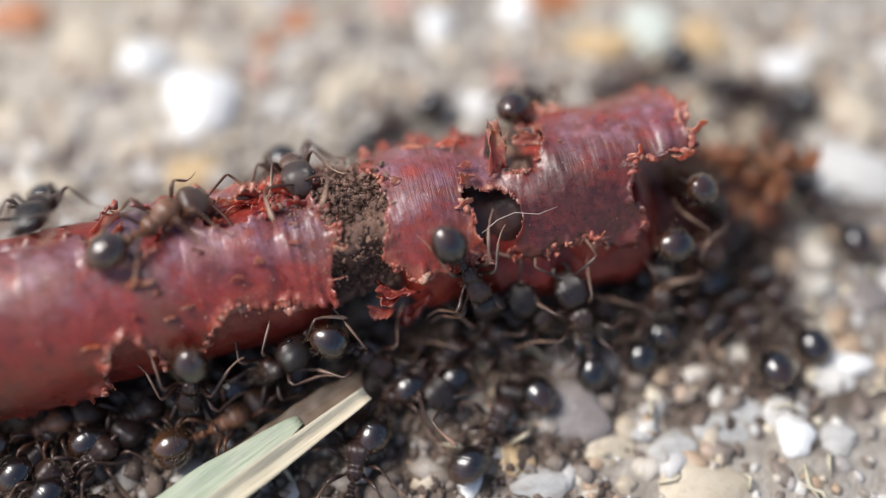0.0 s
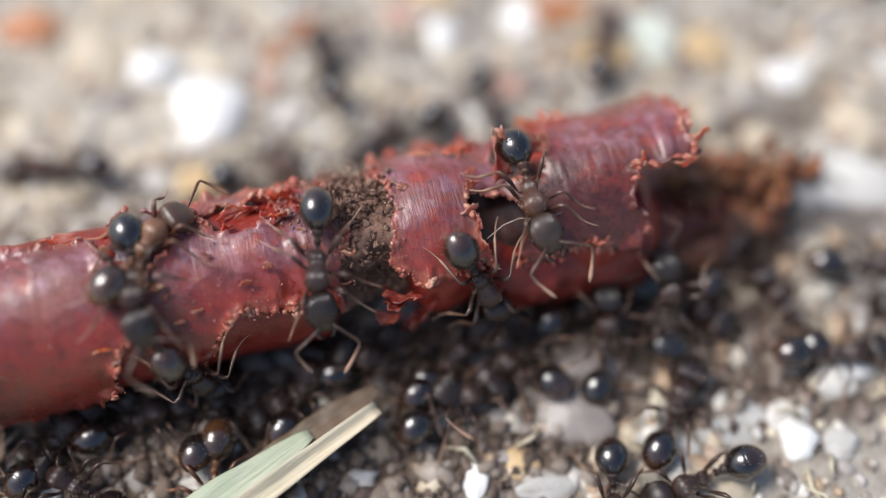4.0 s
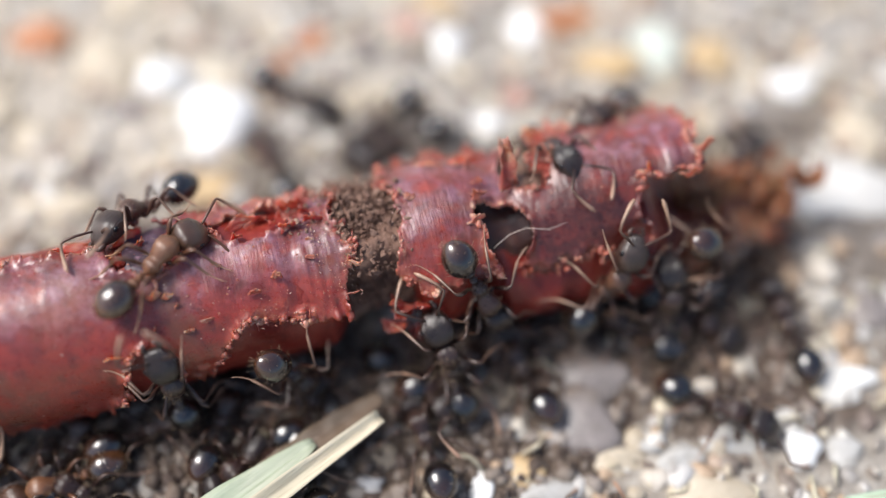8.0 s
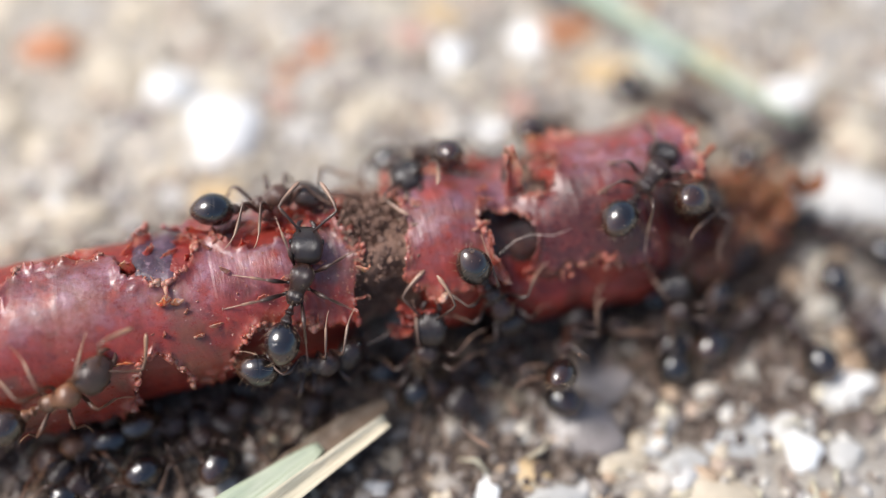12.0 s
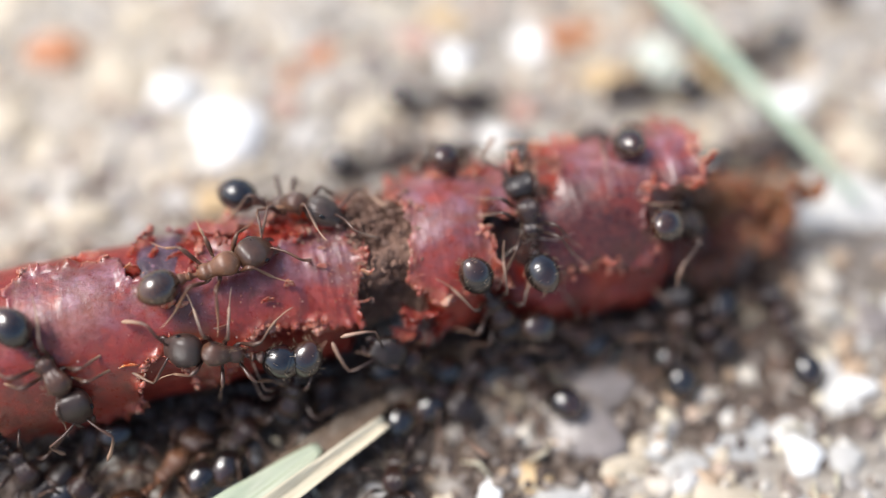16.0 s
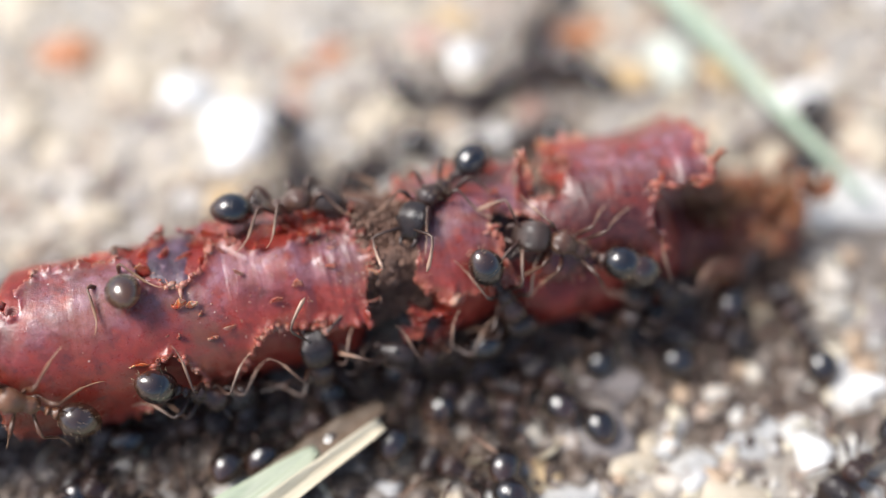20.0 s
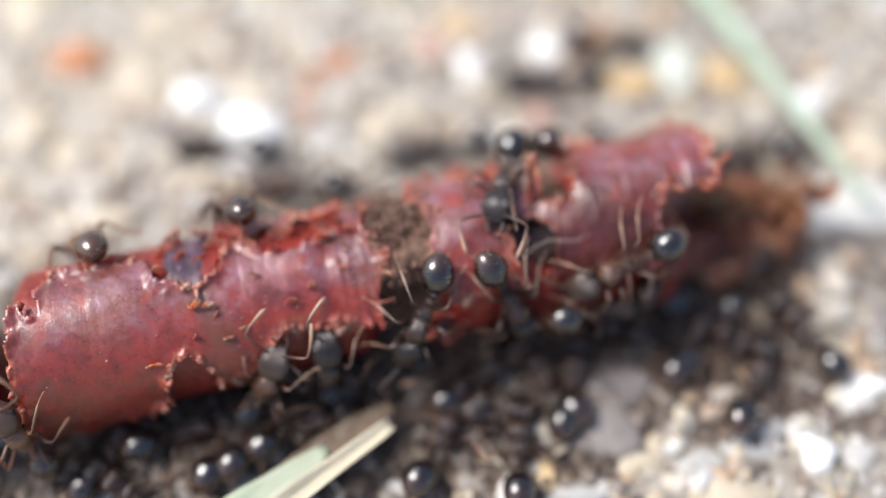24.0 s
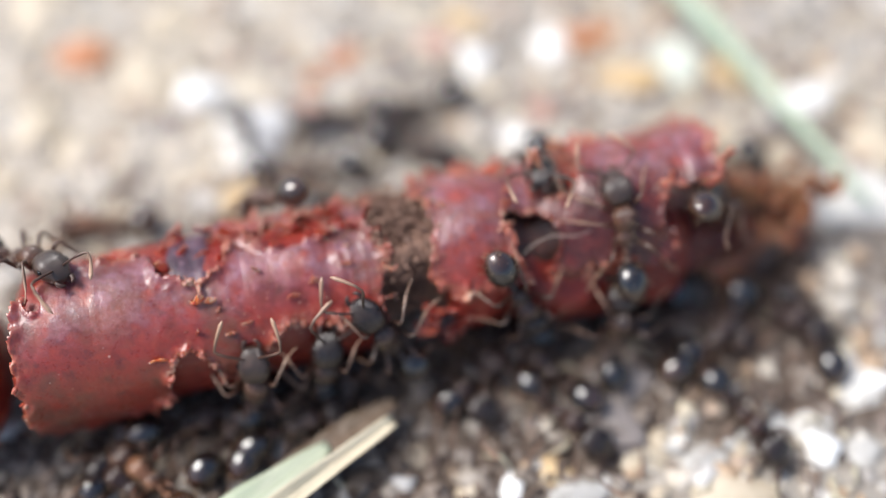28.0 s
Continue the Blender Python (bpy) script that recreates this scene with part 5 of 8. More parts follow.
    crawl(ants[4], [(0,-1.09,3.79,0.54,0,0,-147), (1,-1.11,3.84,0.54,0,0,-151), (2,-1.14,3.89,0.54,0,0,-155), (3,-1.19,3.86,0.54,0,0,-154), (6,-1.27,3.77,0.54,0,0,-147), (7,-1.26,3.77,0.54,0,0,-148), (8,-1.37,3.78,0.54,0,0,-158), (8.25,-0.87,3.82,0.54,4,-7,-93), (8.5,-0.36,3.85,0.54,0,-13,-27), (8.75,0.10,3.32,1.38,-2,-32,-62), (9,0.57,2.79,2.23,13,-48,-108), (9.5,0.48,0.91,4.10,19,-15,-137), (10,0.56,2.75,0.50,0,0,-170), (10.5,0.03,0.73,4.13,18,-36,-130), (10.75,-0.19,1.48,3.47,35,9,175), (11,-0.42,2.24,2.82,1,46,107), (12,-0.23,2.03,2.97,0,48,105), (15,-0.04,2.27,2.80,-11,46,75), (16,0.07,2.17,2.88,-11,46,75), (16.5,0.00,1.06,3.98,-10,32,84), (17,-0.05,1.21,3.52,-1,36,88), (17.3,-0.06,1.12,3.93,-8,35,89), (17.7,0.04,3.89,0.54,0,17,87), (17.85,0.06,4.03,0.54,6,8,156), (18,0.09,4.16,0.54,0,0,-136), (18.5,0.08,4.03,0.54,0,-19,-93), (19,-0.01,2.04,3.03,11,-45,-106), (19.5,-0.38,0.71,4.09,15,-20,-118), (20,-0.61,0.19,4.13,11,-8,-131), (21,-1.38,0.03,4.20,12,-3,-152), (21.5,-1.32,0.30,4.13,13,18,151), (22,-1.25,0.56,4.06,-7,29,87), (23,-1.18,3.59,0.54,0,15,85), (23.5,-1.09,3.92,0.54,4,7,138), (24,-1.00,4.25,0.54,0,0,-170), (25,-0.70,4.69,0.54,0,0,170), (26,-1.08,5.40,0.54,0,0,170), (26.5,-0.75,4.88,0.54,0,0,175), (27,-0.45,4.45,0.54,0,0,-180), (27.25,-0.67,4.34,0.54,0,0,-140), (27.5,-0.88,4.22,0.54,0,0,-99), (27.75,-1.11,4.07,0.54,0,0,-59), (28,-1.34,3.92,0.54,0,0,-19)])
    crawl(ants[5], [(0,-3.16,0.71,3.34,-4,-48,-61), (1,-3.68,0.34,3.44,-1,-47,-68), (2,-3.14,0.65,3.36,-3,-48,-62), (3,-3.22,0.87,3.23,-6,-49,-57), (3.33,-3.46,1.54,2.34,-35,-27,13), (3.67,-3.70,2.20,1.44,-28,3,63), (4,-3.94,2.87,0.54,0,16,119), (5,-4.27,3.07,0.54,0,16,119), (6,-4.57,3.27,0.54,0,0,136), (7,-4.64,3.41,0.54,0,0,108), (8,-4.67,3.38,0.54,0,0,121), (8.17,-4.57,3.27,0.54,6,-4,178), (8.33,-4.47,3.16,0.54,6,-11,-124), (8.5,-4.37,3.05,0.54,0,-15,-65), (9,-3.83,1.61,2.31,-5,-51,-63), (9.5,-3.42,0.60,3.70,-7,-43,-65), (10,-3.28,0.71,3.33,-3,-48,-64), (10.17,-3.22,0.36,3.62,-39,-22,2), (10.33,-3.17,-0.00,3.92,-36,17,46), (10.5,-3.11,-0.36,4.21,1,38,109), (10.75,-3.37,0.66,2.35,7,19,146), (11,-3.63,1.69,0.50,0,0,180), (21,-5.04,1.33,0.50,0,0,-174), (22.5,-4.33,-0.27,4.08,23,2,-173), (24,-4.89,2.97,0.54,0,0,-174), (24.15,-4.66,2.92,0.54,5,-8,-114), (24.3,-4.44,2.88,0.54,0,-16,-52), (24.7,-3.46,0.57,3.71,-14,-40,-53), (25,-3.13,0.73,3.32,-3,-49,-64), (25.5,-2.77,0.70,3.57,27,-36,-115), (26,-2.42,0.67,3.81,35,-11,-150), (26.5,-2.76,0.77,3.51,34,23,174), (27,-3.11,0.88,3.20,4,46,120), (27.3,-3.38,0.88,3.43,14,47,123), (27.7,-4.21,3.11,0.54,0,16,122), (27.85,-4.39,3.19,0.54,3,8,160), (28,-4.57,3.26,0.54,0,0,-163)])
    crawl(ants[6], [(0,3.44,-2.36,1.48,-8,-48,117), (1,3.51,-2.34,1.59,-9,-50,119), (2,3.45,-2.32,1.55,-10,-51,119), (3,3.85,-2.23,1.35,10,-46,90), (6,3.98,-2.55,0.54,0,0,82), (6.1,3.94,-3.17,0.54,0,0,23), (6.2,3.89,-3.79,0.54,0,0,-36), (6.3,3.84,-4.41,0.54,0,0,-94), (6.7,3.67,-6.68,0.54,0,0,-94), (6.8,3.63,-7.21,0.53,0,0,-36), (6.9,3.59,-7.73,0.51,0,0,23), (7,3.55,-8.26,0.50,0,0,81), (9.7,3.31,-4.90,0.54,0,0,95), (11,3.05,-3.35,1.00,67,3,79), (12.3,2.80,-1.81,1.46,135,19,76), (13.2,2.75,-0.11,1.14,102,-22,102), (14.1,2.69,1.59,0.82,44,-32,155), (15,2.64,3.28,0.50,0,0,-167), (15.2,3.11,2.53,0.50,0,0,160), (15.4,3.58,1.78,0.50,0,0,127), (15.6,4.04,1.02,0.50,0,0,94), (15.65,4.16,0.84,0.50,0,0,86), (15.8,4.39,-0.05,0.52,0,0,61), (16,4.69,-1.24,0.54,0,0,28), (16.35,4.16,0.84,0.50,0,0,22), (16.5,4.02,1.45,0.50,0,0,19), (17,3.57,3.52,0.50,0,0,10), (17.33,2.78,3.32,0.50,0,0,-44), (17.67,1.99,3.12,0.50,0,0,-99), (18,1.20,2.92,0.50,0,0,-153), (18.2,1.59,2.15,0.50,0,0,171), (18.4,1.98,1.37,0.50,0,0,135), (18.6,2.36,0.60,0.50,0,0,100), (18.65,2.46,0.40,0.50,0,0,91), (18.8,2.75,-0.72,0.52,0,0,64), (19,3.13,-2.22,0.54,0,0,28), (19.5,2.72,-2.65,0.54,0,0,82), (20,2.40,-3.01,0.54,0,0,137), (21,2.67,-2.83,0.54,0,0,107), (24,2.55,-2.59,0.54,0,0,80), (24.5,1.85,-3.03,0.54,0,0,28), (25,1.13,-3.52,0.54,0,0,-23), (25.5,1.58,-3.78,0.54,0,0,-36), (26,2.09,-4.04,0.54,0,0,-48), (27,1.97,-3.44,0.54,0,0,-21), (28,2.26,-3.89,0.54,0,0,-43)])
    crawl(ants[7], [(0,1.54,-4.20,0.54,0,0,61), (0.1,1.53,-4.63,0.54,0,0,10), (0.2,1.52,-5.06,0.54,0,0,-41), (0.3,1.51,-5.49,0.54,0,0,-92), (0.7,1.45,-7.13,0.54,0,0,-92), (0.8,1.44,-7.52,0.53,0,0,-41), (0.9,1.42,-7.90,0.51,0,0,9), (1,1.41,-8.28,0.50,0,0,59), (6,1.89,-8.33,0.50,0,0,30), (6.3,1.94,-6.86,0.54,0,0,88), (6.7,2.02,-4.72,0.54,0,0,88), (7,2.09,-2.98,0.54,0,0,32), (7.15,2.04,-3.83,0.54,0,0,-30), (7.3,1.99,-4.68,0.54,0,0,-93), (7.7,1.88,-6.79,0.54,0,0,-93), (7.85,1.85,-7.53,0.52,0,0,-32), (8,1.82,-8.27,0.50,0,0,30), (8.3,1.17,-5.53,0.54,0,0,103), (8.7,0.15,-2.39,2.68,4,-30,101), (8.85,-0.27,0.02,1.59,-5,-16,153), (9,-0.68,2.44,0.50,0,0,-160), (9.2,-0.49,1.61,0.50,10,-8,165), (9.4,-0.30,0.79,0.50,20,-15,130), (9.6,-0.11,-0.04,0.50,30,-23,96), (9.65,-0.07,-0.24,0.50,32,-25,87), (9.8,0.18,-1.21,0.77,40,-30,61), (10,0.51,-2.50,1.13,50,-38,26), (11,0.61,-2.33,1.12,59,-37,6), (11.2,0.30,-1.12,0.77,47,-30,-28), (11.35,0.07,-0.21,0.50,38,-24,-53), (11.4,-0.03,-0.02,0.50,35,-22,-62), (11.6,-0.45,0.75,0.50,24,-15,-95), (11.8,-0.86,1.52,0.50,12,-7,-129), (12,-1.27,2.29,0.50,0,0,-163), (13,-1.24,-0.23,1.57,-24,7,-135), (14,-1.22,-2.76,2.64,-43,24,-112), (16,-1.30,-5.14,0.54,0,0,-91), (17,-1.36,-6.69,0.52,0,0,-32), (18,-1.42,-8.23,0.50,0,0,26), (18.3,-1.42,-7.14,0.54,0,0,91), (18.7,-1.44,-5.63,0.54,0,0,91), (19,-1.48,-4.46,0.54,0,0,28), (19.5,-1.38,-3.85,0.54,0,0,52), (20,-1.18,-3.14,0.54,0,0,76), (20.33,-1.77,-0.83,0.50,0,0,52), (20.35,-1.81,-0.69,0.50,0,0,50), (20.67,-2.34,0.57,0.50,0,0,26), (21,-2.90,1.87,0.50,0,0,2), (22,-2.98,1.85,0.50,0,0,-50), (23,-3.05,1.84,0.50,0,0,-101), (24,-3.12,1.82,0.50,0,0,-153), (24.33,-2.79,0.46,0.50,0,0,-173), (24.65,-2.47,-0.86,0.50,0,0,167), (24.67,-2.44,-1.00,0.50,0,0,165), (25,-1.82,-3.42,0.54,0,0,145), (25.35,-2.47,-0.86,0.50,0,0,161), (25.5,-2.55,-0.22,0.50,0,0,168), (26,-2.79,1.90,0.50,0,0,-169), (26.67,-2.76,1.91,0.50,0,0,-113), (27.33,-2.73,1.92,0.50,0,0,-57), (28,-2.70,1.92,0.50,0,0,0)])
    crawl(ants[8], [(0,-1.24,-3.13,1.13,45,49,-8), (0.5,-0.71,-2.59,0.54,0,19,3), (1,-0.16,-2.61,1.10,57,46,14), (1.5,0.07,-2.81,0.82,28,21,18), (2,0.30,-3.02,0.54,0,0,34), (3,0.95,-3.48,0.54,0,0,5), (4.5,0.37,-3.73,0.54,0,0,43), (6,-0.19,-3.93,0.54,0,0,81), (7,0.29,-3.27,0.54,0,0,90), (7.5,0.19,-2.88,0.54,0,-9,99), (8,0.14,-3.09,1.75,-4,-55,111), (9,-0.23,-3.67,1.76,7,-40,92), (9.5,-0.52,-3.06,0.54,0,-6,107), (10,-0.86,-3.05,0.54,0,0,120), (11,-0.52,-3.53,0.54,0,0,102), (11.5,-0.54,-2.93,0.54,0,-12,89), (12,-0.56,-2.86,1.69,34,-66,54), (15,-1.34,-3.13,1.70,19,-69,78), (16,-0.82,-2.79,1.53,-52,-54,-171), (17,-0.82,-2.80,1.54,-50,-51,-171), (18,-0.70,-2.66,1.42,-53,-44,-161), (19,-0.85,-2.93,1.60,-43,-54,176), (20,-0.58,-2.70,1.75,-95,-20,-164), (20.5,-0.77,-2.67,2.06,-85,19,-161), (21,-0.95,-2.64,2.37,-65,56,-144), (24,-1.20,-2.52,2.91,-43,49,-127), (25,-1.75,-2.63,3.17,-57,2,-164), (25.5,-1.79,-2.82,2.85,-66,-25,-172), (26,-1.81,-2.70,1.89,-51,-58,-161), (27,-2.35,-2.96,2.59,-68,-42,180), (28,-1.96,-2.81,2.53,-53,-65,160)])
    crawl(ants[9], [(0,-0.74,-3.45,0.54,0,0,67), (0.5,-0.89,-3.13,0.54,0,-10,88), (1,-1.03,-3.27,1.50,-11,-59,120), (2,-1.07,-3.32,1.38,-14,-54,125), (3,-1.07,-3.34,1.26,-15,-45,125), (3.75,-1.34,-2.99,0.90,-13,-21,154), (4.5,-1.60,-2.63,0.54,0,-1,-179), (5.25,-1.77,-2.79,1.37,-36,24,-156), (6,-1.94,-2.96,2.19,-73,58,-151), (6.5,-1.64,-3.06,1.89,-72,-9,-169), (7,-1.35,-3.16,1.58,-23,-67,137), (7.5,-0.96,-3.45,0.54,0,-12,116), (8,-0.48,-4.23,0.54,0,0,110), (8.1,-0.48,-4.65,0.54,0,0,163), (8.2,-0.47,-5.07,0.54,0,0,-143), (8.3,-0.46,-5.49,0.54,0,0,-90), (8.7,-0.46,-7.06,0.54,0,0,-90), (8.8,-0.46,-7.43,0.53,0,0,-143), (8.9,-0.46,-7.80,0.51,0,0,164), (9,-0.47,-8.17,0.50,0,0,111), (9.3,-0.36,-7.07,0.54,0,0,85), (9.7,-0.22,-5.51,0.54,0,0,85), (10,-0.13,-4.29,0.54,0,0,65), (10.1,-0.13,-4.72,0.54,0,0,13), (10.2,-0.12,-5.14,0.54,0,0,-39), (10.3,-0.12,-5.56,0.54,0,0,-92), (10.7,-0.15,-7.12,0.54,0,0,-92), (10.8,-0.18,-7.48,0.53,0,0,-40), (10.9,-0.21,-7.83,0.51,0,0,11), (11,-0.23,-8.18,0.50,0,0,63), (12,-0.78,-8.22,0.50,0,0,111), (13,-0.84,-7.09,0.54,0,0,91), (14,-0.86,-5.83,0.54,0,0,91), (15,-0.88,-4.44,0.54,0,0,109), (15.1,-0.87,-4.83,0.54,0,0,163), (15.2,-0.87,-5.22,0.54,0,0,-143), (15.3,-0.86,-5.62,0.54,0,0,-89), (15.7,-0.84,-7.12,0.54,0,0,-89), (15.8,-0.84,-7.47,0.53,0,0,-143), (15.9,-0.83,-7.83,0.51,0,0,164), (16,-0.83,-8.18,0.50,0,0,111), (16.5,-0.25,-8.22,0.54,0,0,102), (17,0.42,-8.17,0.50,0,0,92), (17.3,0.38,-7.05,0.54,0,0,90), (17.7,0.37,-5.42,0.54,0,0,90), (18,0.39,-4.11,0.54,0,0,92), (19,0.26,-4.41,0.54,0,0,79), (19.5,0.11,-4.76,0.54,0,0,117), (20,-0.04,-5.10,0.54,0,0,156), (20.5,0.20,-4.99,0.54,0,0,99), (21,0.44,-4.88,0.54,0,0,42), (22.5,-0.08,-4.58,0.54,0,0,54), (24,-0.63,-4.15,0.54,0,0,65), (24.1,-0.63,-4.60,0.54,0,0,13), (24.2,-0.63,-5.05,0.54,0,0,-38), (24.3,-0.63,-5.49,0.54,0,0,-90), (24.7,-0.64,-7.18,0.54,0,0,-90), (24.8,-0.64,-7.58,0.53,0,0,-39), (24.9,-0.64,-7.98,0.51,0,0,12), (25,-0.64,-8.38,0.50,0,0,63), (25.33,-0.46,-8.41,0.50,0,0,6), (25.67,-0.28,-8.44,0.50,0,0,-51), (26,-0.10,-8.48,0.50,0,0,-108), (26.1,-0.10,-8.06,0.51,0,0,-162), (26.2,-0.10,-7.64,0.53,0,0,144), (26.3,-0.10,-7.22,0.54,0,0,90), (26.7,-0.11,-5.41,0.54,0,0,90), (26.8,-0.11,-4.93,0.54,0,0,145), (26.9,-0.11,-4.44,0.54,0,0,-161), (27,-0.11,-3.95,0.54,0,0,-106), (27.5,0.23,-3.11,0.54,0,0,-129), (28,0.57,-2.28,0.54,0,0,-151)])
    crawl(ants[10], [(0,-3.65,-3.43,1.33,57,-46,8), (1,-3.74,-3.49,1.34,58,-51,11), (1.5,-3.80,-3.51,1.44,42,-78,57), (2,-3.86,-3.53,1.53,-62,-67,-170), (2.25,-3.72,-3.36,1.04,-25,-38,-178), (2.5,-3.59,-3.19,0.54,0,-10,-165), (3,-3.15,-3.33,0.54,0,0,-143), (4.5,-3.74,-3.84,0.54,0,0,-147), (6,-4.29,-4.29,0.54,0,0,-151), (6.3,-4.19,-5.61,0.54,0,0,-86), (6.7,-4.06,-7.25,0.54,0,0,-86), (7,-3.99,-8.40,0.50,0,0,-153), (7.25,-4.14,-7.61,0.52,0,0,153), (7.5,-4.29,-6.81,0.54,0,0,100), (7.75,-4.43,-5.97,0.54,0,0,160), (8,-4.57,-5.13,0.54,0,0,-140), (8.5,-4.40,-6.79,0.54,0,0,-85), (9,-4.31,-8.32,0.50,0,0,-142), (9.15,-4.57,-7.82,0.52,0,0,168), (9.3,-4.84,-7.31,0.54,0,0,119), (9.7,-5.61,-5.90,0.54,0,0,119), (9.85,-5.92,-5.34,0.54,0,0,169), (10,-6.23,-4.79,0.54,0,0,-140), (10.17,-5.88,-4.51,0.54,4,-2,-84), (10.33,-5.53,-4.24,0.54,4,-7,-27), (10.5,-5.17,-3.96,0.54,0,-9,30), (10.67,-4.78,-3.80,1.00,17,26,-1), (10.83,-4.39,-3.64,1.45,8,63,-41), (11,-4.00,-3.49,1.91,-86,63,-162), (11.5,-3.45,-3.43,2.20,76,61,3), (12,-2.93,-3.28,2.30,80,6,13), (15,-2.93,-3.20,1.50,67,74,12), (16,-3.67,-3.73,1.47,-35,65,-129), (16.5,-3.53,-3.46,2.05,18,81,-58), (17,-3.35,-3.21,2.74,47,56,-24), (17.5,-3.19,-3.33,2.38,55,65,-19), (18,-2.96,-3.32,1.80,24,67,-35), (18.33,-3.02,-3.27,1.79,72,18,12), (18.67,-3.09,-3.21,1.77,82,-38,20), (19,-3.15,-3.15,1.76,-112,-84,-135), (20,-3.14,-3.21,1.73,-91,-84,-156), (21,-3.28,-3.25,1.76,-75,-85,-174), (24,-3.32,-3.24,1.76,-144,-89,-111), (25,-3.30,-3.31,1.76,-18,-86,124), (26,-3.34,-3.32,1.69,-9,-89,113), (27,-3.37,-3.40,1.45,154,-59,-68), (28,-3.45,-3.27,1.65,146,-84,-46)])
    crawl(ants[11], [(0,-4.53,-4.29,0.54,0,0,31), (0.5,-4.60,-4.97,0.54,0,0,5), (1,-4.68,-5.67,0.54,0,0,-20), (1.5,-4.76,-5.20,0.54,0,0,1), (2,-4.88,-4.63,0.54,0,0,22), (3,-4.96,-4.75,0.54,0,0,15), (3.5,-4.93,-5.39,0.54,0,0,-36), (4,-4.89,-6.03,0.54,0,0,-87), (5,-4.83,-7.24,0.54,0,0,-87), (5.5,-4.78,-7.79,0.52,0,0,-36), (6,-4.74,-8.34,0.50,0,0,14), (6.15,-4.94,-7.74,0.52,0,-1,61), (6.3,-5.14,-7.13,0.54,0,-2,108), (6.7,-5.73,-5.39,0.54,0,-2,108), (6.85,-5.91,-4.78,0.78,39,12,53), (7,-6.09,-4.17,1.03,54,51,3), (7.15,-6.09,-4.77,0.78,12,35,-54), (7.3,-6.09,-5.36,0.54,0,2,-85), (7.7,-5.90,-7.10,0.54,0,2,-85), (8,-5.76,-8.33,0.50,0,0,-23), (8.15,-5.80,-7.78,0.52,0,0,36), (8.3,-5.85,-7.23,0.54,0,0,95), (8.7,-6.00,-5.65,0.54,0,0,95), (9,-6.14,-4.37,0.54,0,0,157), (9.5,-6.53,-3.95,0.54,0,-13,94), (9.75,-6.54,-4.08,1.33,41,-31,57), (10,-6.54,-4.21,2.12,85,-19,16), (10.5,-7.29,-4.29,2.69,59,-48,39), (11,-8.17,-4.13,3.26,5,-55,98), (12,-8.31,-4.41,2.96,63,-15,22), (13.5,-7.66,-4.45,2.46,76,-31,20), (15,-7.11,-4.21,1.49,60,-51,2), (15.5,-6.89,-4.39,0.54,0,-10,37), (16,-6.42,-5.01,0.54,0,0,51), (16.25,-6.35,-5.84,0.54,0,0,-17), (16.5,-6.27,-6.68,0.54,0,0,-84), (16.75,-6.18,-7.46,0.52,0,0,-18), (17,-6.08,-8.23,0.50,0,0,48), (17.5,-5.87,-6.86,0.54,0,0,79), (17.75,-5.70,-6.11,0.54,0,0,144), (18,-5.54,-5.36,0.54,0,0,-151), (18.5,-5.32,-6.84,0.54,0,0,-83), (19,-5.20,-8.26,0.50,0,0,-153), (28,-5.66,-8.49,0.50,0,0,-152)])
    crawl(ants[12], [(0,-5.31,-3.98,1.29,-58,74,-149), (1,-5.22,-3.81,1.52,-51,85,-132), (2,-5.54,-3.79,1.53,130,88,56), (3,-5.17,-3.72,1.88,85,73,9), (6,-5.34,-3.78,1.27,98,73,43), (6.5,-5.33,-3.92,2.13,85,27,15), (7,-5.43,-3.84,2.58,73,-19,20), (8,-5.88,-3.91,2.13,39,-85,65), (8.5,-5.26,-3.83,2.49,-12,-77,116), (9,-4.77,-3.57,2.55,-29,-73,135), (9.5,-4.81,-3.39,2.99,53,-39,32), (10,-4.84,-3.21,3.42,48,11,5), (10.5,-3.93,-2.88,3.55,46,5,10), (11,-3.10,-2.42,3.77,38,-1,16), (12,-3.28,-2.11,3.81,18,-27,69), (13,-3.22,-1.81,4.12,4,9,94), (14,-3.20,-1.33,4.24,1,11,96), (15,-3.71,1.67,0.50,0,0,27), (19.33,-4.24,1.53,0.50,0,0,82), (23.67,-4.77,1.40,0.50,0,0,137), (28,-5.30,1.26,0.50,0,0,-168)])
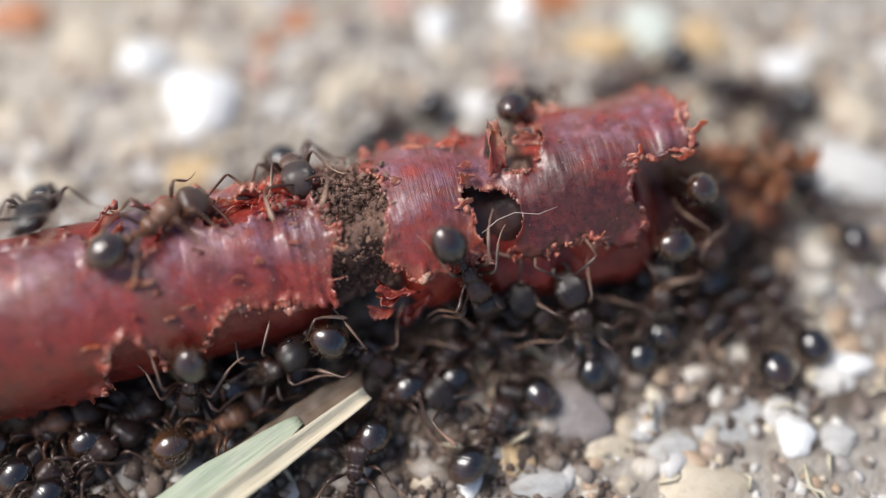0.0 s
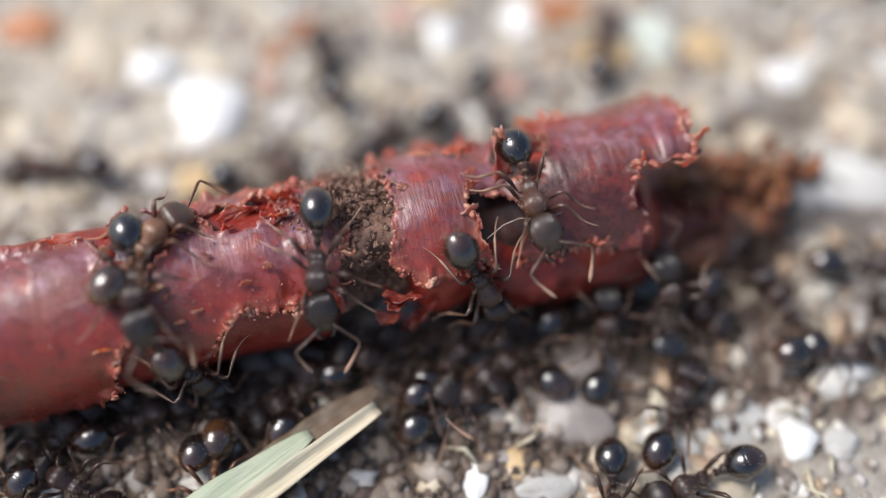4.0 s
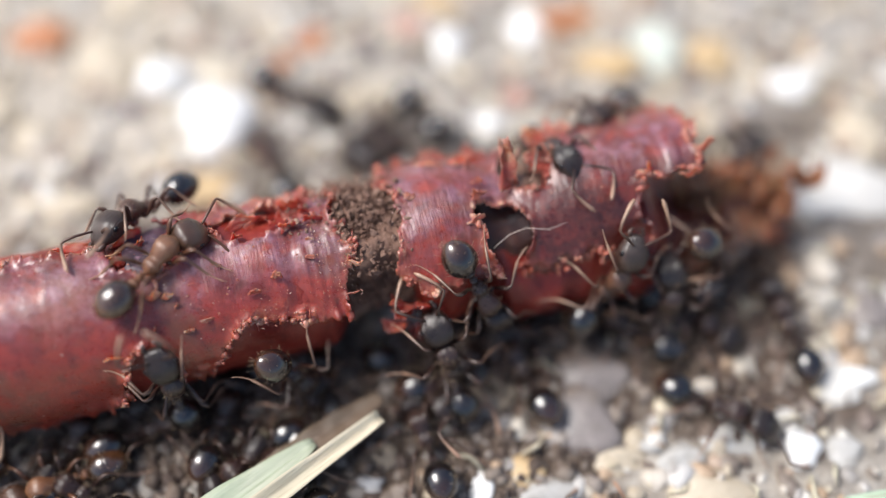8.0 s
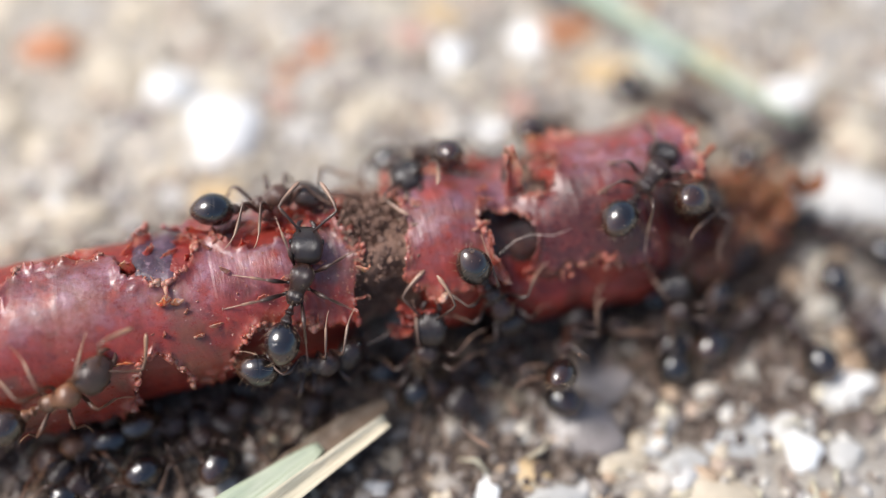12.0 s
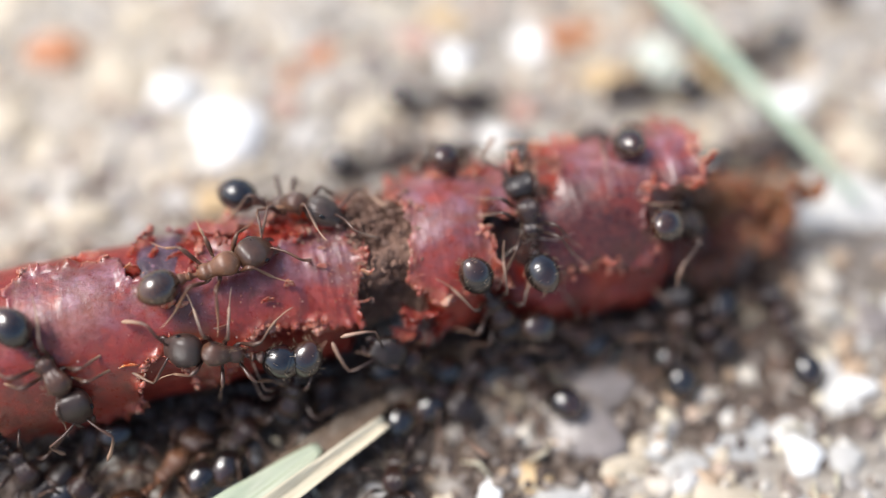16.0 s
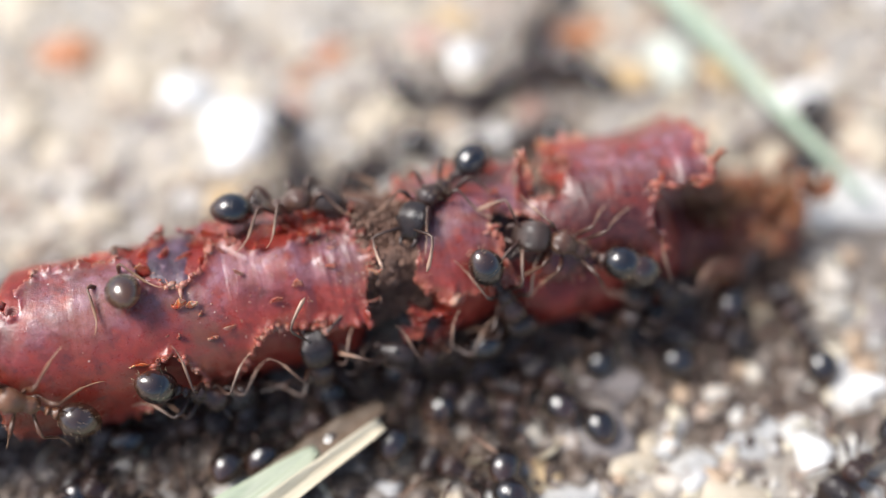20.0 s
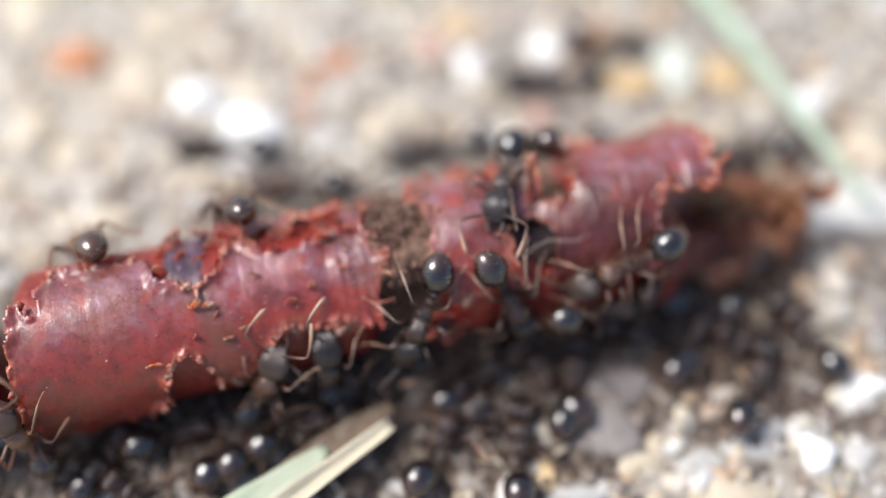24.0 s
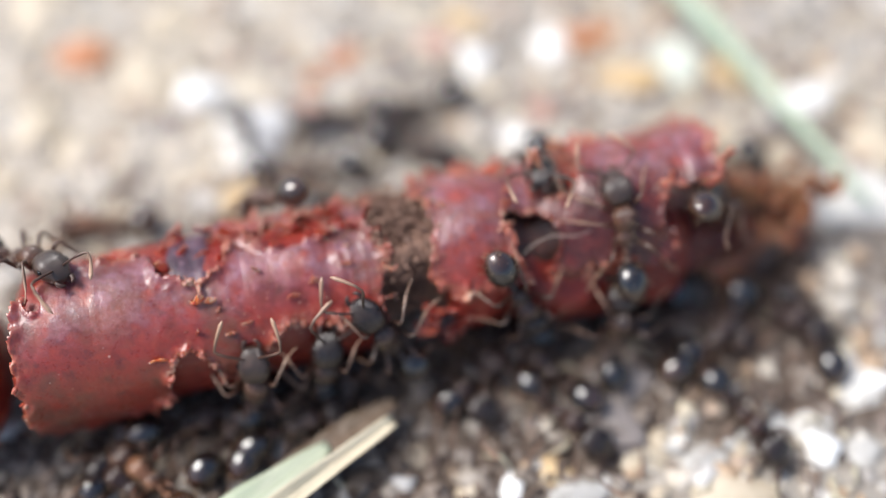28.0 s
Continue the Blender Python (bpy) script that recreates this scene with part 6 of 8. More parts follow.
    crawl(ants[13], [(0,-1.62,-5.21,0.54,0,0,81), (0.5,-2.21,-4.48,0.54,0,0,56), (1,-2.83,-3.77,0.54,0,0,31), (1.5,-2.42,-3.27,0.54,0,-10,35), (2,-1.95,-3.08,1.44,57,-59,18), (2.33,-2.48,-0.99,0.55,38,-40,17), (2.35,-2.51,-0.87,0.50,37,-38,17), (2.67,-2.77,0.47,0.50,19,-19,15), (3,-3.03,1.84,0.50,0,0,14), (3.5,-2.78,-0.15,2.18,2,13,-36), (4,-2.53,-2.15,3.86,-8,22,-90), (5,-2.59,-3.16,2.48,-41,22,-105), (5.33,-2.63,-3.45,1.83,-21,31,-46), (5.67,-2.66,-3.74,1.19,-2,20,12), (6,-2.69,-4.03,0.54,0,0,61), (6.5,-2.97,-4.81,0.54,0,0,97), (7,-3.26,-5.53,0.54,0,0,133), (8,-3.66,-5.14,0.54,0,0,136), (8.25,-3.59,-5.95,0.54,0,0,-155), (8.5,-3.52,-6.76,0.54,0,0,-86), (8.75,-3.49,-7.50,0.52,0,0,-154), (9,-3.46,-8.24,0.50,0,0,138), (9.5,-3.85,-8.24,0.50,0,0,81), (10,-4.23,-8.23,0.50,0,0,24), (10.3,-4.30,-7.19,0.54,0,0,96), (10.7,-4.48,-5.62,0.54,0,0,96), (11,-4.67,-4.32,0.54,0,0,26), (11.5,-5.27,-4.39,0.54,0,0,29), (12,-5.86,-4.45,0.54,0,0,32), (13.5,-5.74,-4.06,0.54,0,-13,74), (14.25,-5.57,-4.02,1.03,-2,-43,102), (15,-5.39,-3.97,1.51,-40,-65,161), (15.5,-5.24,-3.88,0.54,0,-13,86), (16,-4.88,-4.25,0.54,0,0,50), (16.5,-4.68,-4.37,0.54,0,0,107), (17,-4.48,-4.49,0.54,0,0,164), (17.5,-5.08,-4.12,0.54,0,0,-178), (18,-5.60,-3.72,0.54,0,0,-159), (18.25,-5.59,-3.83,0.97,-39,25,-144), (18.5,-5.59,-3.93,1.39,-87,54,-153), (19,-5.80,-3.89,1.52,63,68,16), (20,-5.62,-3.93,2.08,82,41,9), (21,-5.90,-4.01,1.91,88,49,13), (21.75,-5.87,-3.91,1.22,41,24,10), (22.5,-5.83,-3.81,0.54,0,5,27), (24,-5.47,-4.08,0.54,0,0,59), (25,-5.53,-4.20,0.54,0,0,46), (26,-5.49,-4.17,0.54,0,0,55), (27,-5.59,-4.21,0.54,0,0,46), (28,-5.61,-4.11,0.54,0,0,57)])
    crawl(ants[14], [(0,6.45,-0.59,1.65,43,48,17), (0.5,5.70,-0.90,2.88,-21,62,-99), (1,5.13,-0.79,3.29,-52,16,-154), (1.5,5.72,-0.87,2.93,-32,59,-111), (2,6.59,-0.38,1.78,48,61,17), (2.25,7.02,0.27,1.16,25,32,32), (2.5,7.46,0.93,0.54,0,9,55), (2.75,7.71,1.24,0.54,2,4,99), (3,7.96,1.55,0.54,0,0,143), (4.5,7.59,0.95,0.54,0,0,-146), (6,7.23,0.39,0.54,0,0,-75), (6.25,6.68,-0.17,1.77,-41,-11,-132), (6.5,6.13,-0.73,3.00,-59,-51,176), (6.75,5.92,-0.65,3.14,-59,11,-147), (7,5.72,-0.56,3.29,-1,52,-77), (7.5,6.02,-0.73,3.05,32,58,-39), (8,6.66,-0.32,1.74,53,61,25), (8.5,6.00,-0.79,2.95,61,35,0), (9,5.60,-0.70,3.25,53,18,1), (9.5,5.30,-0.62,3.43,8,49,-70), (10,4.99,-0.54,3.61,-39,20,-143), (10.15,4.59,-0.40,3.78,-29,6,172), (10.3,4.19,-0.27,3.95,-13,4,127), (10.7,3.15,0.21,4.23,-3,6,121), (10.85,3.01,1.78,2.36,-3,2,66), (11,2.87,3.34,0.50,0,0,11), (16.67,2.98,3.37,0.50,0,0,-46), (22.33,3.08,3.40,0.50,0,0,-103), (28,3.18,3.42,0.50,0,0,-159)])
    crawl(ants[15], [(0,5.27,-1.65,1.09,27,-36,68), (1,5.64,-1.37,0.80,22,-21,81), (2,5.44,-1.63,1.39,5,-54,97), (3,5.42,-1.56,1.40,4,-55,99), (6,5.51,-1.56,1.37,4,-53,98), (7,5.41,-1.55,1.43,6,-58,95), (8,5.33,-1.51,1.50,12,-64,88), (9,5.44,-1.15,1.76,-44,-77,160), (10,5.35,-1.64,1.50,1,-60,102), (11,5.58,-1.69,1.48,4,-54,99), (12,5.40,-1.69,1.37,9,-53,91), (15,5.40,-1.72,1.23,11,-44,88), (16,5.50,-1.69,1.15,10,-39,91), (17,5.62,-1.64,0.54,0,0,84), (18,5.64,-1.58,0.54,0,0,84), (19,5.83,-1.40,0.54,0,0,63), (19.5,4.90,-1.36,0.54,0,-8,60), (20,3.93,-1.68,1.33,38,-50,47), (20.5,4.26,-2.15,0.54,0,-6,15), (21,4.54,-2.98,0.54,0,0,-20), (22.5,4.18,-1.97,0.54,0,3,-4), (23.25,3.83,-1.82,1.35,42,8,4), (24,3.49,-1.66,2.15,84,6,14), (24.25,3.60,-1.62,1.35,42,1,17), (24.5,3.72,-1.57,0.54,0,0,23), (25,3.63,-2.38,0.54,0,0,34), (25.33,3.57,-2.47,0.54,0,0,87), (25.67,3.51,-2.56,0.54,0,0,140), (26,3.45,-2.65,0.54,0,0,-168), (27,3.58,-2.52,0.54,0,0,-168), (27.5,3.64,-2.02,0.54,0,-10,147), (27.75,3.56,-2.05,1.07,-2,-36,120), (28,3.49,-2.09,1.60,18,-59,78)])
    crawl(ants[16], [(0,8.79,3.78,0.54,0,0,58), (0.3,10.75,3.82,0.54,0,0,1), (0.7,13.32,3.85,0.54,0,0,1), (1,15.22,3.88,0.50,0,0,54), (7,15.16,3.44,0.50,0,0,43), (7.15,14.05,3.46,0.52,0,0,111), (7.3,12.94,3.47,0.54,0,0,179), (7.7,10.02,3.52,0.54,0,0,179), (7.85,8.93,3.52,0.54,0,0,113), (8,7.83,3.52,0.54,0,0,46), (9,8.67,3.00,0.54,0,0,36), (10,8.90,2.92,0.54,0,0,50), (10.1,8.67,2.85,0.54,4,-3,105), (10.2,8.43,2.79,0.54,4,-8,160), (10.3,8.20,2.73,0.54,0,-11,-143), (10.7,7.26,2.48,0.54,0,-11,-143), (10.8,6.79,1.88,1.38,27,-4,163), (10.9,6.32,1.27,2.22,37,22,114), (11,5.85,0.66,3.06,21,45,55), (12,6.10,0.59,3.06,22,49,40), (13.5,5.61,-0.09,3.85,31,-6,41), (15,5.39,-0.05,3.88,21,-26,62), (15.5,5.45,0.07,3.40,28,10,51), (16,5.50,0.18,2.92,27,46,40), (16.5,5.24,-0.84,3.18,48,48,-14), (17,5.31,-1.01,2.37,41,71,-33), (18,5.72,-0.79,1.69,56,68,12), (18.5,4.82,-1.32,2.20,-55,78,-131), (19,4.08,-1.48,1.92,-87,48,-164), (20,4.85,-1.14,1.98,81,60,6), (20.25,5.15,-0.99,1.26,37,30,5), (20.5,5.45,-0.84,0.54,0,7,25), (21,5.84,-1.31,0.54,0,0,61), (24,5.77,-1.41,0.54,0,0,55), (24.5,5.36,-1.18,0.54,0,-7,38), (25,4.77,-1.30,1.11,57,-37,9), (26,4.42,-1.42,1.67,97,-28,11), (26.5,4.32,-1.39,1.50,81,16,24), (27,4.22,-1.36,1.33,68,62,25), (27.2,3.92,-0.17,0.86,54,50,-10), (27.35,3.69,0.72,0.50,44,40,-36), (27.4,3.68,0.93,0.50,41,37,-45), (27.6,3.63,1.79,0.50,27,25,-79), (27.8,3.59,2.66,0.50,14,12,-114), (28,3.54,3.52,0.50,0,0,-149)])
    crawl(ants[17], [(0,7.54,-1.84,0.54,0,0,107), (0.5,7.53,-1.58,0.54,0,0,63), (1,7.52,-1.32,0.54,0,0,18), (1.3,9.44,-1.34,0.54,0,0,0), (1.7,12.03,-1.33,0.54,0,0,0), (2,14.03,-1.28,0.50,0,0,18), (3,13.91,-1.12,0.50,0,0,57), (3.5,12.83,-1.11,0.52,0,0,118), (4,11.76,-1.11,0.54,0,0,179), (5,9.61,-1.05,0.54,0,0,179), (5.5,8.52,-1.02,0.54,0,0,121), (6,7.43,-0.98,0.54,0,0,63), (6.5,7.55,-0.22,0.54,0,0,52), (7,7.71,0.60,0.54,0,0,42), (7.3,9.70,0.64,0.54,0,0,1), (7.7,12.36,0.68,0.54,0,0,1), (8,14.39,0.71,0.50,0,0,39), (8.15,13.34,0.64,0.52,0,0,111), (8.3,12.30,0.57,0.54,0,0,-177), (8.7,9.54,0.43,0.54,0,0,-177), (8.85,8.51,0.38,0.54,0,0,-106), (9,7.48,0.34,0.54,0,0,-36), (9.3,9.59,0.40,0.54,0,0,1), (9.7,12.38,0.43,0.54,0,0,1), (10,14.47,0.42,0.50,0,0,-38), (10.15,13.35,0.33,0.52,-1,-1,-105), (10.3,12.24,0.25,0.54,0,-3,-171), (10.7,9.31,0.01,0.54,0,-3,-171), (11,6.73,-0.84,1.77,-44,-57,-180), (11.25,6.99,-0.75,1.16,-7,-41,122), (11.5,7.25,-0.66,0.54,0,-13,89), (12,7.36,-1.19,0.54,0,0,38), (13,9.50,-1.26,0.54,0,0,2), (14,11.71,-1.19,0.54,0,0,2), (15,14.05,-0.98,0.50,0,0,35), (16.1,12.96,-1.87,0.51,0,0,-23), (17.2,11.88,-2.76,0.53,0,0,-82), (18.3,10.79,-3.65,0.54,0,0,-141), (21.7,7.71,-6.19,0.54,0,0,-141), (22.8,6.78,-6.92,0.53,0,0,161), (23.9,5.85,-7.66,0.51,0,0,104), (25,4.92,-8.39,0.50,0,0,46), (25.3,5.11,-6.55,0.54,0,0,83), (25.7,5.44,-3.83,0.54,0,0,83), (26,5.72,-1.57,0.54,0,0,50), (27,6.09,-1.52,0.54,0,0,45), (28,5.99,-1.79,0.54,0,0,37)])
    crawl(ants[18], [(0,6.67,0.58,2.01,34,57,36), (0.5,7.48,2.02,0.54,0,11,61), (0.67,7.57,2.18,0.54,5,8,118), (0.83,7.66,2.34,0.54,5,3,174), (1,7.75,2.49,0.54,0,0,-129), (1.5,8.24,2.46,0.54,0,0,-90), (2,8.78,2.57,0.54,0,0,-50), (3,8.62,2.78,0.54,0,0,8), (4.5,9.24,2.50,0.54,0,0,6), (6,9.86,2.25,0.54,0,0,5), (7,9.83,2.69,0.54,0,0,-56), (7.3,11.34,2.74,0.54,0,0,1), (7.7,13.36,2.77,0.54,0,0,1), (8,14.90,2.81,0.50,0,0,-60), (9,14.85,2.16,0.54,0,0,-70), (10,14.74,1.54,0.50,0,0,-79), (10.15,13.82,1.54,0.52,0,0,-130), (10.3,12.90,1.54,0.54,0,0,180), (10.7,10.47,1.54,0.54,0,0,180), (10.85,9.55,1.55,0.54,0,0,-127), (11,8.63,1.55,0.54,0,0,-73), (11.17,8.72,2.00,0.54,0,0,-22), (11.33,8.81,2.46,0.54,0,0,29), (11.5,8.90,2.91,0.54,0,0,80), (12,9.13,4.30,0.54,0,0,35), (15,8.31,4.18,0.54,0,0,7), (16,8.35,3.96,0.54,0,0,18), (16.15,8.20,3.82,0.54,-5,-7,-53), (16.3,8.04,3.68,0.54,0,-15,-125), (16.7,7.66,3.44,0.54,0,-15,-125), (16.8,7.26,2.73,1.50,-18,2,-74), (16.9,6.87,2.02,2.46,-17,27,-24), (17,6.48,1.31,3.42,9,40,39), (18,6.46,1.11,3.35,12,42,35), (18.3,7.57,3.05,0.54,0,19,49), (18.7,7.85,2.98,0.54,0,19,49), (19,8.04,2.90,0.54,0,0,-6), (19.3,10.02,2.88,0.54,0,0,0), (19.7,12.69,2.89,0.54,0,0,0), (20,14.75,2.92,0.50,0,0,-6), (20.1,13.95,2.83,0.51,-2,-2,-58), (20.2,13.15,2.73,0.53,-2,-4,-109), (20.3,12.36,2.64,0.54,0,-6,-161), (20.7,9.28,2.33,0.54,0,-6,-161), (20.85,7.67,1.16,2.16,-8,-21,155), (21,6.06,-0.01,3.79,-1,-37,106), (22,7.10,2.45,0.54,0,16,71), (23,7.16,2.85,0.54,0,16,71), (24,7.20,3.30,0.54,0,0,92), (24.1,7.19,3.17,0.54,5,-4,145), (24.2,7.17,3.05,0.54,5,-10,-162), (24.3,7.16,2.93,0.54,0,-14,-108), (24.7,6.04,0.15,3.93,-27,-11,-126), (25,6.28,0.44,2.96,-22,-41,-107), (26,6.23,0.61,3.14,-20,-43,-114), (27,6.03,0.58,3.15,-19,-43,-113), (27.33,5.94,0.62,3.13,-45,-8,-58), (27.67,5.84,0.66,3.10,-33,32,-11), (28,5.75,0.71,3.08,18,41,65)])
    crawl(ants[19], [(0,-7.33,-5.08,0.54,0,0,39), (0.33,-7.19,-5.17,0.54,0,0,96), (0.67,-7.06,-5.27,0.54,0,0,152), (1,-6.93,-5.37,0.54,0,0,-151), (1.5,-6.73,-6.99,0.54,0,0,-84), (2,-6.60,-8.45,0.50,0,0,-152), (2.2,-7.49,-4.94,0.50,0,0,-121), (2.35,-8.17,-2.31,0.50,0,0,-98), (2.4,-8.11,-2.07,0.50,0,0,-90), (2.6,-7.89,-1.15,0.50,0,0,-60), (2.8,-7.67,-0.22,0.50,0,0,-29), (3,-7.45,0.71,0.50,0,0,2), (3.5,-6.87,-0.99,2.29,0,4,-40), (4,-6.29,-2.69,4.08,-3,7,-82), (5,-6.41,-3.57,3.49,-9,11,-86), (5.5,-6.53,-3.89,2.90,-37,33,-116), (6,-6.65,-4.20,2.31,-77,35,-158), (6.1,-6.54,-4.01,2.68,-58,-1,173), (6.2,-6.43,-3.81,3.04,-22,-21,131), (6.3,-6.32,-3.62,3.40,18,-10,86), (6.7,-6.09,-2.53,4.12,4,-6,94), (6.85,-6.62,-0.87,2.31,0,-4,145), (7,-7.14,0.79,0.50,0,0,-163), (7.5,-10.87,-2.34,0.50,0,0,-179), (7.65,-11.99,-3.28,0.50,0,0,176), (8,-11.60,-4.81,0.50,0,0,165), (8.15,-10.86,-4.96,1.40,19,-43,108), (8.3,-10.13,-5.11,2.30,81,-37,17), (8.7,-9.17,-4.77,2.68,70,-35,21), (8.85,-8.83,-4.63,2.80,15,-70,88), (9,-8.50,-4.48,2.92,-56,-41,171), (9.33,-8.51,-4.52,2.81,32,-62,73), (9.67,-8.52,-4.55,2.70,69,-15,23), (10,-8.53,-4.59,2.58,66,39,-1), (10.5,-8.76,-4.79,2.17,76,61,2), (11,-9.16,-4.75,1.81,92,82,16), (11.5,-10.32,-5.18,1.63,-97,25,-169), (11.75,-11.11,-5.22,1.06,-35,43,-88), (12,-11.91,-5.26,0.50,0,0,-31), (13.5,-10.92,-5.06,0.54,0,-9,34), (14.25,-10.26,-5.06,0.94,5,-32,71), (15,-9.59,-5.07,1.35,-12,-51,121), (15.33,-9.61,-5.11,1.22,43,-33,44), (15.67,-9.62,-5.15,1.10,50,10,4), (16,-9.63,-5.20,0.97,20,46,-49), (17,-9.52,-5.07,0.97,50,45,-4), (17.5,-9.36,-4.92,2.31,80,7,14), (18,-9.29,-4.58,3.11,54,-30,34), (18.25,-9.38,-4.78,2.56,68,36,10), (18.5,-9.47,-4.98,2.02,-71,72,-147), (18.67,-9.62,-5.10,1.52,30,62,-10), (18.83,-9.76,-5.21,1.03,24,27,26), (19,-9.90,-5.33,0.54,0,0,60), (19.25,-9.81,-6.12,0.54,0,0,-11), (19.5,-9.72,-6.92,0.54,0,0,-81), (19.75,-9.59,-7.60,0.52,0,0,-12), (20,-9.45,-8.28,0.50,0,0,58), (28,-9.88,-8.46,0.50,0,0,58)])
    crawl(ants[20], [(0,1.39,-2.38,0.90,45,-26,43), (0.5,0.92,-2.43,0.54,0,-8,103), (1,0.40,-2.70,0.54,0,0,153), (1.5,1.18,-2.39,0.54,0,0,178), (2,1.95,-1.98,0.54,0,0,-156), (3,1.76,-2.66,0.54,0,0,-131), (6,1.90,-1.91,0.54,0,0,-144), (6.25,1.53,-0.46,0.51,0,0,-107), (6.35,1.38,0.13,0.50,0,0,-93), (6.5,1.31,0.76,0.50,0,0,-70), (6.75,1.19,1.83,0.50,0,0,-34), (7,1.07,2.89,0.50,0,0,3), (7.2,1.20,2.05,0.50,0,0,-30), (7.4,1.33,1.21,0.50,0,0,-63), (7.6,1.45,0.36,0.50,0,0,-95), (7.65,1.48,0.15,0.50,0,0,-104), (7.8,1.70,-0.68,0.52,0,0,-128), (8,1.98,-1.79,0.54,0,0,-161), (8.2,1.70,-0.68,0.52,0,0,165), (8.35,1.48,0.15,0.50,0,0,140), (8.4,1.45,0.36,0.50,0,0,131), (8.6,1.29,1.20,0.50,0,0,97), (8.8,1.14,2.03,0.50,0,0,63), (9,0.99,2.87,0.50,0,0,29), (12,0.84,2.83,0.50,0,0,79), (15,0.68,2.79,0.50,0,0,130), (18,0.52,2.75,0.50,0,0,-180), (18.5,0.59,0.58,0.50,0,0,-176), (18.65,0.61,-0.07,0.50,0,0,-175), (19,1.36,-3.00,0.54,0,0,-172), (19.5,1.24,-3.36,0.54,0,0,137), (20,1.12,-3.72,0.54,0,0,86), (21,1.17,-3.67,0.54,0,0,83), (24,1.13,-4.34,0.54,0,0,90), (25,1.88,-4.29,0.54,0,0,119), (25.15,1.85,-4.94,0.54,0,0,-167), (25.3,1.81,-5.60,0.54,0,0,-92), (25.7,1.74,-7.24,0.54,0,0,-92), (25.85,1.72,-7.82,0.52,0,0,-166), (26,1.71,-8.40,0.50,0,0,121), (26.3,1.98,-7.16,0.54,0,0,78), (26.7,2.37,-5.39,0.54,0,0,78), (27,2.67,-3.96,0.54,0,0,76), (27.1,2.65,-4.43,0.54,0,0,20), (27.2,2.62,-4.90,0.54,0,0,-37), (27.3,2.59,-5.37,0.54,0,0,-93), (27.7,2.48,-7.15,0.54,0,0,-93), (27.8,2.46,-7.57,0.53,0,0,-37), (27.9,2.43,-7.98,0.51,0,0,19), (28,2.41,-8.40,0.50,0,0,75)])
    crawl(ants[21], [(0,2.73,-2.11,1.20,-40,-42,164), (0.5,3.26,-2.16,0.54,0,-10,86), (1,3.65,-2.57,0.54,0,0,31), (1.5,4.38,-3.01,0.54,0,0,32), (2,5.11,-3.36,0.54,0,0,34), (3,5.16,-3.70,0.54,0,0,84), (4.5,5.94,-3.68,0.54,0,0,48), (6,6.74,-3.59,0.54,0,0,12), (6.5,5.91,-3.66,0.54,0,0,17), (7,5.10,-3.72,0.54,0,0,22), (7.5,5.85,-3.70,0.54,0,0,-1), (8,6.64,-3.71,0.54,0,0,-24), (9,6.90,-3.76,0.54,0,0,-60), (9.3,6.73,-5.18,0.54,0,0,-98), (9.7,6.49,-7.00,0.54,0,0,-98), (10,6.30,-8.30,0.50,0,0,-57), (18,6.49,-8.32,0.50,0,0,11), (26,6.68,-8.35,0.50,0,0,78), (26.3,6.84,-7.18,0.54,0,0,82), (26.7,7.07,-5.50,0.54,0,0,82), (27,7.26,-4.15,0.54,0,0,79), (27.5,6.93,-4.06,0.54,0,0,12), (28,6.61,-3.96,0.54,0,0,-55)])
    crawl(ants[22], [(0,8.65,5.09,0.54,0,0,167), (0.1,9.34,5.10,0.54,0,0,111), (0.2,10.04,5.12,0.54,0,0,56), (0.3,10.73,5.14,0.54,0,0,1), (0.7,13.44,5.17,0.54,0,0,1), (0.8,14.11,5.18,0.53,0,0,56), (0.9,14.78,5.19,0.51,0,0,111), (1,15.45,5.20,0.50,0,0,166), (2.7,13.59,8.13,0.54,0,0,123), (4.3,11.61,11.19,0.54,0,0,123), (5.15,10.45,13.00,0.52,0,0,165), (6,9.29,14.81,0.50,0,0,-154), (6.3,8.87,11.82,0.54,0,0,-97), (6.7,8.42,8.30,0.54,0,0,-97), (7,8.13,5.91,0.54,0,0,-156), (7.15,8.27,7.17,0.54,0,0,143), (7.3,8.42,8.43,0.54,0,0,83), (7.7,8.85,12.10,0.54,0,0,83), (7.85,9.04,13.61,0.52,0,0,145), (8,9.23,15.12,0.50,0,0,-153), (8.6,9.38,14.82,0.54,0,0,-108), (9.2,9.53,14.51,0.54,0,0,-63), (16,11.26,11.06,0.54,0,0,-63), (17.2,10.69,9.04,0.54,0,0,-106), (20,9.36,4.32,0.54,0,0,-106), (20.38,9.18,4.31,0.54,0,0,-141), (20.75,9.00,4.30,0.54,0,0,-176), (21.5,8.65,4.27,0.54,0,0,-176), (22.7,8.12,4.19,0.54,0,0,-171), (24,7.55,4.11,0.54,0,0,-171), (24.6,7.55,3.91,0.54,0,0,-131), (25.2,7.55,3.72,0.54,0,0,-90), (28,7.55,2.81,0.54,0,0,-90)])
